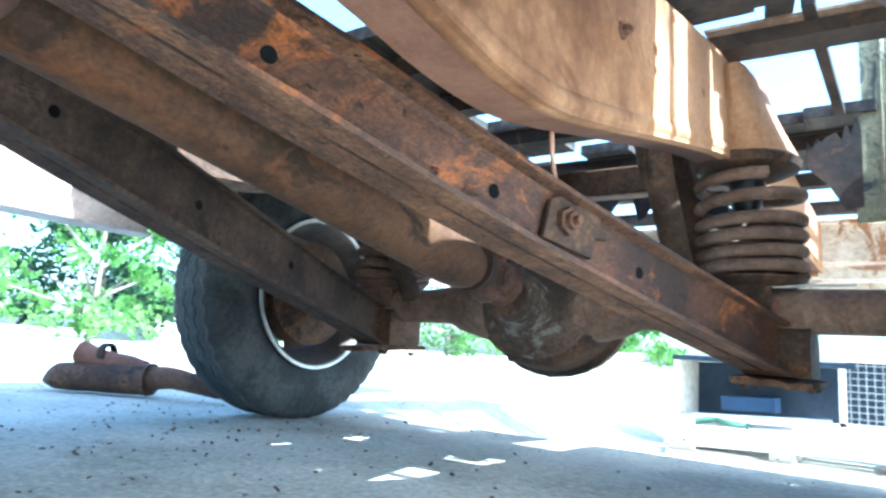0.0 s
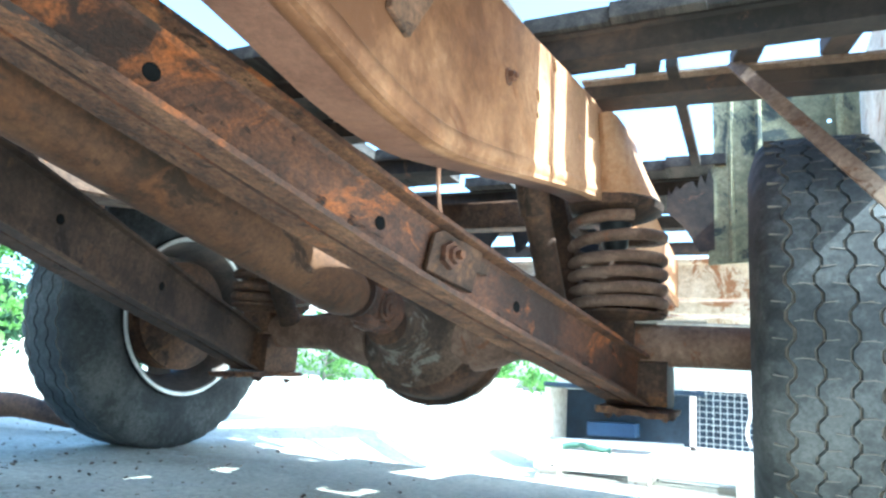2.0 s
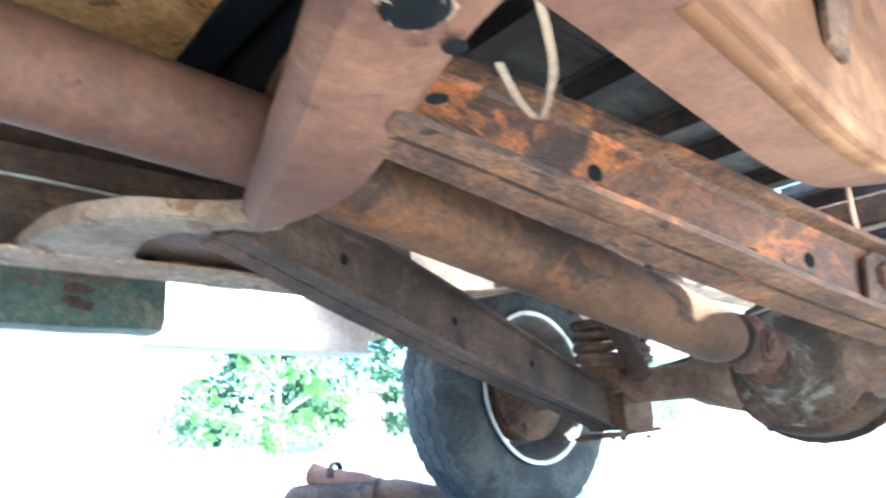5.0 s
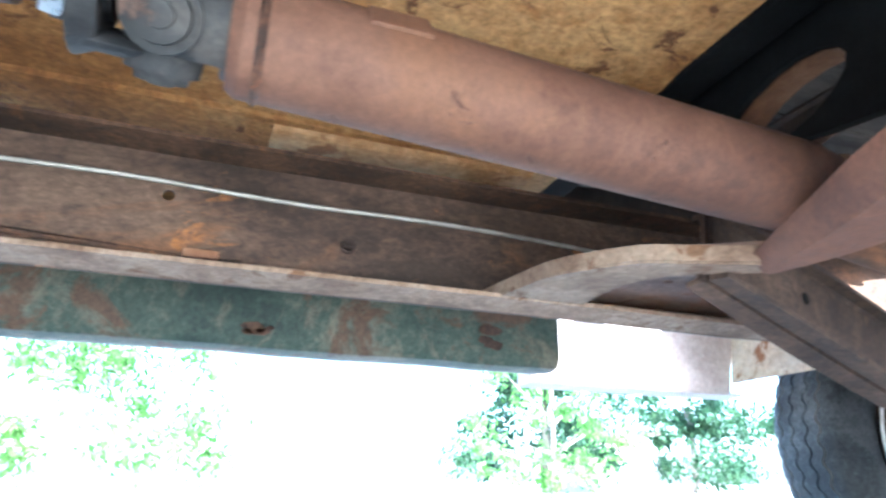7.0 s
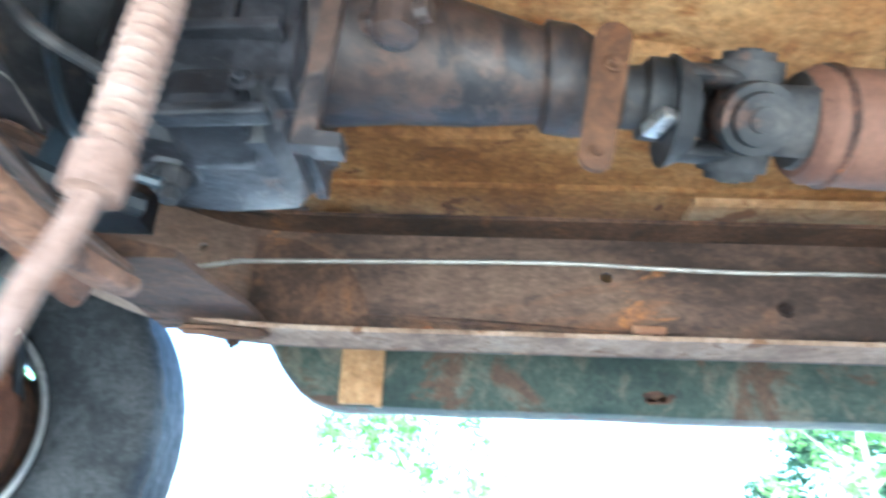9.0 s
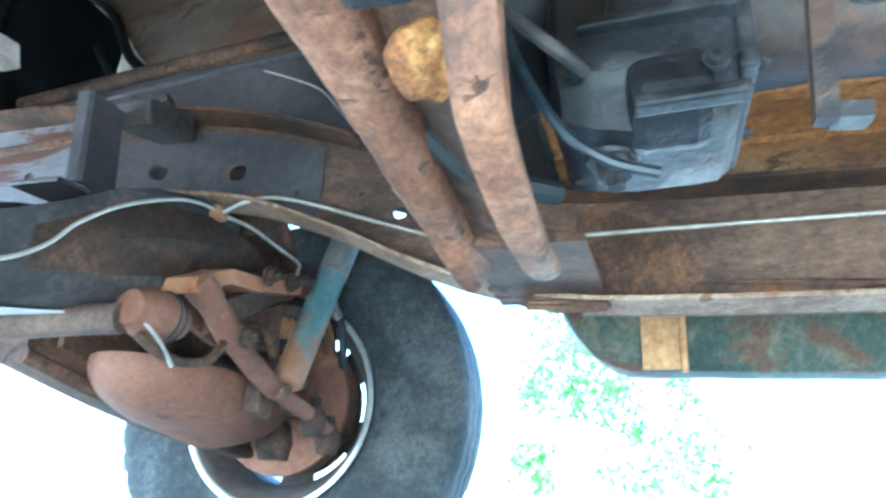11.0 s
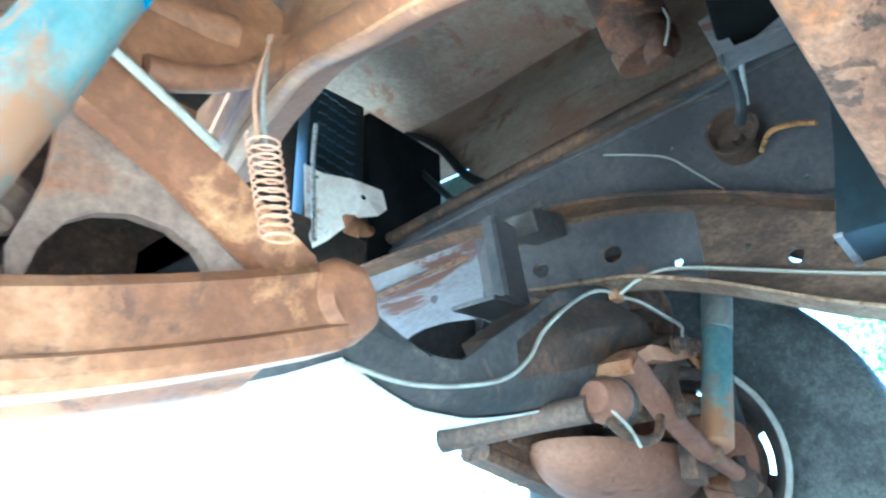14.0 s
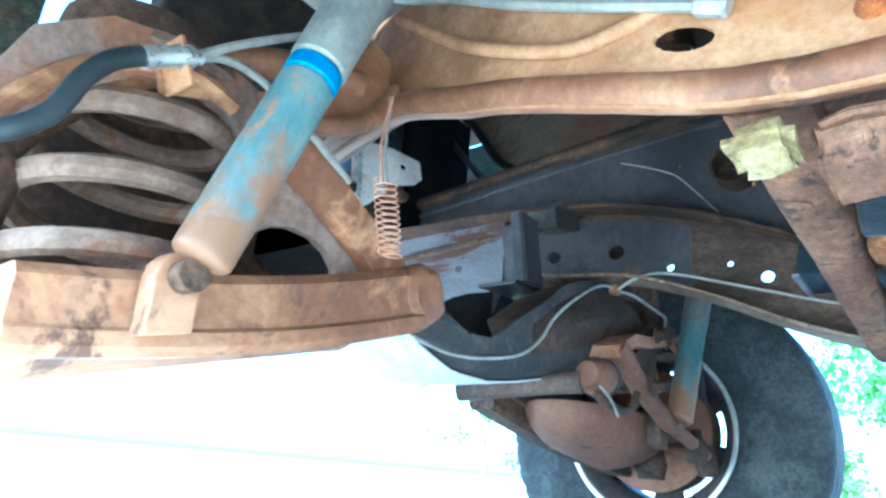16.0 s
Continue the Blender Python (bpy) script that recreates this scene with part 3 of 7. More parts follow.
def rail_plate():
    """Slate-painted doubler plate riveted inside the passenger-side rail at the front."""
    st = [a for a in dense(PROFILE) if a[0] <= 0.20]
    bm = bmesh.new()
    ys, xs = [a[0] for a in st], [a[1] for a in st]
    sheet(bm, [(a[0], a[2] + 0.012) for a in st] + [(a[0], a[3] - 0.020) for a in st[::-1]], [(0.03, 0.742, 0.018), (-0.10, 0.735, 0.015), (-0.03, 0.70, 0.006), (-0.256, 0.706, 0.013), (0.14, 0.70, 0.008)],
          lambda u, v: Vector((-float(np.interp(u, ys, xs)) + 0.0065, u, v)), 0.003, (1, 0, 0))
    part("rail_doubler", bm, SLATE, truck, "slate-painted doubler plate with holes on the rail")
    bm = bmesh.new()
    sheet(bm, [(-0.84, 0.700), (-0.62, 0.660), (-0.48, 0.600), (-0.38, 0.560), (-0.30, 0.555), (-0.23, 0.600), (-0.205, 0.660), (-0.205, 0.820), (-0.315, 0.852), (-0.62, 0.862), (-0.84, 0.865)], [(-0.330, 0.722, 0.010)], lambda u, v: Vector((-0.288 - 0.02 * max(0, (u + 0.4)), u, v)), 0.004, (1, 0, 0))
    part("rail_patch", bm, SLATEL, truck, "pale lavender repair plate on the rail")
    bm = tube(bmesh.new(), smooth_path([(-0.281, -0.82, 0.735), (-0.281, -0.55, 0.765), (-0.284, -0.30, 0.785), (-0.315, -0.12, 0.795)], 6), [0.010 - 0.0003 * k for k in range(19)], 8)
    part("rail_swage", bm, RUST_DARK, truck, "rust-brown swage along the rail", smooth=True)


rail_plate()


def rail_bolts():
    for s, ps in ((-1, [(1.14, 0.505), (1.342, 0.56), (0.85, 0.51), (1.60, 0.52), (1.66, 0.52), (1.72, 0.52)]), (1, [(2.25, 0.6), (0.58, 0.60)])):
        for y, z in ps:
            bm = bolt_at(bmesh.new(), (s * (0.424 if s < 0 else 0.43), y, z), (1, 0, 0), 0.008, 0.007)
            part("bolt", bm, RUST_RED, truck)


rail_bolts()
bm = tube(bmesh.new(), smooth_path([(-0.4215, 0.800, 0.5335), (-0.4215, 0.92, 0.530), (-0.4210, 1.03, 0.524), (-0.4215, 1.150, 0.517)], 5), 0.0018, 6)
part("rail_cable", bm, RUST_DARK, truck, "thin rusty cable clipped along the rail")
bm = box(bmesh.new(), (-0.4195, 1.158, 0.519), (0.008, 0.012, 0.022), (8, 0, 0))
box(bm, (-0.4205, 1.180, 0.517), (0.005, 0.040, 0.005), (4, 0, 0))
part("cable_clip", bm, RUST_DARK, truck, bevel=0.001)

# embossed swage and parking brake conduit on the driver-side rail near the front
bm = bmesh.new()
tube(bm, smooth_path([(0.41, 0.04, 0.865), (0.425, 0.11, 0.815), (0.438, 0.195, 0.770), (0.440, 0.272, 0.728), (0.441, 0.361, 0.686), (0.441, 0.45, 0.648), (0.441, 0.472, 0.638)], 6), 0.0065, 12)
part("cable_conduit", bm, LINE, truck, "grey cable conduit along the rail")
bm = bmesh.new()
tube(bm, [(0.441, 0.462, 0.643), (0.441, 0.464, 0.642), (0.441, 0.486, 0.632), (0.441, 0.488, 0.631)], [0.007, 0.010, 0.010, 0.007], 12)
part("conduit_ferrule", bm, LINE, truck)
bm = bmesh.new()
tube(bm, smooth_path([(0.424, 0.10, 0.79), (0.430, 0.17, 0.735), (0.4325, 0.237, 0.690), (0.4335, 0.338, 0.650), (0.4335, 0.40, 0.652), (0.432, 0.44, 0.665)], 6), 0.008, 10)
part("web_swage", bm, RAIL_OUT, truck, "rust-stained swage pressed into the rail", smooth=True)


# trailing-arm crossmember: a broad pressed channel that dips under the propeller shaft
def make_arm_crossmember():
    bm = bmesh.new()
    rings = []
    for i in range(29):
        x = -0.060 + 0.485 * i / 28
        z = 0.458 + 0.048 * min(1, abs(x) / 0.43) ** 1.8
        k = max(0, (0.12 - x) / 0.18) ** 1.5
        q = min(1, max(0, (x - 0.04) / 0.30))
        fwd = -0.068 * q * q * (3 - 2 * q)
        y0, y1 = 1.650 + 0.046 * k + fwd, 1.758 - 0.024 * k + fwd
        lip = 0.040 * (1 - 0.6 * k)
        rings.append([(x, y0, z + lip), (x, y0 + 0.002, z + 0.016), (x, y0 + 0.014, z), (x, y1 - 0.014, z), (x, y1 - 0.002, z + 0.014), (x, y1, z + lip),
                      (x, y1 - 0.006, z + lip), (x, y1 - 0.007, z + 0.016), (x, y1 - 0.018, z + 0.007), (x, y0 + 0.018, z + 0.007), (x, y0 + 0.008, z + 0.017), (x, y0 + 0.006, z + lip)])
    loft(bm, rings)
    xm = part("crossmember", bm, RUST_PINK, truck, "broad dusty rust-brown crossmember holding the trailing arms", smooth=True)
    # flared end that sweeps along the passenger-side rail
    bm = bmesh.new()
    front = smooth_path([(-0.425, 1.544, 0), (-0.365, 1.546, 0), (-0.253, 1.553, 0), (-0.190, 1.566, 0), (-0.123, 1.603, 0), (-0.087, 1.652, 0), (-0.052, 1.700, 0)], 4)
    rear = smooth_path([(-0.052, 1.742, 0), (-0.095, 1.732, 0), (-0.130, 1.700, 0), (-0.155, 1.674, 0), (-0.190, 1.659, 0), (-0.25, 1.659, 0), (-0.34, 1.673, 0), (-0.425, 1.70, 0)], 4)
    zf = lambda x: float(np.interp(x, [-0.43, -0.25, -0.19, -0.12, -0.05], [0.4965, 0.488, 0.482, 0.476, 0.465]))
    sheet(bm, [(p.x, p.y) for p in front] + [(p.x, p.y) for p in rear], [], lambda u, v: Vector((u, v, zf(u))), 0.006, (0, 0, 1))
    gs = part("flared_gusset", bm, DUSTY, xm, "pale dusty gusset flaring along the rail")
    for curve in (front, rear):
        bm = loft(bmesh.new(), [[(p.x, p.y, zf(p.x) + 0.002), (p.x + 0.005, p.y, zf(p.x) + 0.002), (p.x + 0.005, p.y, zf(p.x) + 0.020), (p.x, p.y, zf(p.x) + 0.020)] for p in curve])
        part("gusset_lip", bm, DUSTY, gs)
    bm = sheet(bmesh.new(), [(-0.055, 1.715), (-0.12, 1.665), (-0.17, 1.64), (-0.25, 1.64), (-0.36, 1.655), (-0.422, 1.68), (-0.422, 2.02), (-0.36, 1.93), (-0.255, 1.862), (-0.14, 1.785), (-0.055, 1.735)], [(-0.27, 1.76, 0.008)], lambda u, v: Vector((u, v, zf(u) + 0.024)), 0.005, (0, 0, 1))
    part("gusset_web", bm, GUSSET, gs, "recessed grey-brown web of the gusset")
    # foam-ringed rubber plug and drilled holes
    bm = bmesh.new()
    lathe(bm, [(-0.001, 0.016), (-0.007, 0.019), (-0.005, 0.022), (-0.002, 0.025), (0.004, 0.027)], "z", (0.315, 1.630, 0.486), 30)
    for v in bm.verts:
        v.co += Vector((0.006 * noise.noise(v.co * 95), 0.006 * noise.noise(v.co * 85 + Vector((7, 0, 0))), 0.005 * noise.noise(v.co * 120)))
    part("foam_plug", bm, DUSTY, xm, "crumbling tan foam round a black rubber plug", smooth=True)
    bm = lathe(bmesh.new(), [(-0.006, 0.0), (-0.006, 0.012), (0.0, 0.022)], "z", (0.315, 1.630, 0.4805), 16)
    part("rubber_plug", bm, BLACK, xm, smooth=True)
    for p in ((0.252, 1.700, 0.4745), (0.30, 1.675, 0.482)):
        bm = lathe(bmesh.new(), [(0.0, 0.0), (0.0, 0.009)], "z", (p[0], p[1], p[2] - 0.0025), 12)
        part("drill_hole", bm, BLACK, xm)
    bm = bmesh.new()
    path = smooth_path([(0.362, 1.680, 0.500), (0.350, 1.705, 0.482), (0.327, 1.739, 0.472), (0.292, 1.772, 0.469), (0.276, 1.781, 0.470), (0.283, 1.752, 0.475), (0.300, 1.716, 0.482)], 6)
    loft(bm, [[p + Vector((0.0019 * c, 0.0019 * c, 0.0012 * e)) for c, e in ((-1, -1), (1, -1), (1, 1), (-1, 1))] for p in path])
    part("hanging_strap", bm, DUSTY, xm, "frayed pale strap hanging in a loop", smooth=True)


make_arm_crossmember()


# ---------- trailing arms ----------
def make_arm(s, x0, y0, z0, x1, y1, z1):
    """Two back-to-back pressed channels: an I section with wide lips, tapering toward the front."""
    a, b = Vector((s * x0, y0, z0)), Vector((s * x1, y1, z1))
    d = (b - a).normalized()
    side = d.cross(Vector((0, 0, 1))).normalized()
    up = side.cross(d).normalized()
    n = 14
    arm = None
    for k, sg in enumerate((-1, 1)):
        bm = bmesh.new()
        rings = []
        for i in range(n + 1):
            t = i / n
            p = a.lerp(b, t)
            h = 0.046 + 0.006 * math.sin(math.pi * min(1, t * 1.3)) + 0.004 * t
            wd = (0.044 if s > 0 else 0.036) * (0.75 + 0.25 * min(1, t * 5)) * (1 - 0.15 * t)
            g = 0.0035
            q = lambda u, v: p + side * (sg * u) + up * v
            h2 = h
            if s > 0:
                h2 = float(np.interp(t, [0, 0.06, 0.165, 0.4, 0.6, 1], [0.026, 0.028, 0.036, 0.050, 0.052, 0.050]))
                h = float(np.interp(t, [0, 0.165, 0.4, 0.5, 0.7, 1], [0.048, 0.049, 0.038, 0.036, 0.038, 0.044]))
            rings.append([q(g, -h2), q(wd, -h2 - 0.002), q(wd + 0.001, -h2 + 0.004), q(g + 0.009, -h2 + 0.007),
                          q(g + 0.005, -h2 + 0.014), q(g + 0.005, h - 0.012), q(g + 0.008, h - 0.006), q(wd * 0.8, h - 0.005), q(wd * 0.8, h + 0.001), q(g, h)])
        loft(bm, rings)
        m = RUST_RED if s > 0 else ARMP
        if arm is None:
            arm = part("trailing_arm", bm, m, truck, "flaking red-brown rusted trailing arm" if s > 0 else "dark brown trailing arm of two channels")
        else:
            part("arm_channel", bm, m, arm)
    # Flange faces, picked by direction, get flaking rust with shading in its tone.
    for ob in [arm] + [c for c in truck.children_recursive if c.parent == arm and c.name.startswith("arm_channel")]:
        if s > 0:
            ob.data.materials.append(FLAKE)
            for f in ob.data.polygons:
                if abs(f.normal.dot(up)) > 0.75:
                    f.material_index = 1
    for t in (0.165, 0.400, 0.640):
        p = a.lerp(b, t) + up * (0.006 if s < 0 else 0.002 if t < 0.3 else -0.006)
        for sg in (-1, 1):
            bm = bmesh.new()
            c = p + side * (sg * 0.0085)
            q = side.to_track_quat("Z", "Y").to_matrix().to_4x4()
            bmesh.ops.create_cone(bm, cap_ends=True, segments=12, radius1=0.0085, radius2=0.0085, depth=0.0014, matrix=Matrix.Translation(c) @ q)
            part("drill_hole", bm, BLACK, arm)
    # bracket plate with a forked ear on the outer face
    c = a.lerp(b, 0.505) + side * (0.0125 if s > 0 else -0.013) + up * (-0.002 if s > 0 else 0.008)
    at = lambda u, v, w: c + d * u + up * v + side * (s * w)
    bm = sheet(bmesh.new(), [(-0.048, -0.030), (0.046, -0.026), (0.050, 0.004), (0.072, 0.008), (0.074, 0.020), (0.052, 0.022), (0.054, 0.034), (0.078, 0.038), (0.078, 0.050), (0.030, 0.046), (0.004, 0.030), (-0.030, 0.030), (-0.046, 0.020)], [], lambda u, v: at(u, v, 0.0), 0.007, side * s)
    bk = part("arm_bracket", bm, RUST_DARK, arm, "dark scaled bracket with a forked ear", bevel=0.002)
    bm = bmesh.new()
    for r, h in ((0.019, 0.0085), (0.012, 0.014)):
        bolt_at(bm, at(-0.014, 0.002, 0.004), side * s, r, h)
    part("bolt", bm, RUST_RED, bk)
    # axle end: saddle block, plate and U-bolt nuts
    bm = bmesh.new()
    loft(bm, [[(s * (x1 - 0.052), y, zl), (s * (x1 + 0.062), y, zl), (s * (x1 + 0.062), y, zh), (s * (x1 - 0.052), y, zh)] for y, zl, zh in ((y1 + 0.0, z1 - 0.050, z1 + 0.03), (y1 + 0.03, z1 - 0.052, z1 + 0.06), (y1 + 0.10, z1 - 0.052, z1 + 0.06), (y1 + 0.125, z1 - 0.045, z1 + 0.01))])
    part("axle_clamp", bm, RUST_DARK, arm, "dark rusted saddle clamping the arm to the axle", bevel=0.004)
    bm = box(bmesh.new(), (s * (x1 + 0.005), y1 + 0.04, z1 - 0.060), (0.135, 0.19, 0.011), (2, s * 3, 0))
    bmesh.ops.subdivide_edges(bm, edges=bm.edges[:], cuts=9, use_grid_fill=True)
    for v in bm.verts:
        v.co += Vector((noise.noise(v.co * 38), noise.noise(v.co * 38 + Vector((3, 0, 0))), 0.5 * noise.noise(v.co * 45 + Vector((0, 6, 0))))) * 0.011
    part("clamp_plate", bm, FLAKE, arm, "ragged flaking plate under the axle", smooth=True)
    for dx in (-0.05, 0.055):
        for dy in (-0.02, 0.09):
            bm = bolt_at(bmesh.new(), (s * (x1 + 0.005 + dx), y1 + 0.04 + dy - 0.03, z1 - 0.066), (0, 0, -1), 0.009, 0.006)
            part("bolt", bm, RUST_DARK, arm)
    return arm


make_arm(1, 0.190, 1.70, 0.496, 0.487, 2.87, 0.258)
make_arm(-1, 0.135, 1.71, 0.515, 0.445, 2.85, 0.272)


# ---------- rear axle ----------
AX = (2.90, 0.325)


def make_axle():
    bm = bmesh.new()
    for s in (-1, 1):
        tube(bm, [(s * 0.10, AX[0], AX[1]), (s * 0.20, AX[0], AX[1]), (s * 0.24, AX[0], AX[1]), (s * 0.70, AX[0], AX[1])], [0.085, 0.060, 0.043, 0.040], 20)
    ax = part("rear_axle", bm, COILB, truck, "dark rusted rear axle tube", smooth=True)
    bm = bmesh.new()
    # differential housing: pumpkin with pinion snout
    lathe(bm, [(-0.20, 0.0), (-0.195, 0.045), (-0.16, 0.048), (-0.12, 0.060), (-0.085, 0.098), (-0.05, 0.138), (0.0, 0.150), (0.03, 0.152), (0.036, 0.165), (0.055, 0.165), (0.06, 0.145), (0.10, 0.120), (0.125, 0.06), (0.13, 0.0)],
          "y", (0.015, AX[0] + 0.01, AX[1] + 0.01), 28)
    for v in bm.verts:
        v.co.x = 0.015 + (v.co.x - 0.015) * 1.12
    part("differential", bm, RUST_DARK, ax, "bulging rust-red differential housing", smooth=True)
    bm = tube(bmesh.new(), [(0.017, AX[0] - 0.185, AX[1] + 0.010), (0.017, AX[0] - 0.175, AX[1] + 0.010), (0.017, AX[0] - 0.13, AX[1] + 0.010), (0.017, AX[0] - 0.09, AX[1] + 0.010), (0.016, AX[0] - 0.055, AX[1] + 0.010)], [0.046, 0.052, 0.058, 0.082, 0.126], 24, caps=False)
    for v in bm.verts:
        v.co.x = 0.015 + (v.co.x - 0.015) * 1.12
    part("pinion_snout", bm, SNOUT, ax, "dust-splashed pinion snout", smooth=True)
    for k in range(10):
        a = 2 * math.pi * (k + 0.5) / 10
        bm = bolt_at(bmesh.new(), (0.015 + 0.160 * math.cos(a) * 1.1, AX[0] + 0.04, AX[1] + 0.01 + 0.155 * math.sin(a)), (0, -1, 0), 0.008, 0.006)
        part("bolt", bm, RUST_DARK, ax)
    for s in (-1, 1):
        bm = bmesh.new()
        lathe(bm, [(-0.012, 0.0), (-0.012, 0.075), (0.002, 0.096), (0.006, 0.096), (0.004, 0.030), (0.03, 0.026), (0.03, 0.0)], "z", (s * 0.447, AX[0] + 0.005, AX[1] + 0.055), 24)
        box(bm, (s * 0.447, AX[0], AX[1] + 0.02), (0.085, 0.085, 0.055))
        part("spring_seat", bm, RUST_DARK, ax, smooth=True)
        bm = bmesh.new()
        pitch = [0.392, 0.398, 0.420, 0.452, 0.478, 0.506, 0.560, 0.578]
        n = 24
        tube(bm, [(s * (0.445 + 0.091 * math.cos(2 * math.pi * k / n)), AX[0] + 0.005 + 0.091 * math.sin(2 * math.pi * k / n), float(np.interp(k / n, [0, 0.6, 1.5, 2.5, 3.4, 4.3, 5.3, 6.0], pitch))) for k in range(int(5.9 * n))], 0.0118, 10)
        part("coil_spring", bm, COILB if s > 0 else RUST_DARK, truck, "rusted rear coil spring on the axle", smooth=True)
        bm = bmesh.new()
        lathe(bm, [(0.575, 0.0), (0.575, 0.040), (0.588, 0.072), (0.598, 0.094), (0.612, 0.098), (0.640, 0.075), (0.66, 0.07), (0.66, 0.0)], "z", (s * 0.44, AX[0] + 0.005, 0), 24)
        part("upper_spring_seat", bm, RUST_DARK, truck, smooth=True)
        if s > 0:
            # pressed cup that widens the rail over the spring
            cup = []
            for k in range(8):
                q = k / 7
                cx, rx, ry, z = 0.438 + 0.010 * q, 0.036 + 0.050 * q, 0.165 - 0.075 * q, 0.770 - 0.155 * q ** 0.8
                cup.append([(cx + rx * math.cos(2 * math.pi * j / 28), 2.925 - 0.02 * q + ry * math.sin(2 * math.pi * j / 28), z + 0.004 * math.sin(5 * j)) for j in range(28)])
            part("spring_cup", loft(bmesh.new(), cup), RAIL_OUT, truck, "pale rusted spring cup pressed into the rail", smooth=True)
        bm = bmesh.new()
        lathe(bm, [(0.515, 0.0), (0.515, 0.020), (0.53, 0.028), (0.55, 0.028), (0.575, 0.034), (0.575, 0.0)], "z", (s * 0.44, AX[0] + 0.005, 0), 16)
        part("bump_stop", bm, HOSEB, truck, smooth=True)
        # shock absorber leaning from the arm to the frame
        bm = bmesh.new()
        tube(bm, [(s * 0.34, 2.86, 0.345), (s * 0.33, 2.70, 0.56)], 0.026, 14)
        tube(bm, [(s * 0.33, 2.70, 0.55), (s * 0.325, 2.64, 0.66)], 0.030, 14)
        part("rear_shock_absorber", bm, RUST_DARK, truck, smooth=True)
        # flat strap from frame to axle
        bm = bmesh.new()
        box(bm, (s * 0.335, 2.88, 0.52), (0.045, 0.010, 0.32), (-14, s * -14, 0))
        part("axle_strap", bm, RUST_DARK, truck, bevel=0.002)
    # panhard bar and rear brake line
    bm = tube(bmesh.new(), [(-0.40, 2.99, 0.36), (0.40, 3.01, 0.47)], 0.014, 10)
    part("track_bar", bm, RUST_DARK, truck, smooth=True)
    bm = tube(bmesh.new(), smooth_path([(-0.62, 2.86, 0.375), (-0.3, 2.85, 0.385), (0.1, 2.83, 0.46), (0.4, 2.86, 0.375), (0.62, 2.87, 0.37)], 6), 0.003, 6)
    part("axle_brake_line", bm, LINE, ax)
    bm = tube(bmesh.new(), smooth_path([(0.36, 2.22, 0.57), (0.345, 2.25, 0.46), (0.33, 2.32, 0.40)], 5), 0.003, 6)
    part("hanging_wire", bm, WIRE, truck, "thin dusty wire hanging from the frame")


make_axle()


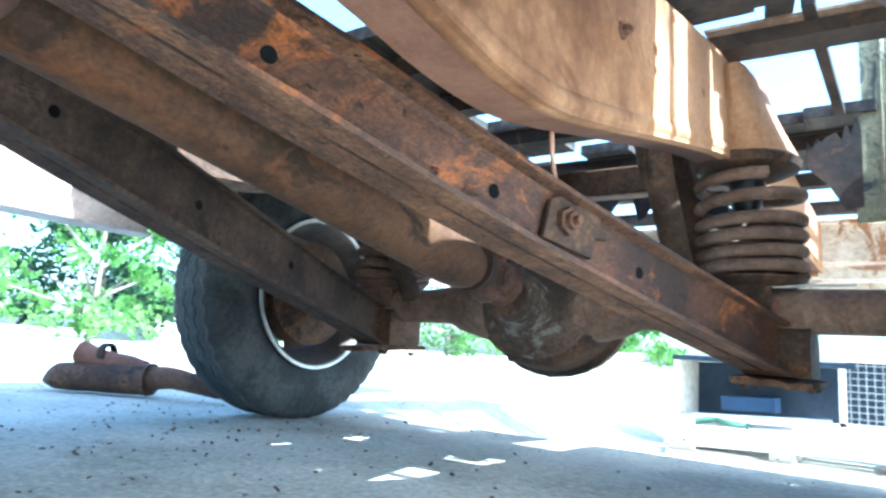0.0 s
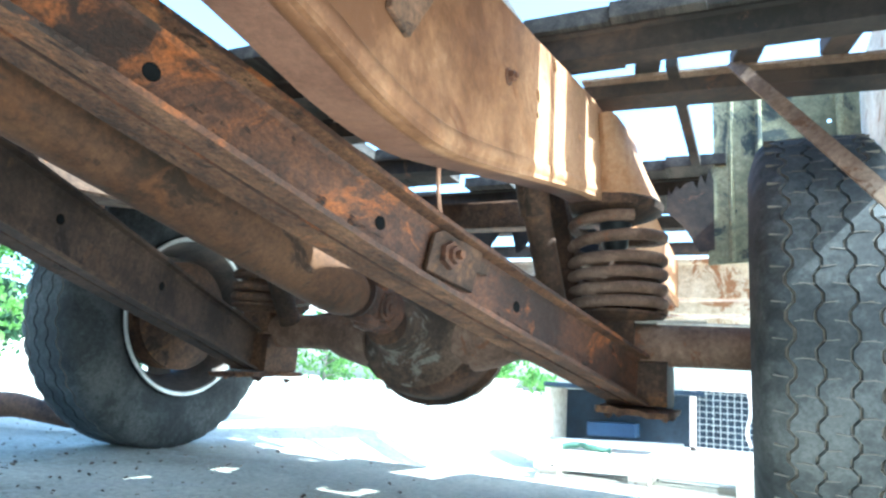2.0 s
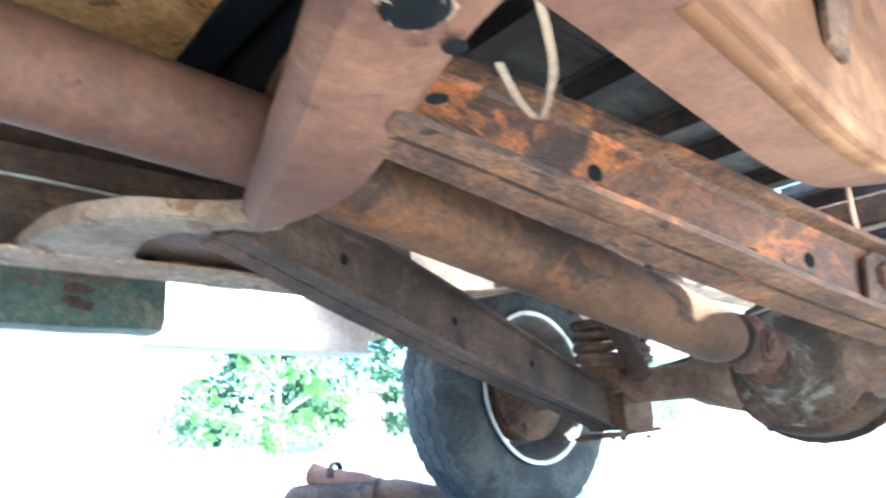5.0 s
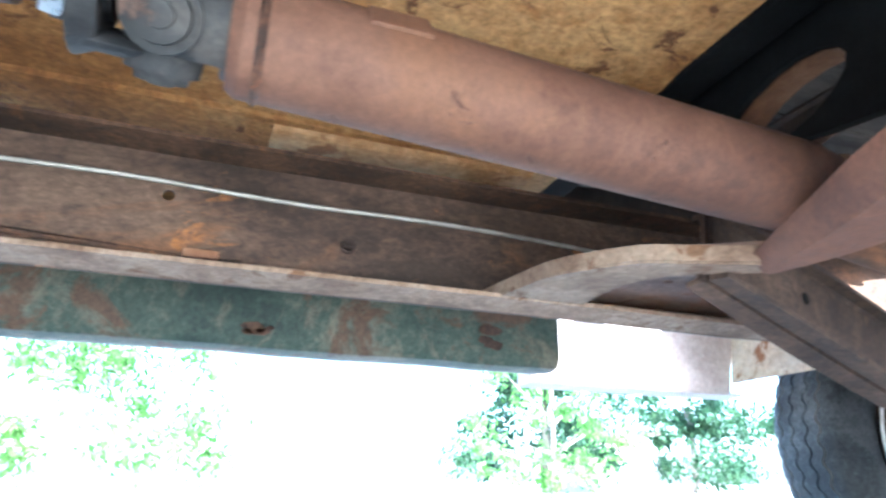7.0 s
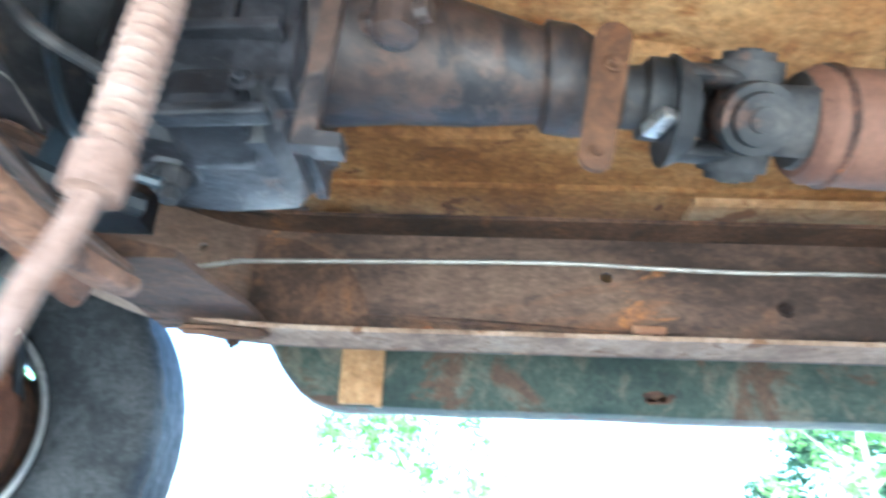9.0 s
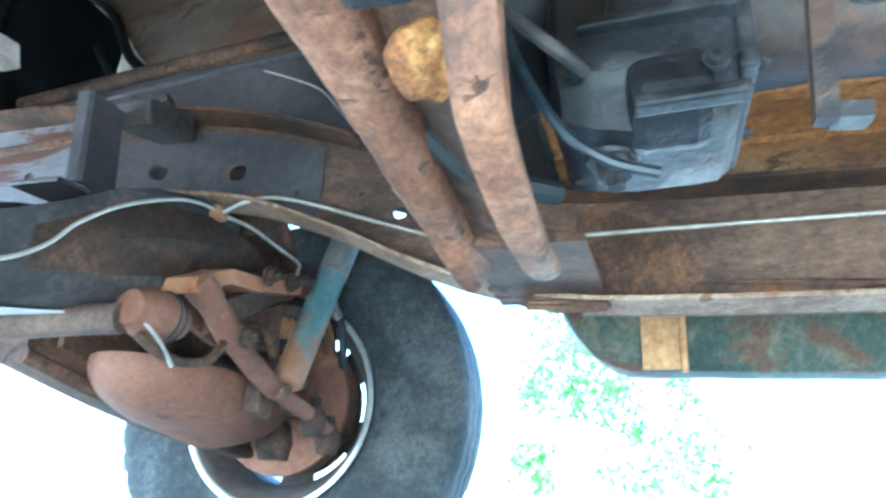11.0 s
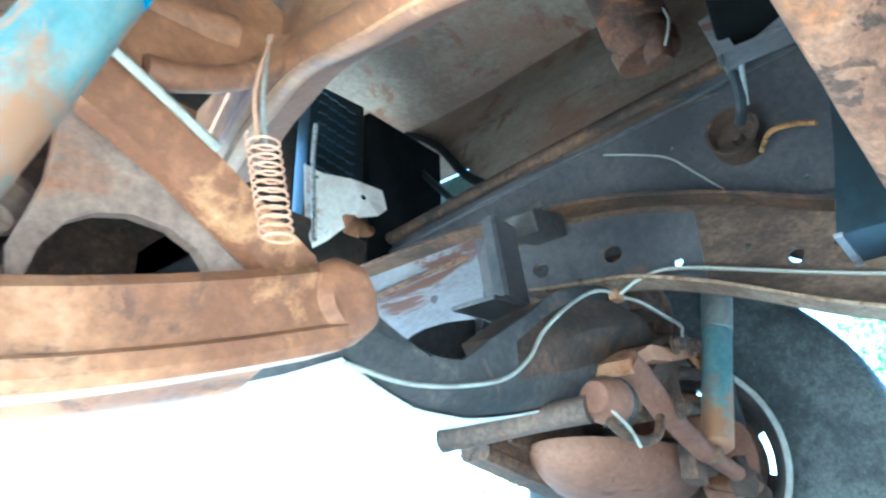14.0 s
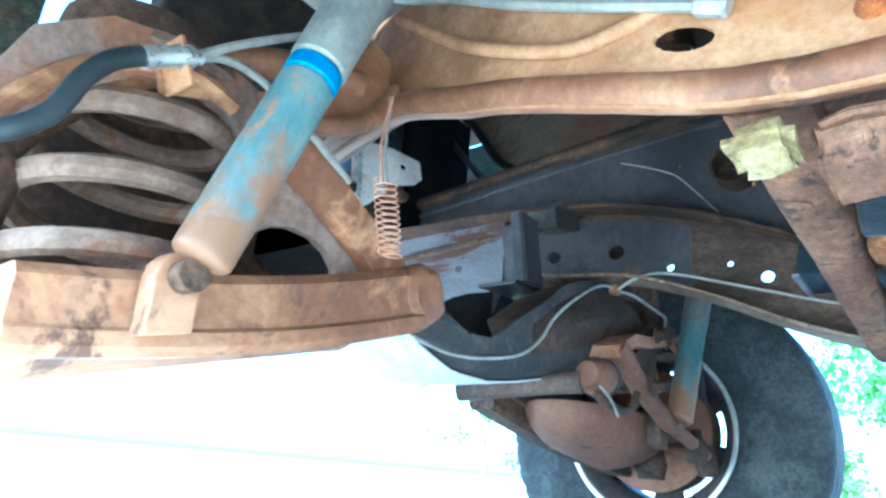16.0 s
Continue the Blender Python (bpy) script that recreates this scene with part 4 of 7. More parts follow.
# ---------- propeller shaft ----------
def make_shaft():
    bm = bmesh.new()
    tube(bm, [(0.0, 1.158, 0.566), (0.0, 1.168, 0.566), (0.0, 1.173, 0.5655), (0.003, 1.70, 0.530), (0.003, 1.74, 0.528)], [0.041, 0.0475, 0.0468, 0.0468, 0.04], 32)
    sh = part("propeller_shaft", bm, SHAFTP, truck, "thick dusty pink-brown front propeller shaft", smooth=True)
    bm = bmesh.new()
    tube(bm, [(0.003, 1.745, 0.528), (0.003, 1.785, 0.520), (0.022, 2.50, 0.382), (0.0235, 2.535, 0.3765), (0.025, 2.56, 0.372), (0.026, 2.575, 0.370)], [0.045, 0.054, 0.050, 0.049, 0.042, 0.036], 32)
    part("rear_shaft", bm, SHAFT, sh, "brown rusted rear shaft tube", smooth=True)
    for k, (p, d, m) in enumerate((((0, 1.115, 0.573), (0, 1, -0.06), GREASE), ((0.030, 2.625, 0.363), (0.0, 1, -0.16), RUST_RED))):
        p, d = Vector(p), Vector(d).normalized()
        for tw, sg in ((0, -1), (90, 1)):
            bm = bmesh.new()
            q = d.to_track_quat("Y", "Z").to_matrix().to_4x4() @ Matrix.Rotation(radians(tw + (128 if k == 0 else 8)), 4, "Y")
            for e in (-1, 1):
                m4 = Matrix.Translation(p) @ q @ Matrix.Translation((e * 0.034, 0, 0))
                for rr, dd, o in ((0.029, 0.018, 0.0), (0.021, 0.008, 0.012), (0.010, 0.004, 0.017)):
                    bmesh.ops.create_cone(bm, cap_ends=True, segments=22, radius1=rr, radius2=rr * 0.94, depth=dd, matrix=m4 @ Matrix.Translation((e * o, 0, 0)) @ Matrix.Rotation(radians(90 * e), 4, "Y"))
                bmesh.ops.create_cone(bm, cap_ends=True, segments=14, radius1=0.027, radius2=0.027, depth=0.046, matrix=m4 @ Matrix.Translation((-e * 0.004, sg * 0.026, 0)) @ Matrix.Rotation(radians(-90 * sg), 4, "X") @ Matrix.Diagonal((0.36, 1, 1, 1)))
            bmesh.ops.create_cone(bm, cap_ends=True, segments=24, radius1=0.038, radius2=0.046, depth=0.018, matrix=Matrix.Translation(p) @ q @ Matrix.Translation((0, sg * 0.050, 0)) @ Matrix.Rotation(radians(-90 * sg), 4, "X"))
            part("joint_yoke", bm, m, sh, "greasy universal joint yoke" if k == 0 else "", smooth=True)
        bm = bmesh.new()
        for tw in (0, 90):
            q = d.to_track_quat("Y", "Z").to_matrix().to_4x4() @ Matrix.Rotation(radians(tw + (128 if k == 0 else 8)), 4, "Y")
            bmesh.ops.create_cone(bm, cap_ends=True, segments=12, radius1=0.021, radius2=0.021, depth=0.074, matrix=Matrix.Translation(p) @ q @ Matrix.Rotation(radians(90), 4, "Y"))
        part("joint_cross", bm, RUST_DARK, sh, smooth=True)
    bm = bmesh.new()
    tube(bm, [(0, 1.02, 0.590), (0, 1.035, 0.590), (0, 1.04, 0.589), (0, 1.06, 0.587), (0, 1.065, 0.586), (0, 1.08, 0.584)], [0.026, 0.026, 0.034, 0.034, 0.024, 0.024], 20)
    part("slip_yoke", bm, GREASE, sh, "black slip yoke", smooth=True)
    bm = bmesh.new()
    box(bm, (0.018, 1.045, 0.553), (0.030, 0.014, 0.010), (0, 0, 20))
    box(bm, (0.012, 1.065, 0.556), (0.034, 0.010, 0.010), (0, 0, -10))
    part("bright_clip", bm, FITTING, sh, bevel=0.002)
    # weld bead and balance weight
    bm = bmesh.new()
    lathe(bm, [(-0.004, 0.0466), (0, 0.0498), (0.004, 0.0466)], "y", (0.0, 1.180, 0.565), 32)
    part("weld_bead", bm, RUST_RED, sh)
    bm = bmesh.new()
    box(bm, (0.039, 1.28, 0.582), (0.006, 0.05, 0.03), (0, -30, 0))
    part("balance_weight", bm, SHAFTP, sh, bevel=0.002)


make_shaft()


# ---------- wheels ----------
def tyre_mesh(R, W, zig):
    """Tyre with rounded shoulders and zig-zag circumferential grooves."""
    seg = 176
    n = 9
    prof = [(-W / 2 + 0.012, 0.205), (-W / 2, 0.225), (-W / 2 - 0.008, 0.26), (-W / 2 - 0.010, (R + 0.22) / 2), (-W / 2 - 0.004, R - 0.045), (-W / 2 + 0.004, R - 0.020), (-W / 2 + 0.016, R - 0.007)]
    tread = []
    grooves = [-0.055, -0.020, 0.020, 0.055]
    u = -W / 2 + 0.030
    for g in grooves:
        tread += [(g - 0.0024, 0, 1), (g - 0.0014, -0.006, 1), (g + 0.0014, -0.006, 1), (g + 0.0024, 0, 1)]
    full = [(a, b, 0) for a, b in prof] + [(-W / 2 + 0.030, R - 0.002, 0)] + [(a, R + b, z) for a, b, z in tread] + [(W / 2 - 0.030, R - 0.002, 0)] + [(-a, b, 0) for a, b in prof[::-1]]
    bm = bmesh.new()
    rings = []
    for k in range(seg):
        th = 2 * math.pi * k / seg
        zz = (0.0050 if (k // 2) % 2 else -0.0050) * zig
        lug = 0.005 * zig * (1 if k % 4 == 0 else 0)
        ring = []
        for a, r, z in full:
            rr = r - (lug if R - 0.030 < r < R - 0.001 and not z else 0)
            crown = -0.004 * (a / (W / 2)) ** 2 if z else 0
            ring.append(bm.verts.new((a + zz * z, math.cos(th) * (rr + crown), math.sin(th) * (rr + crown))))
        rings.append(ring)
    for k in range(seg):
        a, b = rings[k], rings[(k + 1) % seg]
        for i in range(len(full) - 1):
            bm.faces.new((a[i], a[i + 1], b[i + 1], b[i]))
        bm.faces.new((a[-1], a[0], b[0], b[-1]))
    return bm


def make_wheel(s, y, z, xc, R, front):
    wh = empty("wheel", truck, (0, 0, 0), label="dusty black tyre on a worn silver steel rim")
    bm = tyre_mesh(R, 0.19, 1.0)
    bmesh.ops.translate(bm, verts=bm.verts, vec=(s * xc, y, z))
    ty = part("tyre", bm, RUBBER, wh, "dusty black tyre with zig-zag tread", smooth=True)
    ty.data.materials.append(GROOVE)
    for f in ty.data.polygons:
        r = math.hypot(f.center.y - y, f.center.z - z)
        if R - 0.0105 < r < R - 0.0035 and abs(f.center.x - s * xc) < 0.064:
            f.material_index = 1
    if s > 0:
        bm = bmesh.new()
        for k in range(0, 88):
            th = 2 * math.pi * (k * 2 + 1) / 88 / 2
            for g in (-0.055, -0.020, 0.020, 0.055):
                side = 1 if (k + int(g * 100)) % 2 else -1
                m4 = Matrix.Translation((s * xc, y, z)) @ Matrix.Rotation(th, 4, "X") @ Matrix.Translation((g + side * 0.0135, R - 0.0015 - 0.004 * (g / 0.095) ** 2, 0)) @ Matrix.Rotation(0.12 * side, 4, "Y")
                bmesh.ops.create_cube(bm, size=1, matrix=m4 @ Matrix.Diagonal((0.019, 0.0045, 0.0011, 1)))
        tagged(part("tread_cut", bm, GROOVE, ty), "fine dusty sipes across the tread", kind="stuff")
    c = s * xc
    # rim: inner barrel with lip
    inn = -s
    bm = bmesh.new()
    pr = [(0.093, 0.208), (0.100, 0.216), (0.103, 0.214), (0.098, 0.203), (0.085, 0.193), (0.045, 0.180), (0.02, 0.165), (-0.05, 0.165), (-0.085, 0.195), (-0.095, 0.212), (-0.092, 0.205), (-0.08, 0.185)]
    lathe(bm, [(inn * d, r) for d, r in pr[2:]], "x", (c, y, z), 64)
    rim = part("rim", bm, RIMD, wh, "dark steel wheel rim", smooth=True)
    bm = lathe(bmesh.new(), [(inn * d, r) for d, r in ((0.0935, 0.2065), (0.100, 0.2165), (0.1035, 0.2145), (0.1025, 0.2065), (0.0985, 0.2035), (0.0935, 0.2065))], "x", (c, y, z), 64)
    part("rim_lip", bm, RIMM, rim, "worn silver rim lip", smooth=True)
    bm = bmesh.new()
    sp = [(-0.012, 0.146), (-0.02, 0.140), (-0.045, 0.11), (-0.03, 0.08), (-0.03, 0.0)]
    lathe(bm, [(inn * d, r) for d, r in sp], "x", (c, y, z), 48)
    # tabs between the slots join the disc to the barrel
    for k in range(6):
        a0 = radians(35 + 60 * k)
        loft(bm, [[(c + inn * (d + e), y + r * math.cos(a0 + w), z + r * math.sin(a0 + w)) for w in (-0.25, -0.12, 0, 0.12, 0.25)] for d, r, e in ((-0.012, 0.144, 0), (0.0, 0.168, 0))], caps=False, closed=False)
    part("wheel_disc", bm, RIMD, rim, "dark slotted wheel disc", smooth=True)
    bm = bmesh.new()
    dr = 0.142
    lathe(bm, [(inn * d, r) for d, r in ((0.0, 0.0), (0.0, dr - 0.012), (0.005, dr), (0.060, dr), (0.064, dr + 0.006), (0.074, dr + 0.006), (0.078, dr - 0.01), (0.092, 0.11), (0.100, 0.06), (0.100, 0.0))], "x", (c, y, z), 40)
    part("brake_drum", bm, RUST_DARK if not front else RUST_PINK, wh, "ribbed rusty brake drum and backing plate", smooth=True)
    for k in range(3):
        bm = lathe(bmesh.new(), [(inn * (0.012 + 0.016 * k), dr), (inn * (0.016 + 0.016 * k), dr + 0.006), (inn * (0.020 + 0.016 * k), dr)], "x", (c, y, z), 40)
        part("drum_rib", bm, RUST_DARK, wh)
    return wh


make_wheel(-1, AX[0] - 0.015, 0.355, 0.795, 0.358, False)
make_wheel(1, AX[0], 0.352, 0.800, 0.356, False)
make_wheel(-1, -0.05, 0.403, 0.835, 0.403, True)


# ---------- front crossmember and suspension ----------
def xm_bottom(x):
    return 0.403 + (0.30 if x < 0.08 else 0.62) * max(0, abs(x - 0.08) - 0.04) ** 1.3


def make_front_crossmember():
    bm = bmesh.new()
    rings = []
    for i in range(29):
        x = -0.40 + 0.80 * i / 28
        zb = xm_bottom(x)
        zt = float(np.interp(x, [-0.30, -0.20, -0.13, -0.073, 0.024, 0.08, 0.10, 0.19, 0.26, 0.40], [0.66, 0.63, 0.60, 0.557, 0.500, 0.462, 0.456, 0.456, 0.470, 0.52]))
        y0, y1 = -0.235, 0.035
        rings.append([(x, y0, zt), (x, y0, zb + 0.03), (x, y0 + 0.03, zb + 0.006), (x, -0.10, zb), (x, y1 - 0.035, zb + 0.004), (x, y1 - 0.008, zb + 0.022), (x, y1, zb + 0.045), (x, y1, zt),
                      (x, y1 - 0.007, zt), (x, y1 - 0.008, zb + 0.048), (x, y1 - 0.04, zb + 0.012), (x, -0.10, zb + 0.008), (x, y0 + 0.03, zb + 0.014), (x, y0 + 0.007, zb + 0.03), (x, y0 + 0.007, zt)])
    loft(bm, rings)
    xm = part("crossmember", bm, SLATED, truck, "dark dished front suspension crossmember", smooth=True)
    bm = loft(bmesh.new(), [[(x, y, xm_bottom(x) + dz) for y, dz in ((-0.225, 0.018), (-0.200, -0.002), (-0.10, -0.005), (-0.004, -0.003), (-0.004, 0.000), (-0.10, -0.001), (-0.200, 0.003), (-0.220, 0.020))] for x in [-0.20 + 0.44 * k / 20 for k in range(21)]])
    part("skid_plate", bm, BOUNCE_PALE, xm, "pale skin under the crossmember with ground bounce in its colour", smooth=True)
    # Invented block outboard of the rail, there to stop a glint of sky.
    part("tower_cap", box(bmesh.new(), (-0.475, 0.0, 0.705), (0.10, 0.11, 0.12)), RUST_DARK, xm, "dark rusted block added to cover sky beside the spring tower", bevel=0.01)
    # brown cast tower base rising on the passenger side
    bm = bmesh.new()
    rings = []
    for i in range(11):
        t = i / 10
        x = -0.03 - 0.46 * t
        zt = float(np.interp(-x, [0.03, 0.13, 0.21, 0.34, 0.45, 0.49], [0.52, 0.585, 0.625, 0.650, 0.645, 0.61]))
        zl = xm_bottom(x) + 0.030 + 0.02 * t
        rings.append([(x, -0.02, zl), (x, 0.034, zl + 0.01), (x, 0.036 + 0.024 * math.sin(math.pi * t), (zl + zt) / 2), (x, 0.036 + 0.008 * t, zt - 0.015), (x, 0.020, zt), (x, -0.06, zt)])
    loft(bm, rings)
    part("tower_base", bm, RUST_DARK, xm, "rust-brown rounded base of the spring tower", smooth=True)
    for s in (-1, 1):
        # spring tower wall with a round coil opening and a low arch
        bm = bmesh.new()
        outl = [(0.290, 0.462), (0.300, 0.500), (0.345, 0.530), (0.437, 0.576), (0.513, 0.614), (0.591, 0.634), (0.65, 0.636), (0.72, 0.620), (0.775, 0.575), (0.805, 0.49), (0.772, 0.478), (0.738, 0.535), (0.690, 0.577), (0.640, 0.592), (0.596, 0.585), (0.576, 0.571), (0.558, 0.552), (0.556, 0.530), (0.556, 0.505), (0.562, 0.475), (0.568, 0.450), (0.563, 0.427), (0.556, 0.430), (0.552, 0.452), (0.538, 0.476), (0.520, 0.489), (0.495, 0.497), (0.465, 0.496), (0.440, 0.486), (0.425, 0.470), (0.420, 0.455), (0.38, 0.440)]
        sheet(bm, outl, [], lambda u, v: Vector((s * u, 0.045, v)), 0.012, (0, -1, 0))
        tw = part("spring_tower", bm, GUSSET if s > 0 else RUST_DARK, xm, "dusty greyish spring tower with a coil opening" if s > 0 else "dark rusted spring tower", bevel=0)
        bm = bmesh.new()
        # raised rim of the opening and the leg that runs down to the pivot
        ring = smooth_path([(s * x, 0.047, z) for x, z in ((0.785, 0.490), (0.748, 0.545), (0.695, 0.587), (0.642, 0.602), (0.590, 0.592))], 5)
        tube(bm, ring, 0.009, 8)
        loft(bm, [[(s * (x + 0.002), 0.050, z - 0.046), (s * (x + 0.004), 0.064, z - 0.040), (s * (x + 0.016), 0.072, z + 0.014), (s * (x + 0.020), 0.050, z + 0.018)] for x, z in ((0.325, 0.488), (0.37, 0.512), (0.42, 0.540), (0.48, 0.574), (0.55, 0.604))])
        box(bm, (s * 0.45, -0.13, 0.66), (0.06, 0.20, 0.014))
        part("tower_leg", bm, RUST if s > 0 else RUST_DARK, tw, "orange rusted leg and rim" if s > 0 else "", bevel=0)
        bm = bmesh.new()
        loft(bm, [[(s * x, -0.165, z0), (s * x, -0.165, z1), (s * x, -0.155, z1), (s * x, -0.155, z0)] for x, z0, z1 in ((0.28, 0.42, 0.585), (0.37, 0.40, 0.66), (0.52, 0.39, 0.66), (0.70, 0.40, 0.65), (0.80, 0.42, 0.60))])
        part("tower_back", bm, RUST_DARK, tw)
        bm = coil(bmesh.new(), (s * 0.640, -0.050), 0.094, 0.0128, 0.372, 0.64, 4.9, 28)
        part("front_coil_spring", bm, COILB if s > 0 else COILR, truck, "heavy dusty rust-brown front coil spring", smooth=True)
        bm = lathe(bmesh.new(), [(0.62, 0.0), (0.62, 0.085), (0.67, 0.08), (0.67, 0.0)], "z", (s * 0.650, -0.055, 0), 24)
        part("upper_spring_seat", bm, RUST_DARK, xm, smooth=True)


make_front_crossmember()


def make_front_arm(s):
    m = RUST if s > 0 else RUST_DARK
    bm = bmesh.new()
    for ya, yb in ((0.072, 0.052), (-0.215, -0.125))[0 if s > 0 else 1:]:
        rings = []
        for i in range(9):
            t = i / 8
            x = 0.327 + 0.42 * t if s > 0 else 0.250 + 0.50 * t
            y = ya + (yb - ya) * t
            zc = (0.455 if s > 0 else 0.432) - 0.110 * t - 0.012 * math.sin(math.pi * t)
            h, wd = 0.041 - 0.006 * t, 0.032
            rings.append([(s * x, y - wd, zc - h + 0.008), (s * x, y - wd + 0.008, zc - h), (s * x, y + wd - 0.008, zc - h), (s * x, y + wd, zc - h + 0.008), (s * x, y + wd, zc - h + 0.020), (s * x, y + wd - 0.006, zc - h + 0.024),
                          (s * x, y + wd - 0.006, zc + h - 0.010), (s * x, y + wd - 0.016, zc + h), (s * x, y - wd + 0.016, zc + h), (s * x, y - wd, zc + h - 0.010)])
        loft(bm, rings)
    arm = part("control_arm", bm, m, truck, "orange rusted lower control arm" if s > 0 else "rusted lower control arm with dark dished pan", smooth=True)
    bm = bmesh.new()
    # dished pan between the legs
    rings = []
    if s < 0:
        for i in range(13):
            el = -math.pi / 2 + math.pi / 2 * i / 12 * 1.06
            rings.append([(-0.530 + 0.228 * math.cos(el) * math.cos(az), -0.085 + 0.140 * math.cos(el) * math.sin(az), 0.398 + 0.092 * math.sin(el) + 0.012 * math.cos(az)) for az in [2 * math.pi * k / 28 for k in range(28)]])
        rings[0] = [(-0.530 + 0.004 * math.cos(2 * math.pi * k / 28), -0.085 + 0.004 * math.sin(2 * math.pi * k / 28), 0.306) for k in range(28)]
    for i in range(9 if s > 0 else 0):
        t = i / 8
        x = 0.36 + 0.38 * t
        z = 0.412 - 0.100 * t
        yl, yr = -0.19 + 0.05 * t, 0.05
        rings.append([(s * x, yl, z), (s * x, yl * 0.5, z - 0.022), (s * x, 0.0, z - 0.022), (s * x, yr, z), (s * x, yr, z + 0.008), (s * x, 0.0, z - 0.012), (s * x, yl * 0.5, z - 0.012), (s * x, yl, z + 0.008)])
    loft(bm, rings)
    part("spring_pan", bm, RUST_PINK if s < 0 else m, arm, smooth=True)
    for y in (0.072, -0.215)[0 if s > 0 else 1:]:
        bm = lathe(bmesh.new(), [(-0.034, 0.0), (-0.034, 0.020), (-0.026, 0.038), (0.016, 0.039), (0.027, 0.034), (0.031, 0.024), (0.029, 0.012), (0.030, 0.0)], "y", (s * 0.322, y, 0.460), 28)
        for v in bm.verts:
            v.co += Vector((noise.noise(v.co * 60), 0.6 * noise.noise(v.co * 60 + Vector((4, 0, 0))), noise.noise(v.co * 60 + Vector((0, 7, 0))))) * 0.0035
        part("pivot_bushing", bm, m, arm, smooth=True)
    bm = tube(bmesh.new(), [(s * 0.324, -0.26, 0.453), (s * 0.324, 0.085 if s > 0 else -0.18, 0.453)], 0.014, 10)
    part("pivot_shaft", bm, RUST_DARK, arm)
    # shock bracket: a rounded ear on the rear leg
    bm = bmesh.new()
    sheet(bm, [(0.622, 0.350), (0.662, 0.340), (0.663, 0.388), (0.660, 0.401), (0.653, 0.409), (0.642, 0.412), (0.632, 0.409), (0.625, 0.401), (0.622, 0.388)], [], lambda u, v: Vector((s * u if s > 0 else -u + 0.170, 0.086 if s > 0 else 0.060, v)), 0.024 if s > 0 else 0.030, (0, 1, 0))
    lathe(bm, [(0.110, 0.0), (0.110, 0.014), (0.114, 0.012), (0.115, 0.0)] if s > 0 else [(0.09, 0.0), (0.09, 0.019), (0.104, 0.017), (0.106, 0.0)], "y", (0.640 if s > 0 else -0.470, 0, 0.392), 16)
    part("shock_bracket", bm, m, arm, bevel=0.004)
    if s > 0:
        # horn of the rail that comes down to the spring tower
        bm = sheet(bmesh.new(), [(0.545, 0.612), (0.535, 0.700), (0.505, 0.745), (0.44, 0.785), (0.385, 0.770), (0.383, 0.715), (0.410, 0.664), (0.443, 0.632), (0.485, 0.609), (0.515, 0.602)], [], lambda u, v: Vector((u, 0.052 - 0.10 * max(0, v - 0.66), v)), 0.012, (0, 1, 0))
        hn = part("rail_horn", bm, RUST, truck, "orange rusted rail horn over the spring tower", bevel=0.004)
        roll = smooth_path([(0.385, 0.068, 0.716), (0.412, 0.070, 0.670), (0.445, 0.070, 0.640), (0.485, 0.068, 0.618), (0.515, 0.066, 0.611)], 5)
        part("rolled_edge", tube(bmesh.new(), roll, 0.012, 12), RUST, hn, smooth=True)
    # ball joint, knuckle, drum
    bm = bmesh.new()
    lathe(bm, [(-0.05, 0.0), (-0.05, 0.03), (-0.02, 0.042), (0.02, 0.036), (0.03, 0.02), (0.09, 0.018), (0.09, 0.0)], "z", (s * 0.745, -0.045, 0.335), 18)
    part("ball_joint", bm, RUST_DARK, arm, smooth=True)
    bm = bmesh.new()
    tube(bm, smooth_path([(s * 0.745, -0.045, 0.33), (s * 0.765, -0.045, 0.39), (s * 0.755, -0.045, 0.50), (s * 0.70, -0.045, 0.585)], 5), [0.030] * 5 + [0.035] * 5 + [0.024] * 6, 12)
    if s < 0:
        tube(bm, smooth_path([(s * 0.765, -0.04, 0.37), (s * 0.72, 0.05, 0.355), (s * 0.655, 0.115, 0.335)], 5), 0.016, 10)
    part("steering_knuckle", bm, RUST_DARK if s > 0 else RUST, truck, "rusty steering knuckle and arm", smooth=True)
    # upper arm
    bm = bmesh.new()
    for y in (0.055, -0.16):
        tube(bm, smooth_path([(s * 0.44, y, 0.700), (s * 0.56, y * 0.8 - 0.01, 0.668), (s * 0.70, -0.045, 0.600)], 5), 0.019, 10)
    part("upper_control_arm", bm, m, truck, smooth=True)
    # tie rod and its end; taken off on the side without a wheel
    bm = bmesh.new()
    if s < 0:
        tube(bm, smooth_path([(s * 0.262, 0.075, 0.512), (s * 0.300, 0.082, 0.488), (s * 0.36, 0.092, 0.440), (s * 0.46, 0.105, 0.390), (s * 0.57, 0.114, 0.362), (s * 0.645, 0.120, 0.338)], 5), [0.024] * 5 + [0.021] * 5 + [0.0175] * 6 + [0.014] * 10, 14)
        part("idler_arm", bm, RUST_PINK, truck, "brown cast steering arm", smooth=True)
    for p in ((0.590, 0.116, 0.352), (0.650, 0.118, 0.325)) if s < 0 else ():
        bm = bmesh.new()
        lathe(bm, [(-0.028, 0.0), (-0.028, 0.018), (-0.010, 0.024), (0.012, 0.022), (0.022, 0.013), (0.040, 0.011), (0.040, 0.0)], "z", (s * p[0], p[1], p[2]), 16)
        part("tie_rod_end", bm, RUST_DARK, truck, smooth=True)
    # shock absorber
    a, b = (Vector((0.640, 0.120, 0.392)), Vector((0.538, 0.168, 0.735))) if s > 0 else (Vector((-0.470, 0.120, 0.385)), Vector((-0.655, 0.124, 0.760)))
    d = (b - a).normalized()
    sk = None
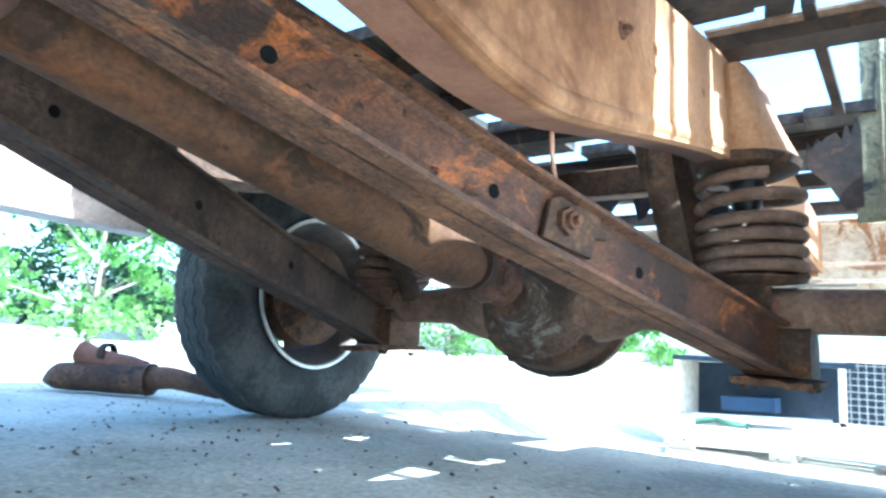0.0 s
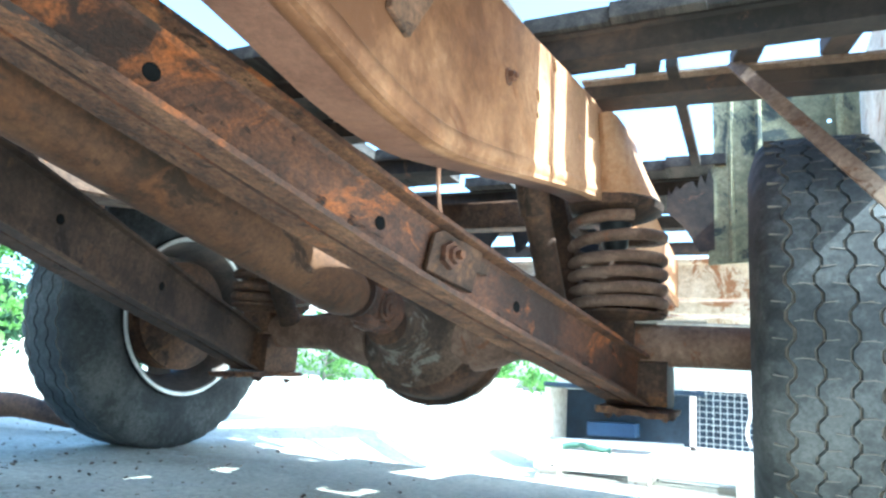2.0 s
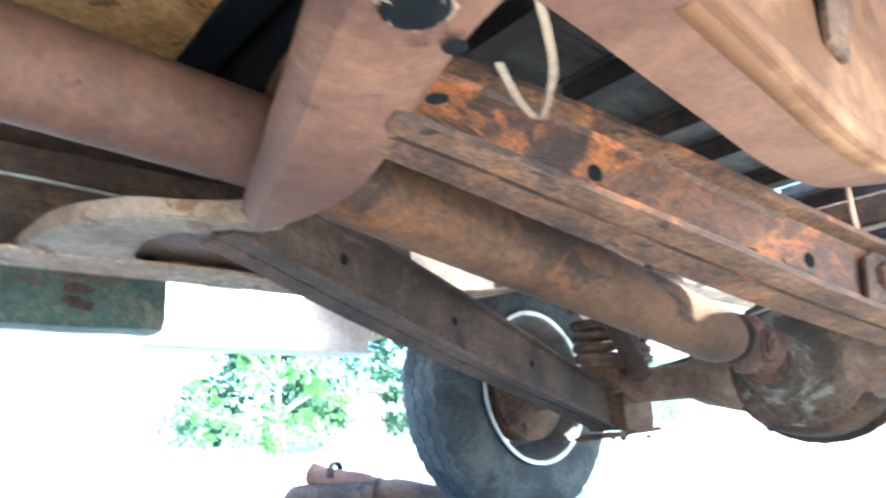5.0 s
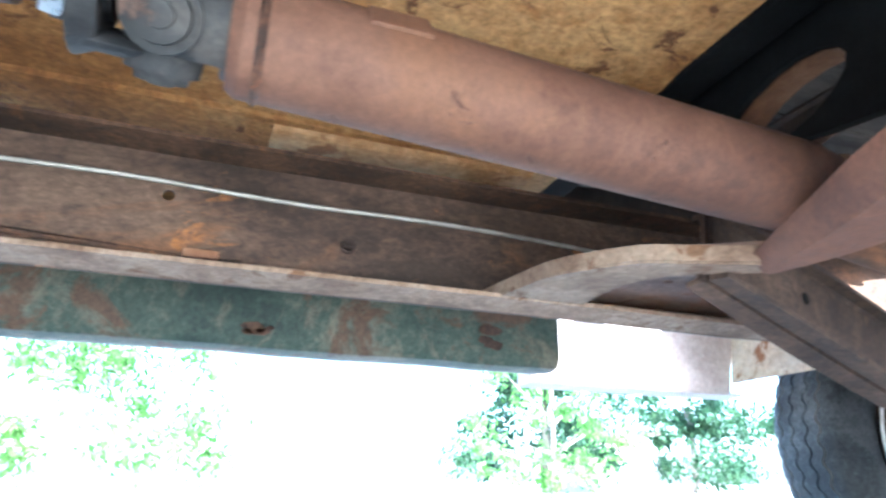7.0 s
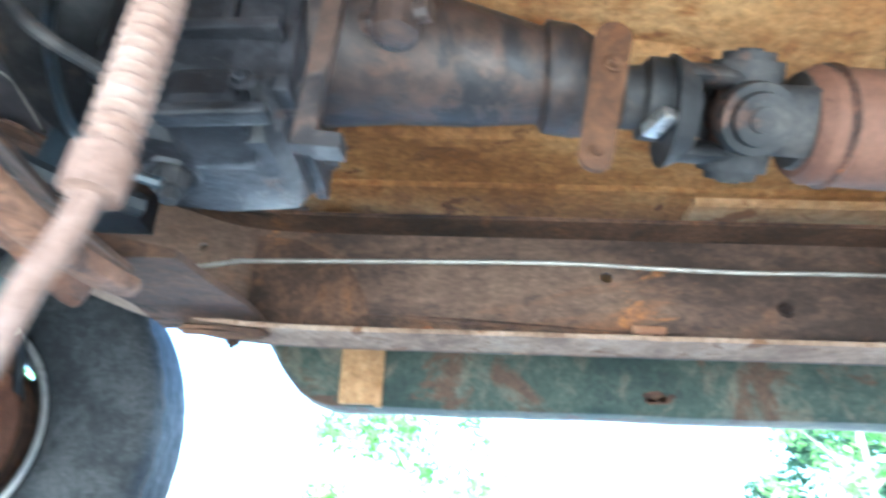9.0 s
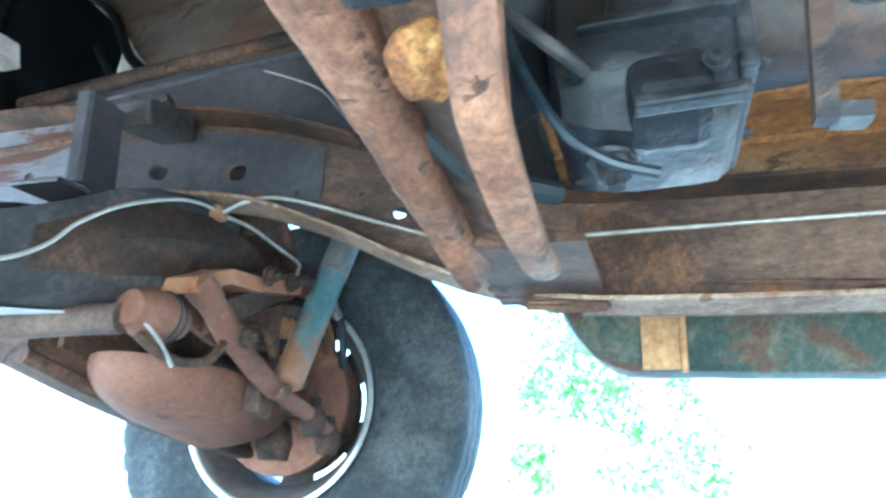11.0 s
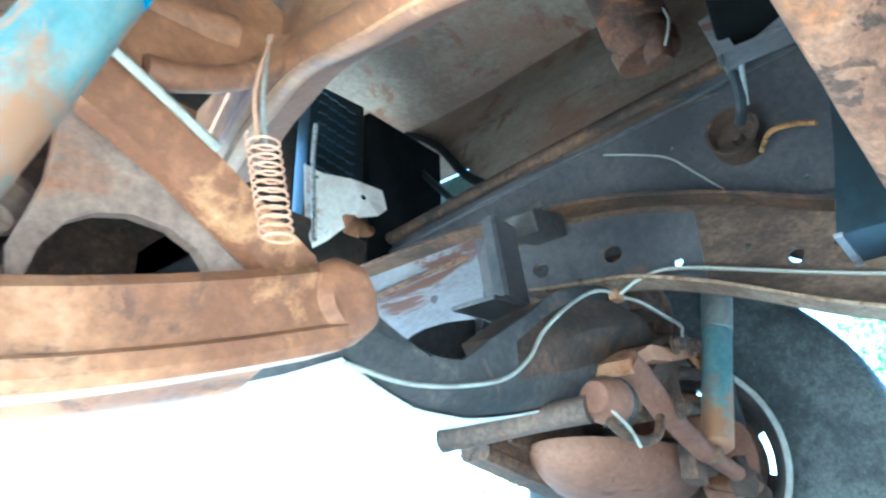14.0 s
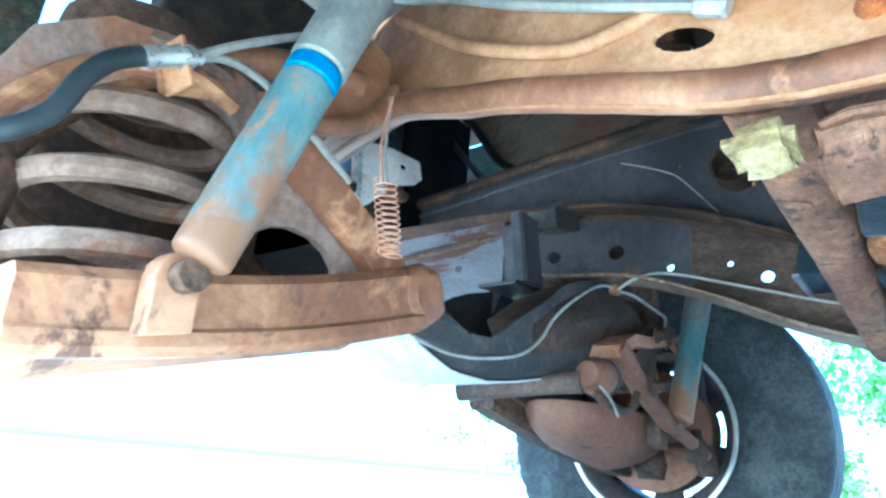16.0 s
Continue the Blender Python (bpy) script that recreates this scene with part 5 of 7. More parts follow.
    for nm, mt, t0, t1, r0, r1, lb in [q for q in (("shock_absorber", SHOCK, 0.085, 0.212 if s > 0 else 0.262, 0.0268, 0.0268, "blue shock absorber with rust creeping up its body"), ("shock_base", SHOCK, 0.012, 0.0852, 0.0262, 0.0268, "rusted lower shock body"),
                                       ("shock_band", SHOCKB, 0.2122, 0.232, 0.0271, 0.0271, "bright blue band"), ("dust_cover", SHOCKG, 0.2322 if s > 0 else 0.255, 0.36 if s > 0 else 0.42, 0.0288, 0.0300, "grey dust cover of the shock")) if s > 0 or q[0] != "shock_band"]:
        bm = bmesh.new()
        e = 0.003
        tube(bm, [a + d * k for k in (t0, t0 + e, t0 + 2 * e, t0 + 4 * e, t1 - 2 * e, t1 - e, t1)], [r0 - (0 if nm == "shock_absorber" else 0.003), r0, r0, r0, r1, r1, r1 - 0.003] if nm != "shock_base" else [0.016, 0.0235, 0.0258, r0, r1, r1, r1], 28)
        ob = part(nm, bm, mt, sk if sk else truck, lb, smooth=True)
        sk = sk or ob
    bm = lathe(bmesh.new(), [(-0.022, 0.0), (-0.022, 0.014), (0.008, 0.014), (0.008, 0.0)], "y", a, 18)
    part("shock_eye", bm, RUST_DARK, sk, smooth=True)
    bm = bolt_at(bmesh.new(), b + Vector((0, 0, 0.02)), (-s, 0, 0), 0.014, 0.02)
    part("shock_pin", bm, RUST_DARK, sk)
    # brake hose
    bm = tube(bmesh.new(), smooth_path([(s * 0.690, 0.085, 0.580), (s * 0.712, 0.085, 0.567), (s * 0.730, 0.084, 0.551), (s * 0.743, 0.082, 0.529), (s * 0.757, 0.080, 0.492), (s * 0.785, 0.072, 0.466), (s * 0.83, 0.05, 0.455)], 6), 0.0090, 14)
    part("brake_hose", bm, HOSEB, truck, "black rubber brake hose", smooth=True)
    bm = tube(bmesh.new(), [(s * 0.655, 0.083, 0.601), (s * 0.662, 0.084, 0.597), (s * 0.664, 0.084, 0.596), (s * 0.676, 0.085, 0.589), (s * 0.678, 0.085, 0.588), (s * 0.705, 0.085, 0.571)], [0.007, 0.007, 0.011, 0.011, 0.0095, 0.0105], 12)
    part("hose_fitting", bm, FITTING, truck, "bright zinc hose fitting", smooth=True)
    bm = bmesh.new()
    box(bm, (s * 0.669, 0.068, 0.588), (0.004, 0.046, 0.045), (0, 25 * s, 0))
    box(bm, (s * 0.650, 0.050, 0.590), (0.050, 0.004, 0.030), (0, 20 * s, 0))
    part("hose_bracket", bm, RUST, truck, bevel=0.001)


make_front_arm(1)
make_front_arm(-1)


def pipe(name, pts, r, material, label="", n=6, seg=8, parent=truck):
    return part(name, tube(bmesh.new(), smooth_path(pts, n), r, seg), material, parent, label, smooth=True)


pipe("brake_line", [(0.656, 0.083, 0.600), (0.630, 0.082, 0.614), (0.595, 0.082, 0.616), (0.55, 0.085, 0.600), (0.452, 0.080, 0.560)], 0.0042, LINE, "pale bent brake line")
pipe("brake_line", [(0.50, 0.10, 0.72), (0.56, 0.095, 0.68), (0.62, 0.088, 0.635), (0.656, 0.084, 0.603)], 0.0045, LINE)
pipe("brake_line", [(-0.551, 0.066, 0.598), (-0.553, 0.068, 0.620), (-0.545, 0.07, 0.634), (-0.47, 0.066, 0.640), (-0.40, 0.058, 0.648), (-0.325, 0.055, 0.640)], 0.0032, LINE)
pipe("brake_line", [(-0.314, 0.052, 0.641), (-0.27, 0.055, 0.636), (-0.205, 0.060, 0.614), (-0.121, 0.062, 0.568), (-0.070, 0.052, 0.524), (-0.036, 0.048, 0.482), (0.021, 0.046, 0.446), (0.116, 0.046, 0.423), (0.20, 0.046, 0.414), (0.28, 0.046, 0.420)], 0.0027, LINE, "pale brake line clipped along the crossmember")
pipe("brake_line", [(-0.316, 0.060, 0.641), (-0.332, 0.095, 0.665), (-0.36, 0.15, 0.676), (-0.40, 0.30, 0.640), (-0.412, 0.42, 0.606), (-0.415, 0.50, 0.595), (-0.410, 0.58, 0.604)], 0.0032, LINE, "pale brake line along the frame rail")
pipe("brake_line", [(-0.410, 0.57, 0.604), (-0.410, 0.70, 0.6075), (-0.410, 0.85, 0.611), (-0.410, 1.03, 0.614), (-0.410, 1.16, 0.610), (-0.410, 1.28, 0.607), (-0.410, 1.40, 0.6085), (-0.410, 1.53, 0.608), (-0.408, 1.66, 0.602), (-0.405, 1.77, 0.594)], 0.0034, LINE, "bright brake line along the inside of the rail")
bm = bmesh.new()
box(bm, (-0.318, 0.052, 0.640), (0.030, 0.016, 0.018))
part("brake_tee", bm, RUST, truck, bevel=0.003)
# drag link and steering parts ahead of the crossmember
pipe("drag_link", [(-0.160, 0.060, 0.430), (-0.150, -0.01, 0.426), (-0.135, -0.09, 0.418), (-0.118, -0.175, 0.409)], 0.020, COILR, "dusty grey-brown steering drag link", seg=14)
bm = lathe(bmesh.new(), [(-0.05, 0.0), (-0.05, 0.022), (-0.02, 0.034), (0.02, 0.034), (0.045, 0.022), (0.045, 0.0)], "x", (-0.200, 0.072, 0.444), 18)
ij = part("idler_joint", bm, RUST_PINK, truck, smooth=True)
for k in range(3):
    bm = lathe(bmesh.new(), [(-0.003, 0.031), (0.0, 0.037 - 0.002 * k), (0.003, 0.031)], "x", (-0.212 - 0.008 * k, 0.072, 0.444), 20)
    part("boot_ring", bm, GREASE, ij, "dark rubber boot ring", smooth=True)
bm = bmesh.new()
loft(bm, [[(x, y - 0.03, z - 0.012), (x, y + 0.03, z - 0.012), (x, y + 0.03, z + 0.012), (x, y - 0.03, z + 0.012)] for x, y, z in ((-0.25, 0.06, 0.50), (-0.32, 0.065, 0.535), (-0.40, 0.068, 0.545), (-0.52, 0.07, 0.575))])
part("idler_bracket", bm, RUST, truck, "orange rusted bracket", bevel=0.004)
pipe("grease_hose", [(-0.165, 0.085, 0.410), (-0.20, 0.095, 0.392), (-0.25, 0.098, 0.390), (-0.30, 0.096, 0.405), (-0.335, 0.09, 0.438)], 0.007, RUST_DARK, "curved rusty link under the steering joint", seg=10)
pipe("cotter_wire", [(-0.165, 0.088, 0.428), (-0.19, 0.10, 0.405), (-0.215, 0.104, 0.378)], 0.0025, LINE)
for p, d in (((-0.236, 0.075, 0.444), (-1, 0, 0)), ((-0.40, 0.105, 0.560), (0, 1, 0)), ((-0.47, 0.104, 0.570), (0, 1, 0)), ((-0.345, 0.115, 0.446), (0, 1, 0))):
    part("bolt", bolt_at(bmesh.new(), p, d, 0.012, 0.012), RUST_DARK, truck)
pipe("rail_seam", [(-0.4225, 0.60, 0.540), (-0.4225, 0.74, 0.535), (-0.4225, 0.95, 0.524), (-0.4225, 1.15, 0.516), (-0.4225, 1.19, 0.515)], 0.0035, RAIL_IN, "welded seam along the rail")
part("rail_clip", box(bmesh.new(), (-0.419, 1.15, 0.522), (0.012, 0.045, 0.012)), RUST, truck, bevel=0.003)
# slate bracket on the passenger rail
bm = bmesh.new()
chan = [(-0.219, -0.142), (-0.211, -0.142), (-0.211, -0.068), (-0.205, -0.062), (-0.158, -0.062), (-0.154, -0.066), (-0.154, -0.080), (-0.147, -0.080), (-0.147, -0.060), (-0.152, -0.054), (-0.212, -0.054), (-0.219, -0.061)]
loft(bm, [[(x, y - 0.02 * k, 0.626 + 0.150 * k) for x, y in chan] for k in (0, 0.5, 1)])
mb = part("mount_bracket", bm, SLATE, truck, "blue-grey pressed steel mounting bracket")
part("bracket_foot", box(bmesh.new(), (-0.178, -0.105, 0.621), (0.118, 0.090, 0.008), (0, 4, 0)), SLATE, mb, bevel=0.003)
bm = bmesh.new()
box(bm, (-0.275, -0.07, 0.795), (0.11, 0.07, 0.045), (0, 14, 0))
box(bm, (-0.25, -0.075, 0.808), (0.03, 0.09, 0.02), (20, 0, 12))
part("rail_bracket", bm, SLATED, truck, bevel=0.006)


# ---------- engine bay panels ----------
def make_bay():
    bm = bmesh.new()
    top = [(-0.95, 0.975), (-0.60, 1.000), (-0.25, 1.030), (0.0, 1.050), (0.20, 1.066), (0.40, 1.085), (0.66, 1.105)]
    bot = [(-0.95, 0.75), (-0.25, 0.75), (0.10, 0.75), (0.25, 0.745), (0.40, 0.71), (0.66, 0.665)]
    xf = lambda y: float(np.interp(y, [-0.95, -0.1, 0.3, 0.66], [-0.45, -0.435, -0.432, -0.434]))
    sheet(bm, bot + top[::-1], [(0.153, 0.944, 0.004), (-0.195, 1.028, 0.003), (0.36, 0.80, 0.004)], lambda u, v: Vector((xf(u), u, v)), 0.004, (-1, 0, 0))
    ap = part("splash_apron", bm, SLATE, truck, "slate-grey splash apron above the rail")
    bm = tube(bmesh.new(), smooth_path([(xf(y) + 0.008, y, z) for y, z in top], 4), 0.016, 10)
    part("apron_flange", bm, RUST_DARK, ap, "brown rolled flange of the apron", smooth=True)
    bm = tube(bmesh.new(), smooth_path([(xf(y) + 0.004, y, z - 0.036) for y, z in top], 4), 0.005, 8)
    part("apron_seam", bm, SLATE, ap, smooth=True)
    # inner fender: curved mottled panel
    bm = bmesh.new()
    rings = []
    nz = 12
    for k in range(nz + 1):
        z = 1.02 + 0.50 * k / nz
        yl = float(np.interp(z, [1.02, 1.117, 1.273, 1.52], [-0.25, -0.36, -0.50, -0.80]))
        row = []
        for j in range(17):
            y = yl + (0.75 - yl) * j / 16
            bulge = 0.03 * math.sin(math.pi * min(1, max(0, (y + 0.4) / 0.9))) + (0.012 if abs(z - 1.27 - 0.06 * y) < 0.02 else 0)
            x = -0.455 - 0.20 * (k / nz) ** 1.3 - 0.10 * max(0, 0.02 - (y - yl)) + bulge
            row.append((x, y, z))
        rings.append(row)
    loft(bm, rings, caps=False, closed=False)
    r = bmesh.ops.solidify(bm, geom=bm.faces[:], thickness=0.004)
    part("inner_fender", bm, PANEL, truck, "mottled grey and rust inner fender panel", smooth=True)
    bm = tube(bmesh.new(), smooth_path([(-0.452, -0.25, 1.01), (-0.455, -0.36, 1.10), (-0.52, -0.50, 1.273), (-0.60, -0.66, 1.42), (-0.66, -0.80, 1.52)], 6), 0.012, 8)
    part("fender_seal", bm, BLACK, truck, "black rubber fender seal", smooth=True)
    bm = tube(bmesh.new(), smooth_path([(-0.47, -0.30, 0.99), (-0.50, -0.42, 1.06), (-0.56, -0.56, 1.20), (-0.60, -0.68, 1.34)], 6), 0.010, 8)
    part("bay_hose", bm, HOSEB, truck, "black hose in the engine bay", smooth=True)
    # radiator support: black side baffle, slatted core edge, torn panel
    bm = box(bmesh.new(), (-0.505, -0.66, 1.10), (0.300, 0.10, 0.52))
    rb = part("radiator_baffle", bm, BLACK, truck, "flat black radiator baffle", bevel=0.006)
    bm = box(bmesh.new(), (-0.268, -0.665, 1.16), (0.170, 0.06, 0.44), (0, 0, -6))
    part("radiator_core", bm, NAVY, rb, "blue-black radiator core", bevel=0.004)
    for k in range(9):
        for c in range(5):
            bm = box(bmesh.new(), (-0.340 + 0.035 * c, -0.6315 + 0.0037 * c, 1.085 + 0.032 * k), (0.024, 0.004, 0.006), (0, 0, -6))
            part("core_fin", bm, COREF, rb)
    part("radiator_tank", box(bmesh.new(), (0.115, -0.70, 1.12), (0.56, 0.07, 0.60)), BEDDARK, rb, "dark dusty radiator", bevel=0.01)
    bm = tube(bmesh.new(), smooth_path([(-0.15, -0.58, 1.20), (-0.152, -0.585, 1.10), (-0.160, -0.585, 1.00), (-0.175, -0.59, 0.90)], 5), 0.006, 8)
    part("core_trim", bm, FITTING, rb, "bright bent trim rod", smooth=True)
    bm = bmesh.new()
    sheet(bm, [(-0.165, 1.118), (-0.205, 1.098), (-0.262, 1.092), (-0.345, 1.082), (-0.362, 1.035), (-0.33, 1.005), (-0.275, 0.985), (-0.215, 0.915), (-0.19, 0.895), (-0.172, 0.955)], [(-0.29, 1.045, 0.008)], lambda u, v: Vector((u, -0.592 + 0.05 * math.sin(14 * u) - 0.04 * (v - 1), v)), 0.003, (0, -1, 0))
    part("torn_panel", bm, WHITEP, truck, "pale torn sheet-metal panel with rust")
    bm = bmesh.new()
    bmesh.ops.create_icosphere(bm, subdivisions=3, radius=0.055, matrix=Matrix.Translation((-0.30, -0.585, 0.985)) @ Euler((0, 0.35, 0.2)).to_matrix().to_4x4() @ Matrix.Diagonal((1.25, 0.35, 0.50, 1)))
    for v in bm.verts:
        v.co += Vector((noise.noise(v.co * 22), noise.noise(v.co * 22 + Vector((5, 0, 0))), noise.noise(v.co * 22 + Vector((0, 9, 0))))) * 0.022
    part("lower_baffle", bm, RUST, truck, "crumpled orange rusty baffle", smooth=True)
    bm = box(bmesh.new(), (-0.28, -0.64, 0.86), (0.34, 0.03, 0.22), (-6, 0, 0))
    part("radiator_support", bm, BEDDARK, truck, "dark rusty radiator support", bevel=0.006)
    bm = bmesh.new()
    box(bm, (0, -0.93, 0.74), (1.5, 0.05, 0.16))
    box(bm, (0, -0.90, 1.42), (1.7, 0.10, 0.08))
    part("front_panel", bm, GREEN, truck, "worn green front panel", bevel=0.01)
    for sx in (-0.72, 0.72):
        bm = box(bmesh.new(), (sx, -0.92, 1.10), (0.36, 0.05, 0.58))
        part("headlamp_panel", bm, GREEN, truck, bevel=0.01)
    for s in (-1, 1):
        bm = bmesh.new()
        # Driver arch, out of view, pulled down to keep sun off the arm.
        ra, za = (0.49, 0.48) if s < 0 else (0.40, 0.21)
        arch = [(-0.05 + ra * math.cos(a), za + (ra - 0.04) * math.sin(a)) for a in [math.pi * (0.14 + 0.74 * k / 16) for k in range(17)]]
        outl = [(0.53, 0.66), (0.70, 0.68), (0.70, 1.4745), (-0.95, 1.4745), (-0.95, 0.66), (-0.60, 0.60)] + arch[::-1]
        sheet(bm, outl, [], lambda u, v: Vector((s * 0.95, u, v)), 0.006, (-s, 0, 0))
        part("front_fender", bm, GREEN, truck, "worn green front fender")
    bm = bmesh.new()
    box(bm, (0, -0.15, 1.485), (1.88, 1.62, 0.02))
    part("hood", bm, PANEL, truck, "mottled rusty underside of the hood", bevel=0.008)
    # oddments in the bay
    bm = bmesh.new()
    q = Vector((0.25, -0.15, 1)).normalized()
    c = Vector((-0.335, 0.175, 1.10))
    tube(bm, [c + q * -0.015, c + q * -0.01, c + q * 0.02, c + q * 0.024, c + q * 0.05, c + q * 0.055, c + q * 0.20], [0.034, 0.060, 0.064, 0.056, 0.056, 0.064, 0.064], 26)
    tube(bm, [c + Vector((0.030, 0.03, -0.055)), c + Vector((0.030, 0.03, -0.045)), c + Vector((0.03, 0.03, 0.02))], [0.020, 0.026, 0.026], 16)
    part("exhaust_flange", bm, RUST_RED, truck, "rusted round exhaust outlet", smooth=True)
    pipe("bail_wire", [(-0.30, 0.23, 1.15), (-0.28, 0.24, 1.10), (-0.29, 0.22, 1.06), (-0.33, 0.19, 1.075)], 0.003, LINE)
    bm = lathe(bmesh.new(), [(0.0, 0.028), (0.0, 0.045), (0.006, 0.047), (0.05, 0.045), (0.05, 0.040), (0.012, 0.036), (0.010, 0.012), (0.030, 0.010), (0.030, 0.0)], "x", (-0.432, 0.275, 0.905), 24)
    part("apron_grommet", bm, RAIL_IN, truck, "dark round grommet on the apron", smooth=True)
    pipe("mount_strap", [(-0.40, 0.31, 0.855), (-0.37, 0.335, 0.868), (-0.35, 0.375, 0.855), (-0.34, 0.405, 0.838)], 0.0045, FOAM, "yellowed strap end")
    pipe("bay_wire", [(-0.40, 0.03, 0.968), (-0.405, 0.09, 0.945), (-0.41, 0.15, 0.915), (-0.412, 0.19, 0.870), (-0.412, 0.235, 0.815)], 0.0019, LINE, "thin grey wire on the apron")
    bm = loft(bmesh.new(), [[(-0.34, 0.30, z0), (-0.34, 0.304, z0), (-0.30, 0.42, z1), (-0.30, 0.416, z1)] for z0, z1 in ((0.985, 1.00), (1.012, 1.028))])
    box(bm, (-0.335, 0.303, 1.05), (0.012, 0.030, 0.13), (12, 0, 0))
    box(bm, (-0.315, 0.365, 0.995), (0.06, 0.115, 0.006), (6, 8, 12))
    part("pedal_bracket", bm, SLATEL, truck, "grey folded sheet bracket", bevel=0.001)
    part("pedal_rod", tube(bmesh.new(), [(-0.335, 0.325, 0.99), (-0.35, 0.318, 0.955), (-0.365, 0.312, 0.930)], 0.0045, 8), GALV, truck, smooth=True)
    part("cowl_box", box(bmesh.new(), (-0.27, 0.42, 1.13), (0.22, 0.22, 0.16), (0, 0, 10)), BLACK, truck, "black cowl box", bevel=0.01)
    bm = loft(bmesh.new(), [[(-0.30, y0, z), (-0.18, y0, z), (-0.18, 0.505, z), (-0.30, 0.505, z)] for y0, z in ((0.408, 0.592), (0.408, 0.60), (0.43, 0.70), (0.447, 0.80), (0.47, 0.83))])
    cb = part("clutch_cover", bm, NAVY, truck, "blue-black enamelled cover in the engine bay", bevel=0.004)
    part("cover_lip", box(bmesh.new(), (-0.238, 0.409, 0.590), (0.125, 0.010, 0.006)), SLATEL, cb, "pale lower lip", bevel=0.001)
    pipe("bay_cable", [(-0.33, 0.30, 1.02), (-0.345, 0.31, 0.97), (-0.36, 0.305, 0.93), (-0.39, 0.29, 0.915)], 0.009, HOSEB, "black cable down to the grommet")
    # thin vertical spring and wires beside the driver-side pivot
    bm = coil(bmesh.new(), (0.419, 0.124), 0.0130, 0.0010, 0.474, 0.556, 12, 14, lean=(0.022, 0.0))
    part("return_spring", bm, WIRE, truck, "thin copper-coloured return spring", smooth=True)
    for k, (x, y) in enumerate(((0.445, 0.124), (0.436, 0.122))):
        pipe("hanging_wire", [(x, y, 0.552), (x + 0.004, y - 0.004, 0.60), (x + 0.010 * (k - 1), y - 0.01, 0.668)], 0.0018, LINE if k else WIRE)


make_bay()


# ---------- gearbox crossmember, gearbox ----------
def make_gearbox():
    def rib(pts, y0, y1, w0, w1, h):
        """A rounded pressed rib that follows (x, z) points across the truck."""
        P = smooth_path([(x, y0 + (y1 - y0) * k / (len(pts) - 1), z) for k, (x, z) in enumerate(pts)], 5)
        rings = []
        for k, p in enumerate(P):
            t = (P[min(k + 1, len(P) - 1)] - P[max(k - 1, 0)]).normalized()
            n = Vector((-t.z, 0, t.x))
            n = n if n.z > 0 else -n
            w = (w0 + (w1 - w0) * k / (len(P) - 1)) / 2
            sh = 0.35 if k == len(P) - 1 else 1
            rings.append([p + Vector((0, u * w * sh, 0)) + n * (v * h * (1 if sh == 1 else 0.5) + 0.0025 * noise.noise(p * 30 + Vector((u, v, 0)))) for u, v in ((-1, 1), (-1.02, 0.45), (-0.92, 0.18), (-0.62, 0.03), (0, 0), (0.62, 0.03), (0.92, 0.18), (1.02, 0.45), (1, 1))])
        return loft(bmesh.new(), rings)
    bm = rib([(0.38, 0.605), (0.31, 0.570), (0.268, 0.542), (0.243, 0.515), (0.220, 0.484), (0.197, 0.456), (0.168, 0.439), (0.11, 0.430), (0.032, 0.425), (-0.043, 0.429), (-0.095, 0.438)], 0.612, 0.604, 0.038, 0.028, 0.015)
    xm = part("crossmember", bm, RUST_ROUGH, truck, "bent rusty gearbox crossmember rib", smooth=True)
    bm = rib([(0.40, 0.552), (0.33, 0.538), (0.26, 0.524), (0.17, 0.512), (0.10, 0.500), (0.03, 0.485), (-0.05, 0.472), (-0.115, 0.458), (-0.165, 0.450)], 0.498, 0.516, 0.070, 0.034, 0.045)
    part("front_rib", bm, RUST_ROUGH, xm, "broad rusty front rib", smooth=True)
    bm = loft(bmesh.new(), [[(x, 0.525, z), (x, 0.600, z2), (x, 0.600, z2 + 0.006), (x, 0.525, z + 0.006)] for x, z, z2 in ((0.36, 0.575, 0.600), (0.25, 0.552, 0.565), (0.17, 0.540, 0.510), (0.10, 0.528, 0.475), (0.0, 0.505, 0.462), (-0.10, 0.485, 0.462))])
    part("rib_web", bm, RUST_DARK, xm, "recessed dark web between the ribs")
    bm = loft(bmesh.new(), [[(x, y0, z), (x, 0.640, z), (x, 0.640, z + 0.008), (x, y0, z + 0.03)] for x, y0, z in ((-0.09, 0.53, 0.474), (-0.20, 0.51, 0.486), (-0.30, 0.50, 0.500), (-0.42, 0.49, 0.505))])
    part("end_plate", bm, RUST_DARK, xm, "dark rusty end plate bolted to the rail", bevel=0.002)
    bm = sheet(bmesh.new(), [(0.60, 0.500), (0.775, 0.503), (0.762, 0.560), (0.735, 0.605), (0.66, 0.640), (0.60, 0.645)], [], lambda u, v: Vector((-0.415, u, v)), 0.004, (1, 0, 0))
    part("rail_gusset", bm, RUST_DARK, xm, "brown gusset plate on the rail")
    bm = bmesh.new()
    bmesh.ops.create_icosphere(bm, subdivisions=4, radius=0.5, matrix=Matrix.Translation((0.155, 0.560, 0.512)) @ Euler((0, -0.25, 0.2)).to_matrix().to_4x4() @ Matrix.Diagonal((0.066, 0.050, 0.026, 1)))
    for v in bm.verts:
        v.co += Vector((noise.noise(v.co * 45), noise.noise(v.co * 45 + Vector((3, 1, 0))), noise.noise(v.co * 70 + Vector((9, 4, 2))))) * 0.007
    part("mount_pad", bm, FOAM, xm, "yellowed perished rubber mount", smooth=True)
    bm = box(bmesh.new(), (0.265, 0.562, 0.514), (0.085, 0.044, 0.026), (0, -8, 4))
    part("mount_block", bm, GEAR, xm, "dark greasy mount block", bevel=0.008)
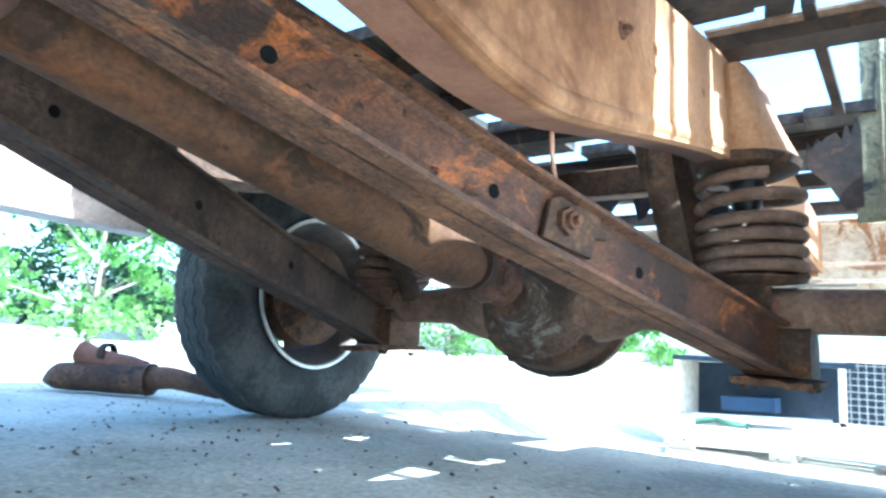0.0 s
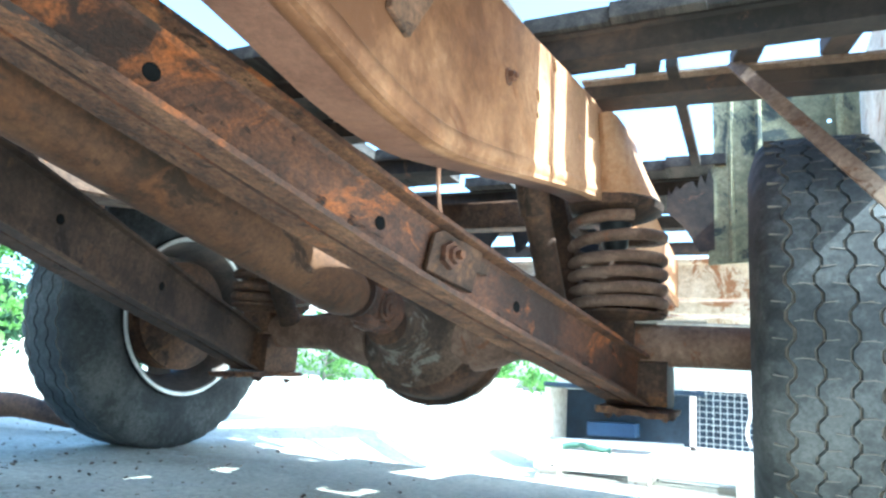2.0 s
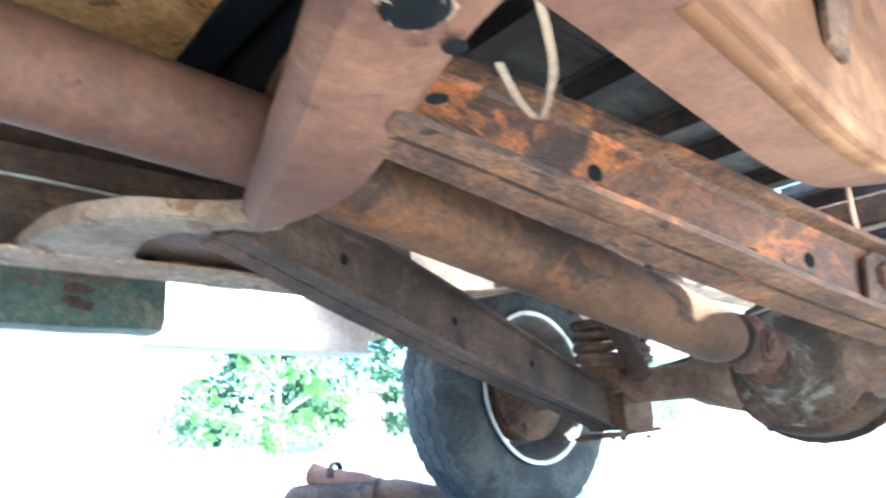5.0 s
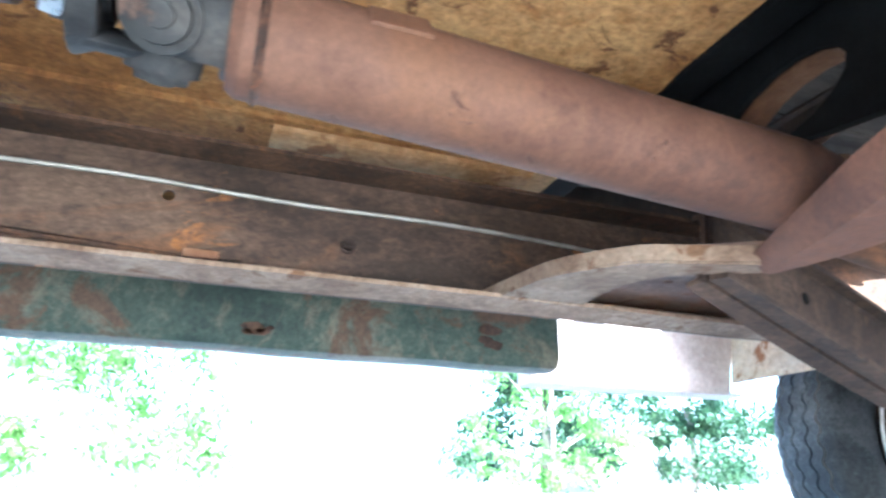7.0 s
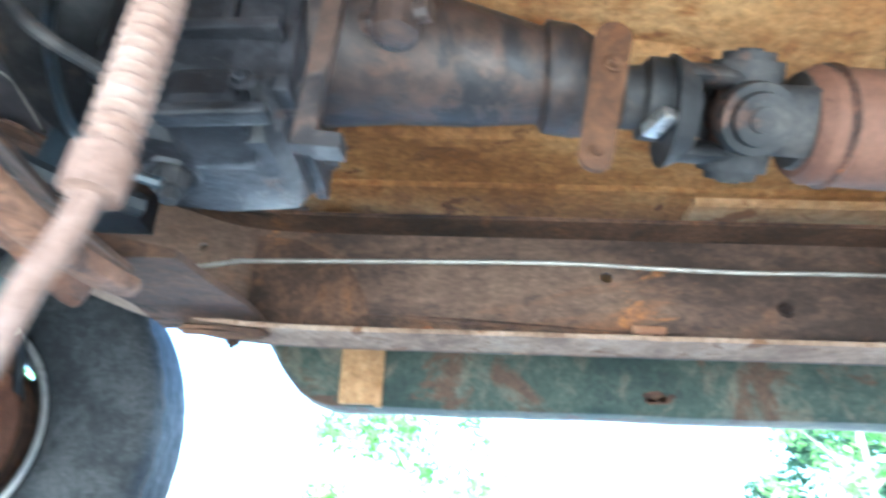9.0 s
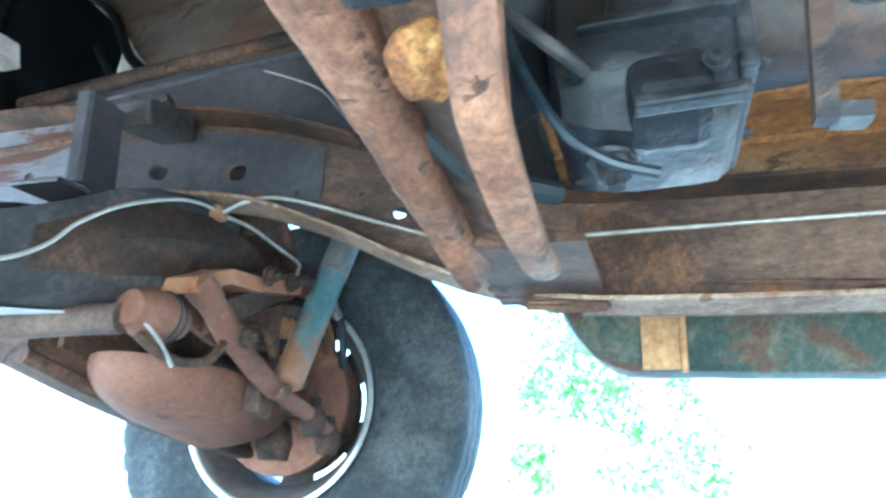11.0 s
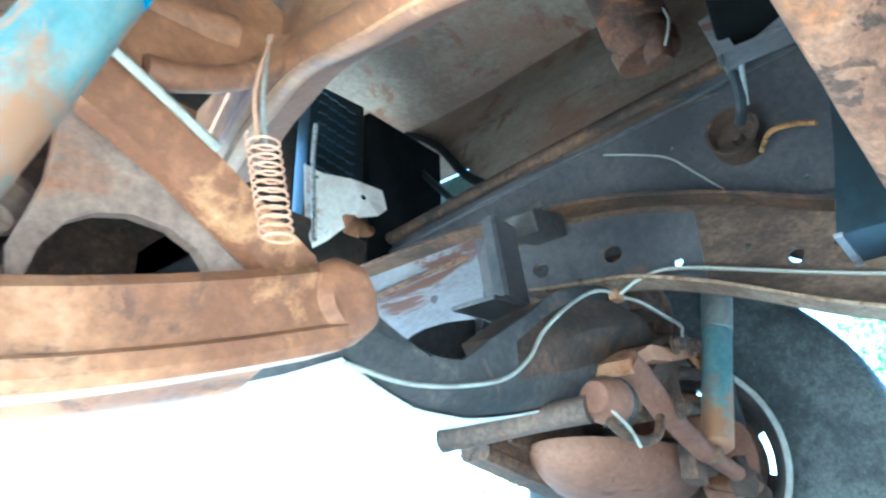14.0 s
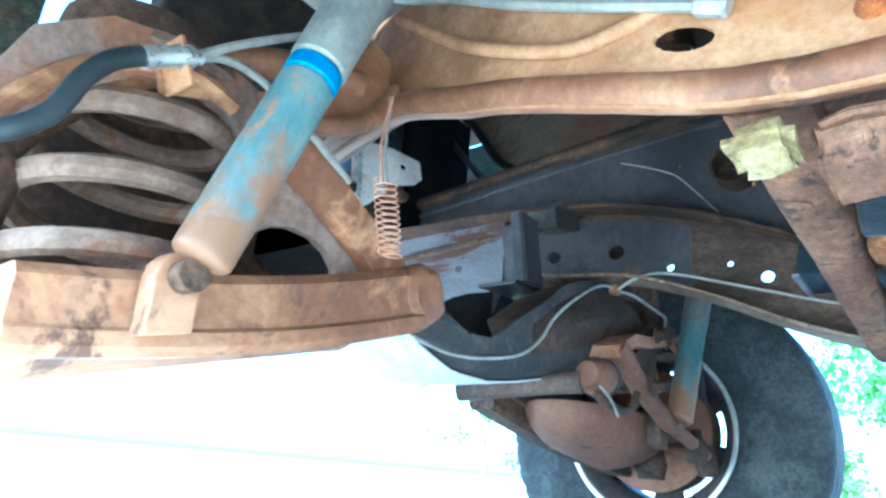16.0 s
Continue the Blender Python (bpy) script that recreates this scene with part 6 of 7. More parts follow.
    for s in (-1, 1):
        bm = bmesh.new()
        if s > 0:
            box(bm, (0.416, 0.500, 0.512), (0.058, 0.050, 0.026), (0, -12, 0))
        else:
            box(bm, (-0.390, 0.512, 0.520), (0.078, 0.060, 0.024), (0, 12, 0))
        bmesh.ops.bevel(bm, geom=bm.edges[:], offset=0.010, segments=2, affect="EDGES")
        bmesh.ops.subdivide_edges(bm, edges=bm.edges[:], cuts=3, use_grid_fill=True)
        for v in bm.verts:
            v.co += Vector((noise.noise(v.co * 50), noise.noise(v.co * 50 + Vector((3, 1, 0))), noise.noise(v.co * 50 + Vector((9, 4, 2))))) * 0.005
        part("rail_pad", bm, PADY if s > 0 else RUST_DARK, xm, "perished yellow rubber pad under the rail", smooth=True)
        bm = bmesh.new()
        box(bm, (s * 0.395, 0.592, 0.50), (0.085, 0.118, 0.014), (0, s * -22, 0))
        bmesh.ops.bevel(bm, geom=bm.edges[:], offset=0.005, segments=2, affect="EDGES")
        bmesh.ops.subdivide_edges(bm, edges=bm.edges[:], cuts=4, use_grid_fill=True)
        for v in bm.verts:
            v.co += Vector((noise.noise(v.co * 32), noise.noise(v.co * 32 + Vector((3, 1, 0))), noise.noise(v.co * 32 + Vector((9, 4, 2))))) * 0.007
        bolt_at(bm, (s * 0.385, 0.60, 0.49), (-s * 0.3, 0, -1), 0.011, 0.010)
        part("crossmember_foot", bm, RUST_ROUGH if s > 0 else RUST_DARK, xm, smooth=True)
    # gearbox
    gb = None
    bm = bmesh.new()
    rings = []
    for y, hw, zb, zt in ((0.630, 0.075, 0.520, 0.80), (0.638, 0.086, 0.512, 0.81), (0.66, 0.085, 0.506, 0.80), (0.70, 0.083, 0.504, 0.78), (0.755, 0.081, 0.506, 0.74), (0.765, 0.075, 0.516, 0.735)):
        c = 0.030
        rings.append([(-hw, y, zb + c), (-hw + c, y, zb), (hw - c, y, zb), (hw, y, zb + c), (hw, y, zb + 0.11), (hw - 0.012, y, zb + 0.12), (hw - 0.012, y, zt - c), (hw - 0.04, y, zt), (-hw + 0.04, y, zt), (-hw + 0.012, y, zt - c), (-hw + 0.012, y, zb + 0.12), (-hw, y, zb + 0.11)])
    loft(bm, rings)
    bmesh.ops.subdivide_edges(bm, edges=bm.edges[:], cuts=2, use_grid_fill=True)
    for v in bm.verts:
        v.co += Vector((noise.noise(v.co * 30), noise.noise(v.co * 30 + Vector((5, 0, 0))), noise.noise(v.co * 30 + Vector((0, 8, 0))))) * 0.004
    gb = part("gearbox", bm, GEAR, truck, "oily black gearbox casing", smooth=True)
    bm = bmesh.new()
    for z, ya, yb, d in ((0.505, 0.690, 0.765, 0.016), (0.574, 0.652, 0.765, 0.020), (0.616, 0.676, 0.768, 0.014), (0.672, 0.65, 0.76, 0.014)):
        box(bm, (0.086, (ya + yb) / 2, z), (d, yb - ya, 0.010), (3, 0, 0))
    for y in (0.678, 0.726):
        box(bm, (0.086, y, 0.595), (0.012, 0.008, 0.05))
    box(bm, (0.0, 0.768, 0.625), (0.160, 0.012, 0.19))
    part("casting_rib", bm, GEAR, gb, bevel=0.003)
    for k, p in enumerate(((0.0905, 0.65, 0.53), (0.0905, 0.745, 0.53), (0.0905, 0.65, 0.64), (0.0905, 0.745, 0.64), (0.05, 0.774, 0.55), (0.065, 0.774, 0.69), (-0.05, 0.774, 0.55))):
        bm = bolt_at(bmesh.new(), p, (1, 0, 0) if p[0] > 0.09 else (0, 1, 0), 0.0065, 0.006)
        part("bolt", bm, GEAR, gb)
    bm = bolt_at(bmesh.new(), (0.012, 0.672, 0.506), (0.1, 0.1, -1), 0.014, 0.016)
    part("drain_plug", bm, GREASE, gb, "oily drain plug")
    bm = lathe(bmesh.new(), [(0.0, 0.015), (-0.003, 0.020), (0.0, 0.022)], "z", (0.012, 0.672, 0.503), 18)
    part("plug_washer", bm, GEAR, gb)
    bm = bmesh.new()
    box(bm, (0.052, 0.715, 0.524), (0.070, 0.060, 0.045), (4, -10, 0))
    part("side_cover", bm, GEAR, gb, bevel=0.012)
    bm = bmesh.new()
    rings = [[(math.cos(a * math.pi / 12) * r * 1.05, y, zc + math.sin(a * math.pi / 12) * r) for a in range(24)] for y, r, zc in ((0.765, 0.075, 0.645), (0.83, 0.060, 0.632), (0.90, 0.049, 0.618), (0.955, 0.039, 0.610), (0.96, 0.045, 0.608), (0.982, 0.045, 0.604), (1.012, 0.034, 0.594))]
    loft(bm, rings)
    part("tail_housing", bm, TAILC, gb, "dark brown oily tail housing", smooth=True)
    bm = bmesh.new()
    ends = [(0.986, 0.500, 0.012, 165), (1.004, 0.600, 0.014, -15)]
    plate = [(y + r * math.cos(radians(a0 + 22.5 * k)), z + r * math.sin(radians(a0 + 22.5 * k))) for y, z, r, a0 in ends for k in range(9)]
    sheet(bm, plate, [], lambda u, v: Vector((0.050 + 0.05 * (v - 0.5), u, v)), 0.005, (1, 0, 0))
    bolt_at(bm, (0.055, 0.986, 0.502), (1, 0.1, 0), 0.005, 0.004)
    bolt_at(bm, (0.060, 1.002, 0.575), (1, 0.1, 0), 0.006, 0.005)
    part("tail_bracket", bm, SHAFT, gb, "flat rusted bracket", bevel=0.001)
    bm = bmesh.new()
    box(bm, (0.112, 0.806, 0.575), (0.012, 0.013, 0.225), (-4, 0, 0))
    box(bm, (0.108, 0.812, 0.468), (0.020, 0.020, 0.010), (-4, 6, 0))
    tube(bm, [(0.094, 0.845, 0.562), (0.094, 0.845, 0.566), (0.095, 0.846, 0.588), (0.095, 0.847, 0.592), (0.096, 0.848, 0.66)], [0.008, 0.017, 0.018, 0.010, 0.009], 14)
    tube(bm, [(0.085, 0.822, 0.585), (0.105, 0.870, 0.580)], 0.008, 10)
    part("shift_lever", bm, TAILC, gb, "rust-brown shift levers", bevel=0)
    # bell housing with a rounded belly
    bm = bmesh.new()
    rings = [[(math.cos(a * math.pi / 14) * r, y, 0.72 + math.sin(a * math.pi / 14) * r) for a in range(28)] for y, r in ((0.535, 0.150), (0.545, 0.160), (0.56, 0.158), (0.60, 0.135), (0.635, 0.115))]
    loft(bm, rings)
    part("bell_housing", bm, GREASE, gb, "oily black bell housing", smooth=True)
    pipe("dipstick_tube", [(0.092, 0.590, 0.665), (0.094, 0.597, 0.60), (0.094, 0.610, 0.548), (0.093, 0.640, 0.490), (0.090, 0.672, 0.462), (0.085, 0.705, 0.452)], 0.0042, NAVY, "blue-black tube curving round the casing", parent=gb)
    pipe("shift_rod", [(0.155, 0.50, 0.62), (0.15, 0.60, 0.555), (0.145, 0.64, 0.52), (0.11, 0.66, 0.52)], 0.005, GREASE, parent=gb)
    pipe("vent_hose", [(0.10, 0.50, 0.54), (0.02, 0.56, 0.50), (-0.05, 0.62, 0.505)], 0.011, HOSEB, parent=gb)
    # corrugated breather hose hanging in front
    bm = bmesh.new()
    base = smooth_path([(0.30, 0.800, 0.66), (0.292, 0.800, 0.52), (0.291, 0.800, 0.428), (0.2925, 0.797, 0.343)], 150)
    rr = [0.0056 + 0.0020 * (0, 0.2, 0.75, 1, 1, 0.75, 0.2, 0)[k % 8] for k in range(len(base))]
    tube(bm, base, rr, 16)
    hz = part("corrugated_hose", bm, CORR, truck, "dusty pink corrugated hose with a collar", smooth=False)
    bm = tube(bmesh.new(), [(0.2925, 0.797, 0.346), (0.2925, 0.797, 0.3455), (0.2935, 0.796, 0.333), (0.2935, 0.796, 0.3325)], [0.005, 0.0088, 0.0082, 0.005], 16)
    part("hose_collar", bm, CORR, hz, smooth=True)
    bm = tube(bmesh.new(), smooth_path([(0.2935, 0.796, 0.334), (0.294, 0.793, 0.320), (0.2955, 0.789, 0.308), (0.297, 0.786, 0.292), (0.298, 0.783, 0.276), (0.299, 0.780, 0.262)], 5), 0.0042, 12)
    part("hose_tail", bm, CORR, hz, smooth=True)
    bm = tube(bmesh.new(), smooth_path([(0.30, 0.80, 0.655), (0.28, 0.80, 0.70), (0.20, 0.80, 0.715), (0.11, 0.78, 0.70)], 5), 0.0062, 12)
    part("hose_bend", bm, CORR, hz, smooth=True)


make_gearbox()


# ---------- cab ----------
def make_cab():
    bm = bmesh.new()
    prof = [(-0.81, 0.735), (-0.47, 0.735), (-0.465, 0.706), (-0.364, 0.706), (-0.362, 0.718), (-0.354, 0.718), (-0.352, 0.708), (-0.26, 0.708), (-0.252, 0.700), (-0.232, 0.700), (-0.224, 0.708), (-0.12, 0.712), (-0.09, 0.76), (0, 0.785)]
    prof = prof + [(-x, z) for x, z in prof[-2::-1]]
    low = lambda z, k: z if z < 0.725 or k > 0.99 else 0.716 + (z - 0.716) * k
    loft(bm, [[(x, y, low(z, k) if abs(x) < 0.2 else z) for x, z in prof] + [(x, y, low(z, k) + 0.012 if abs(x) < 0.2 else z + 0.012) for x, z in prof[::-1]] for y, k in ((0.575, 1), (0.9, 1), (1.15, 0.05), (1.3, 0.0), (1.663, 0.0))])
    part("cab_floor", bm, FLOOR, truck, "tan-painted cab floor underside with rust patches")
    bm = loft(bmesh.new(), [[(-0.484, y, 0.712), (-0.484, y, 0.699), (-0.479, y, 0.696), (-0.384, y, 0.696), (-0.378, y, 0.699), (-0.376, y, 0.7135), (-0.384, y, 0.7135)] for y in (1.22, 1.4, 1.615)])
    part("floor_channel", bm, TAN, truck, "bare tan channel along the floor edge")
    bm = bmesh.new()
    box(bm, (0, 1.655, 1.175), (1.66, 0.02, 0.72))
    box(bm, (0, 1.655, 1.70), (1.50, 0.02, 0.10))
    box(bm, (0, 1.12, 1.745), (1.50, 1.05, 0.03))
    box(bm, (0, 0.57, 1.12), (1.66, 0.02, 0.80))
    for s in (-1, 1):
        box(bm, (s * 0.74, 1.62, 1.58), (0.05, 0.07, 0.36))
        box(bm, (s * 0.74, 0.66, 1.58), (0.05, 0.05, 0.40), (-18, 0, 0))
    part("cab_shell", bm, GREEN, truck, "worn green cab walls and roof", bevel=0.01)
    for s in (-1, 1):
        bm = bmesh.new()
        box(bm, (s * 0.92, 1.20, 1.04), (0.05, 0.98, 0.78))
        part("door", bm, GREEN, truck, "worn green cab door", bevel=0.02)
        # rocker: a box sill with a rounded underside and an upswept front
        bm = bmesh.new()
        rings = []
        for y in [0.535 + 1.325 * i / 44 for i in range(45)]:
            k = max(0, 1 - (y - 0.535) / 0.15)
            zb = 0.466 + 0.11 * k ** 2.4 + 0.0025 * noise.noise((y * 9, 0.3, s))
            xi = 0.748 + 0.004 * noise.noise((y * 7, 5.0, s))
            rings.append([(s * xi, y, 0.66), (s * xi, y, zb + 0.020), (s * (xi + 0.012), y, zb + 0.004), (s * (xi + 0.05), y, zb), (s * (xi + 0.11), y, zb + 0.006), (s * (xi + 0.165), y, zb + 0.05), (s * (xi + 0.185), y, 0.66)])
        loft(bm, rings)
        rk = part("rocker_panel", bm, GREEN, truck, "dented green rocker panel with rust holes", smooth=True)
        if s < 0:
            bm = bmesh.new()
            box(bm, (-0.740, 0.713, 0.535), (0.012, 0.066, 0.13))
            box(bm, (-0.737, 0.752, 0.530), (0.014, 0.012, 0.13))
            part("rocker_brace", bm, TAN, rk, "pale tan brace on the rocker", bevel=0.002)
            for y, z, r in ((1.245, 0.500, 0.016), (1.262, 0.495, 0.009), (1.236, 0.493, 0.008), (1.274, 0.502, 0.006), (1.70, 0.535, 0.018), (1.71, 0.505, 0.015), (1.69, 0.515, 0.012)):
                bm = bmesh.new()
                n = 11
                pts = [(y + r * (1 + 0.5 * noise.noise((a * 3.1, y * 40, z * 40))) * math.cos(2 * math.pi * a / n) * 1.3, z + 0.7 * r * (1 + 0.5 * noise.noise((a * 2.3, 3 + y * 40, 1))) * math.sin(2 * math.pi * a / n)) for a in range(n)]
                sheet(bm, pts, [], lambda u, v: Vector((-0.7425, u, v)), 0.0015, (1, 0, 0))
                part("rust_hole", bm, RUST_DARK, rk)
    # Added black box: stands for the shaded gap and shuts out a sun slit.
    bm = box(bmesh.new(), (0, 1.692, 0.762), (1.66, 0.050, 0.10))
    part("cab_back_sill", bm, BLACK, truck, "black strip for the shaded gap behind the cab, also stopping sun", bevel=0.004)
    # body mounts between rail and cab
    for s in (-1, 1):
        for y in (0.70, 1.56):
            bm = bmesh.new()
            box(bm, (s * 0.53, y, 0.665), (0.20, 0.07, 0.05))
            part("cab_mount", bm, RAIL_IN, truck, bevel=0.006)
    # dark filler behind cab: bed front wall and mounts
    bm = bmesh.new()
    box(bm, (0, 1.70, 1.03), (1.80, 0.02, 0.46))
    part("bed_front_wall", bm, CREAM, truck, "cream bed front wall", bevel=0.004)
    bm = bmesh.new()
    ol = [(-0.30, 0.700), (-0.20, 0.668), (-0.13, 0.632), (-0.08, 0.610), (0.02, 0.590), (0.12, 0.575), (0.26, 0.560), (0.36, 0.575), (0.36, 0.800), (-0.30, 0.800)]
    hole = [(-0.025 + 0.085 * math.cos(a * 0.3927) - 0.006 * math.sin(a * 0.3927), 0.648 + 0.040 * math.sin(a * 0.3927) + 0.012 * math.cos(a * 0.3927)) for a in range(16)]
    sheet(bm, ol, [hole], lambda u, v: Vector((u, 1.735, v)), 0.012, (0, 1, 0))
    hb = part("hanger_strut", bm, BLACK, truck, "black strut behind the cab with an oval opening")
    rim = loft(bmesh.new(), [[(u, y, v) for u, v in hole] for y in (1.744, 1.785)], caps=False)
    bmesh.ops.solidify(rim, geom=rim.faces[:], thickness=0.003)
    part("opening_collar", rim, RUST, hb, "orange rusted collar of the opening", smooth=True)
    bm = sheet(bmesh.new(), [(-0.21, 0.585), (-0.115, 0.600), (-0.10, 0.66), (-0.14, 0.72), (-0.21, 0.74)], [], lambda u, v: Vector((u, 1.80 + 0.1 * (v - 0.6), v)), 0.006, (0, 1, 0))
    part("strut_tab", bm, RUST, hb, "orange rusted tab", bevel=0.002)


make_cab()


# ---------- bed ----------
def make_bed():
    for y in (1.80, 2.06, 2.32, 2.585, 2.80, 3.08, 3.42, 3.80, 4.20):
        bm = bmesh.new()
        xe = 0.36 if 2.7 < y < 3.2 else 0.92
        spans = [(-0.92, -0.27), (-0.06, xe)] if y == 2.32 else [(-0.92, xe)]
        for xa, xb in spans:
            loft(bm, [[(x, y - 0.045, 0.818), (x, y - 0.030, 0.818), (x, y - 0.024, 0.782), (x, y + 0.024, 0.782), (x, y + 0.030, 0.818), (x, y + 0.045, 0.818), (x, y + 0.045, 0.821), (x, y - 0.045, 0.821)] for x in (xa, xb)])
        part("bed_sill", bm, BEDDARK, truck, "dark steel cross sill under the bed")
    gaps = {-0.93: [(1.71, 4.28)], -0.78: [(1.71, 1.90), (2.36, 3.6)], -0.63: [(1.71, 1.90), (2.36, 3.5)], -0.48: [(1.71, 3.42)], -0.18: [(1.71, 2.22), (2.45, 2.84), (3.04, 3.30)], -0.33: [(1.71, 3.30), (3.44, 3.52)],
            -0.03: [(1.71, 3.22), (3.33, 3.46)], 0.12: [(1.71, 3.18)], 0.27: [(1.71, 3.10)], 0.42: [(1.71, 2.37), (2.53, 2.70), (3.30, 3.75)], 0.57: [(1.71, 2.37), (2.52, 2.66), (3.28, 3.75)], 0.72: [(1.71, 2.36), (2.53, 2.67), (3.32, 4.28)], 0.87: [(1.71, 2.36), (2.53, 2.67), (3.32, 4.28)]}
    for i in range(13):
        x = round(-0.93 + 0.15 * i, 2)
        key = min(gaps, key=lambda g: abs(g - x))
        segs = gaps[key] if abs(key - x) < 0.05 else [(1.76, 4.28)]
        for a, b in segs:
            bm = bmesh.new()
            box(bm, (x, (a + b) / 2, 0.838 + 0.002 * noise.noise((x * 9, a, 0))), (0.1485, b - a, 0.030))
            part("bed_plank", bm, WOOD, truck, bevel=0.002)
    bm = box(bmesh.new(), (0.72, 2.448, 0.833), (0.42, 0.026, 0.022), (0, 0, 3))
    part("bed_strip", bm, BEDDARK, truck, "bare steel strip across the bed gap", bevel=0.002)
    sl = part("bed_sill", loft(bmesh.new(), [[(x, y - 0.040, 0.824), (x, y - 0.034, 0.800), (x, y + 0.034, 0.800), (x, y + 0.040, 0.824)] for x, y in ((0.40, 2.80), (0.66, 2.815), (0.93, 2.835))]), BEDDARK, truck, "dark sill over the wheelhouse")
    part("sill_lip", loft(bmesh.new(), [[(x, y - 0.064, 0.8245), (x, y - 0.030, 0.8245), (x, y - 0.030, 0.830), (x, y - 0.064, 0.830)] for x, y in ((0.40, 2.80), (0.66, 2.815), (0.93, 2.835))]), DUSTY, sl, "pale dusty lip of the sill")
    for x, y in ((0.53, 2.72), (0.70, 2.73), (0.845, 2.725)):
        bm = box(bmesh.new(), (x, y, 0.845), (0.045, 0.09, 0.03), (0, 0, 12))
        part("bed_cleat", bm, BEDDARK, truck, bevel=0.004)
    for x, w in ((0.572, 0.022),):
        bm = box(bmesh.new(), (x, 3.45, 0.833), (w, 1.46, 0.020))
        part("bed_strip", bm, BEDDARK, truck, "bare steel bed strip", bevel=0.002)
    # Added board without a known counterpart; it hides sky showing through the planks.
    for x in (-0.56,):
        part("bed_stringer", box(bmesh.new(), (x, 2.45, 0.765), (0.035, 1.58, 0.095)), BEDDARK, truck, "dark board added to cover sky seen through the bed gap", bevel=0.003)
    for s in (-1, 1):
        bm = bmesh.new()
        arch = [(2.90 + 0.42 * math.cos(a), 0.44 + 0.42 * math.sin(a)) for a in [math.pi * (0.02 + 0.96 * k / 18) for k in range(19)]]
        outl = [(1.865, 0.458)] + arch[::-1] + [(4.30, 0.50), (4.30, 1.26), (1.70, 1.26), (1.70, 0.62), (1.865, 0.60)]
        if s > 0:
            # Unseen side: height and flat lower edge set by where sun must fall.
            outl = [(1.865, 0.60), (2.40, 0.60), (2.52, 0.625), (2.90, 0.635), (3.28, 0.625), (3.40, 0.60), (4.30, 0.62), (4.30, 1.05), (1.865, 1.05)]
        sheet(bm, outl, [], lambda u, v: Vector((s * 0.955, u, v)), 0.006, (-s, 0, 0))
        bs = part("bed_side", bm, WHITEP if s < 0 else CREAM, truck, "chalky white bed side with rust at the lower edge" if s < 0 else "cream bed side, unseen, cut low and flat to steer the sun")
        bm = bmesh.new()
        if s > 0:
            bm.free()
        else:
            loft(bm, [[(s * 0.955, y, 0.457), (s * 0.90, y, 0.462), (s * 0.90, y, 0.468), (s * 0.955, y, 0.464)] for y in (1.868, 2.47)])
            box(bm, (s * 0.925, 1.868, 0.53), (0.055, 0.005, 0.14))
            part("lower_flange", bm, WHITEP, bs)
        # wheelhouse
        bm = bmesh.new()
        prof = [(2.90 + 0.41 * math.cos(a), 0.50 + 0.40 * math.sin(a)) for a in [math.pi * k / 12 for k in range(13)]]
        if s < 0:
            rings = [[(s * x, y, z) for x in (0.60, 0.95)] for y, z in prof]
            loft(bm, rings, caps=False, closed=False)
            bmesh.ops.solidify(bm, geom=bm.faces[:], thickness=0.004)
            part("wheelhouse", bm, CREAM, truck, "dirty cream wheelhouse", smooth=True)
        else:
            sheet(bm, [(0.60, 0.56), (0.70, 0.57), (0.78, 0.545), (0.946, 0.56), (0.946, 1.03), (0.612, 1.03), (0.615, 0.82), (0.60, 0.80)], [(0.66, 0.70, 0.007), (0.85, 0.74, 0.010), (0.83, 0.90, 0.006), (0.88, 0.93, 0.006)], lambda u, v: Vector((u, 3.30 + 0.02 * math.sin(9 * u), v)), 0.005, (0, 1, 0))
            wb = part("wheelhouse", bm, OLIVE, truck, "flaking olive and dark wheelhouse panel")
            for x in (0.655, 0.72, 0.90):
                part("wheelhouse_rib", tube(bmesh.new(), [(x, 3.295, 0.57), (x, 3.295, 1.01)], 0.008, 8), OLIVE, wb, smooth=True)
            rnd = random.Random(8)
            bm = bmesh.new()
            pts = [(0.500, 0.70), (0.545, 0.655), (0.58, 0.59), (0.615, 0.60)] + [(0.614 - 0.110 * k / 11, 0.785 + 0.020 * (k % 2) - 0.004 * k + rnd.uniform(-0.010, 0.014)) for k in range(12)]
            sheet(bm, pts, [], lambda u, v: Vector((u, 3.27 + 0.1 * (u - 0.5), v)), 0.004, (0, 1, 0))
            part("torn_sheet", bm, BEDDARK, truck, "ragged dark torn sheet metal")
            bm = loft(bmesh.new(), [[(x - 0.009, y, z - 0.007), (x + 0.009, y, z + 0.007), (x + 0.009, y + 0.007, z + 0.007), (x - 0.009, y + 0.007, z - 0.007)] for x, y, z in ((0.673, 2.75, 0.835), (0.765, 2.625, 0.666), (0.895, 2.447, 0.425))])
            part("bed_brace", bm, DUSTY, truck, "thin dusty diagonal bed brace")
    bm = bmesh.new()
    box(bm, (0, 4.28, 0.70), (1.86, 0.02, 0.16))
    box(bm, (0, 4.27, 0.765), (1.86, 0.04, 0.02))
    part("rear_sill", bm, CREAM, truck, "pinkish cream rear sill with rust", bevel=0.004)
    for k, z in enumerate((0.585, 0.525, 0.47)):
        bm = box(bmesh.new(), (0, 4.30 + 0.02 * k, z), (1.80, 0.02, 0.052), (6 * k, 0, 0))
        part("rear_panel", bm, CREAM, truck, "stepped cream rear valance", bevel=0.006)
    bm = tube(bmesh.new(), [(-0.6, 4.20, 0.50), (0.2, 4.20, 0.51), (0.85, 4.20, 0.505)], 0.008, 8)
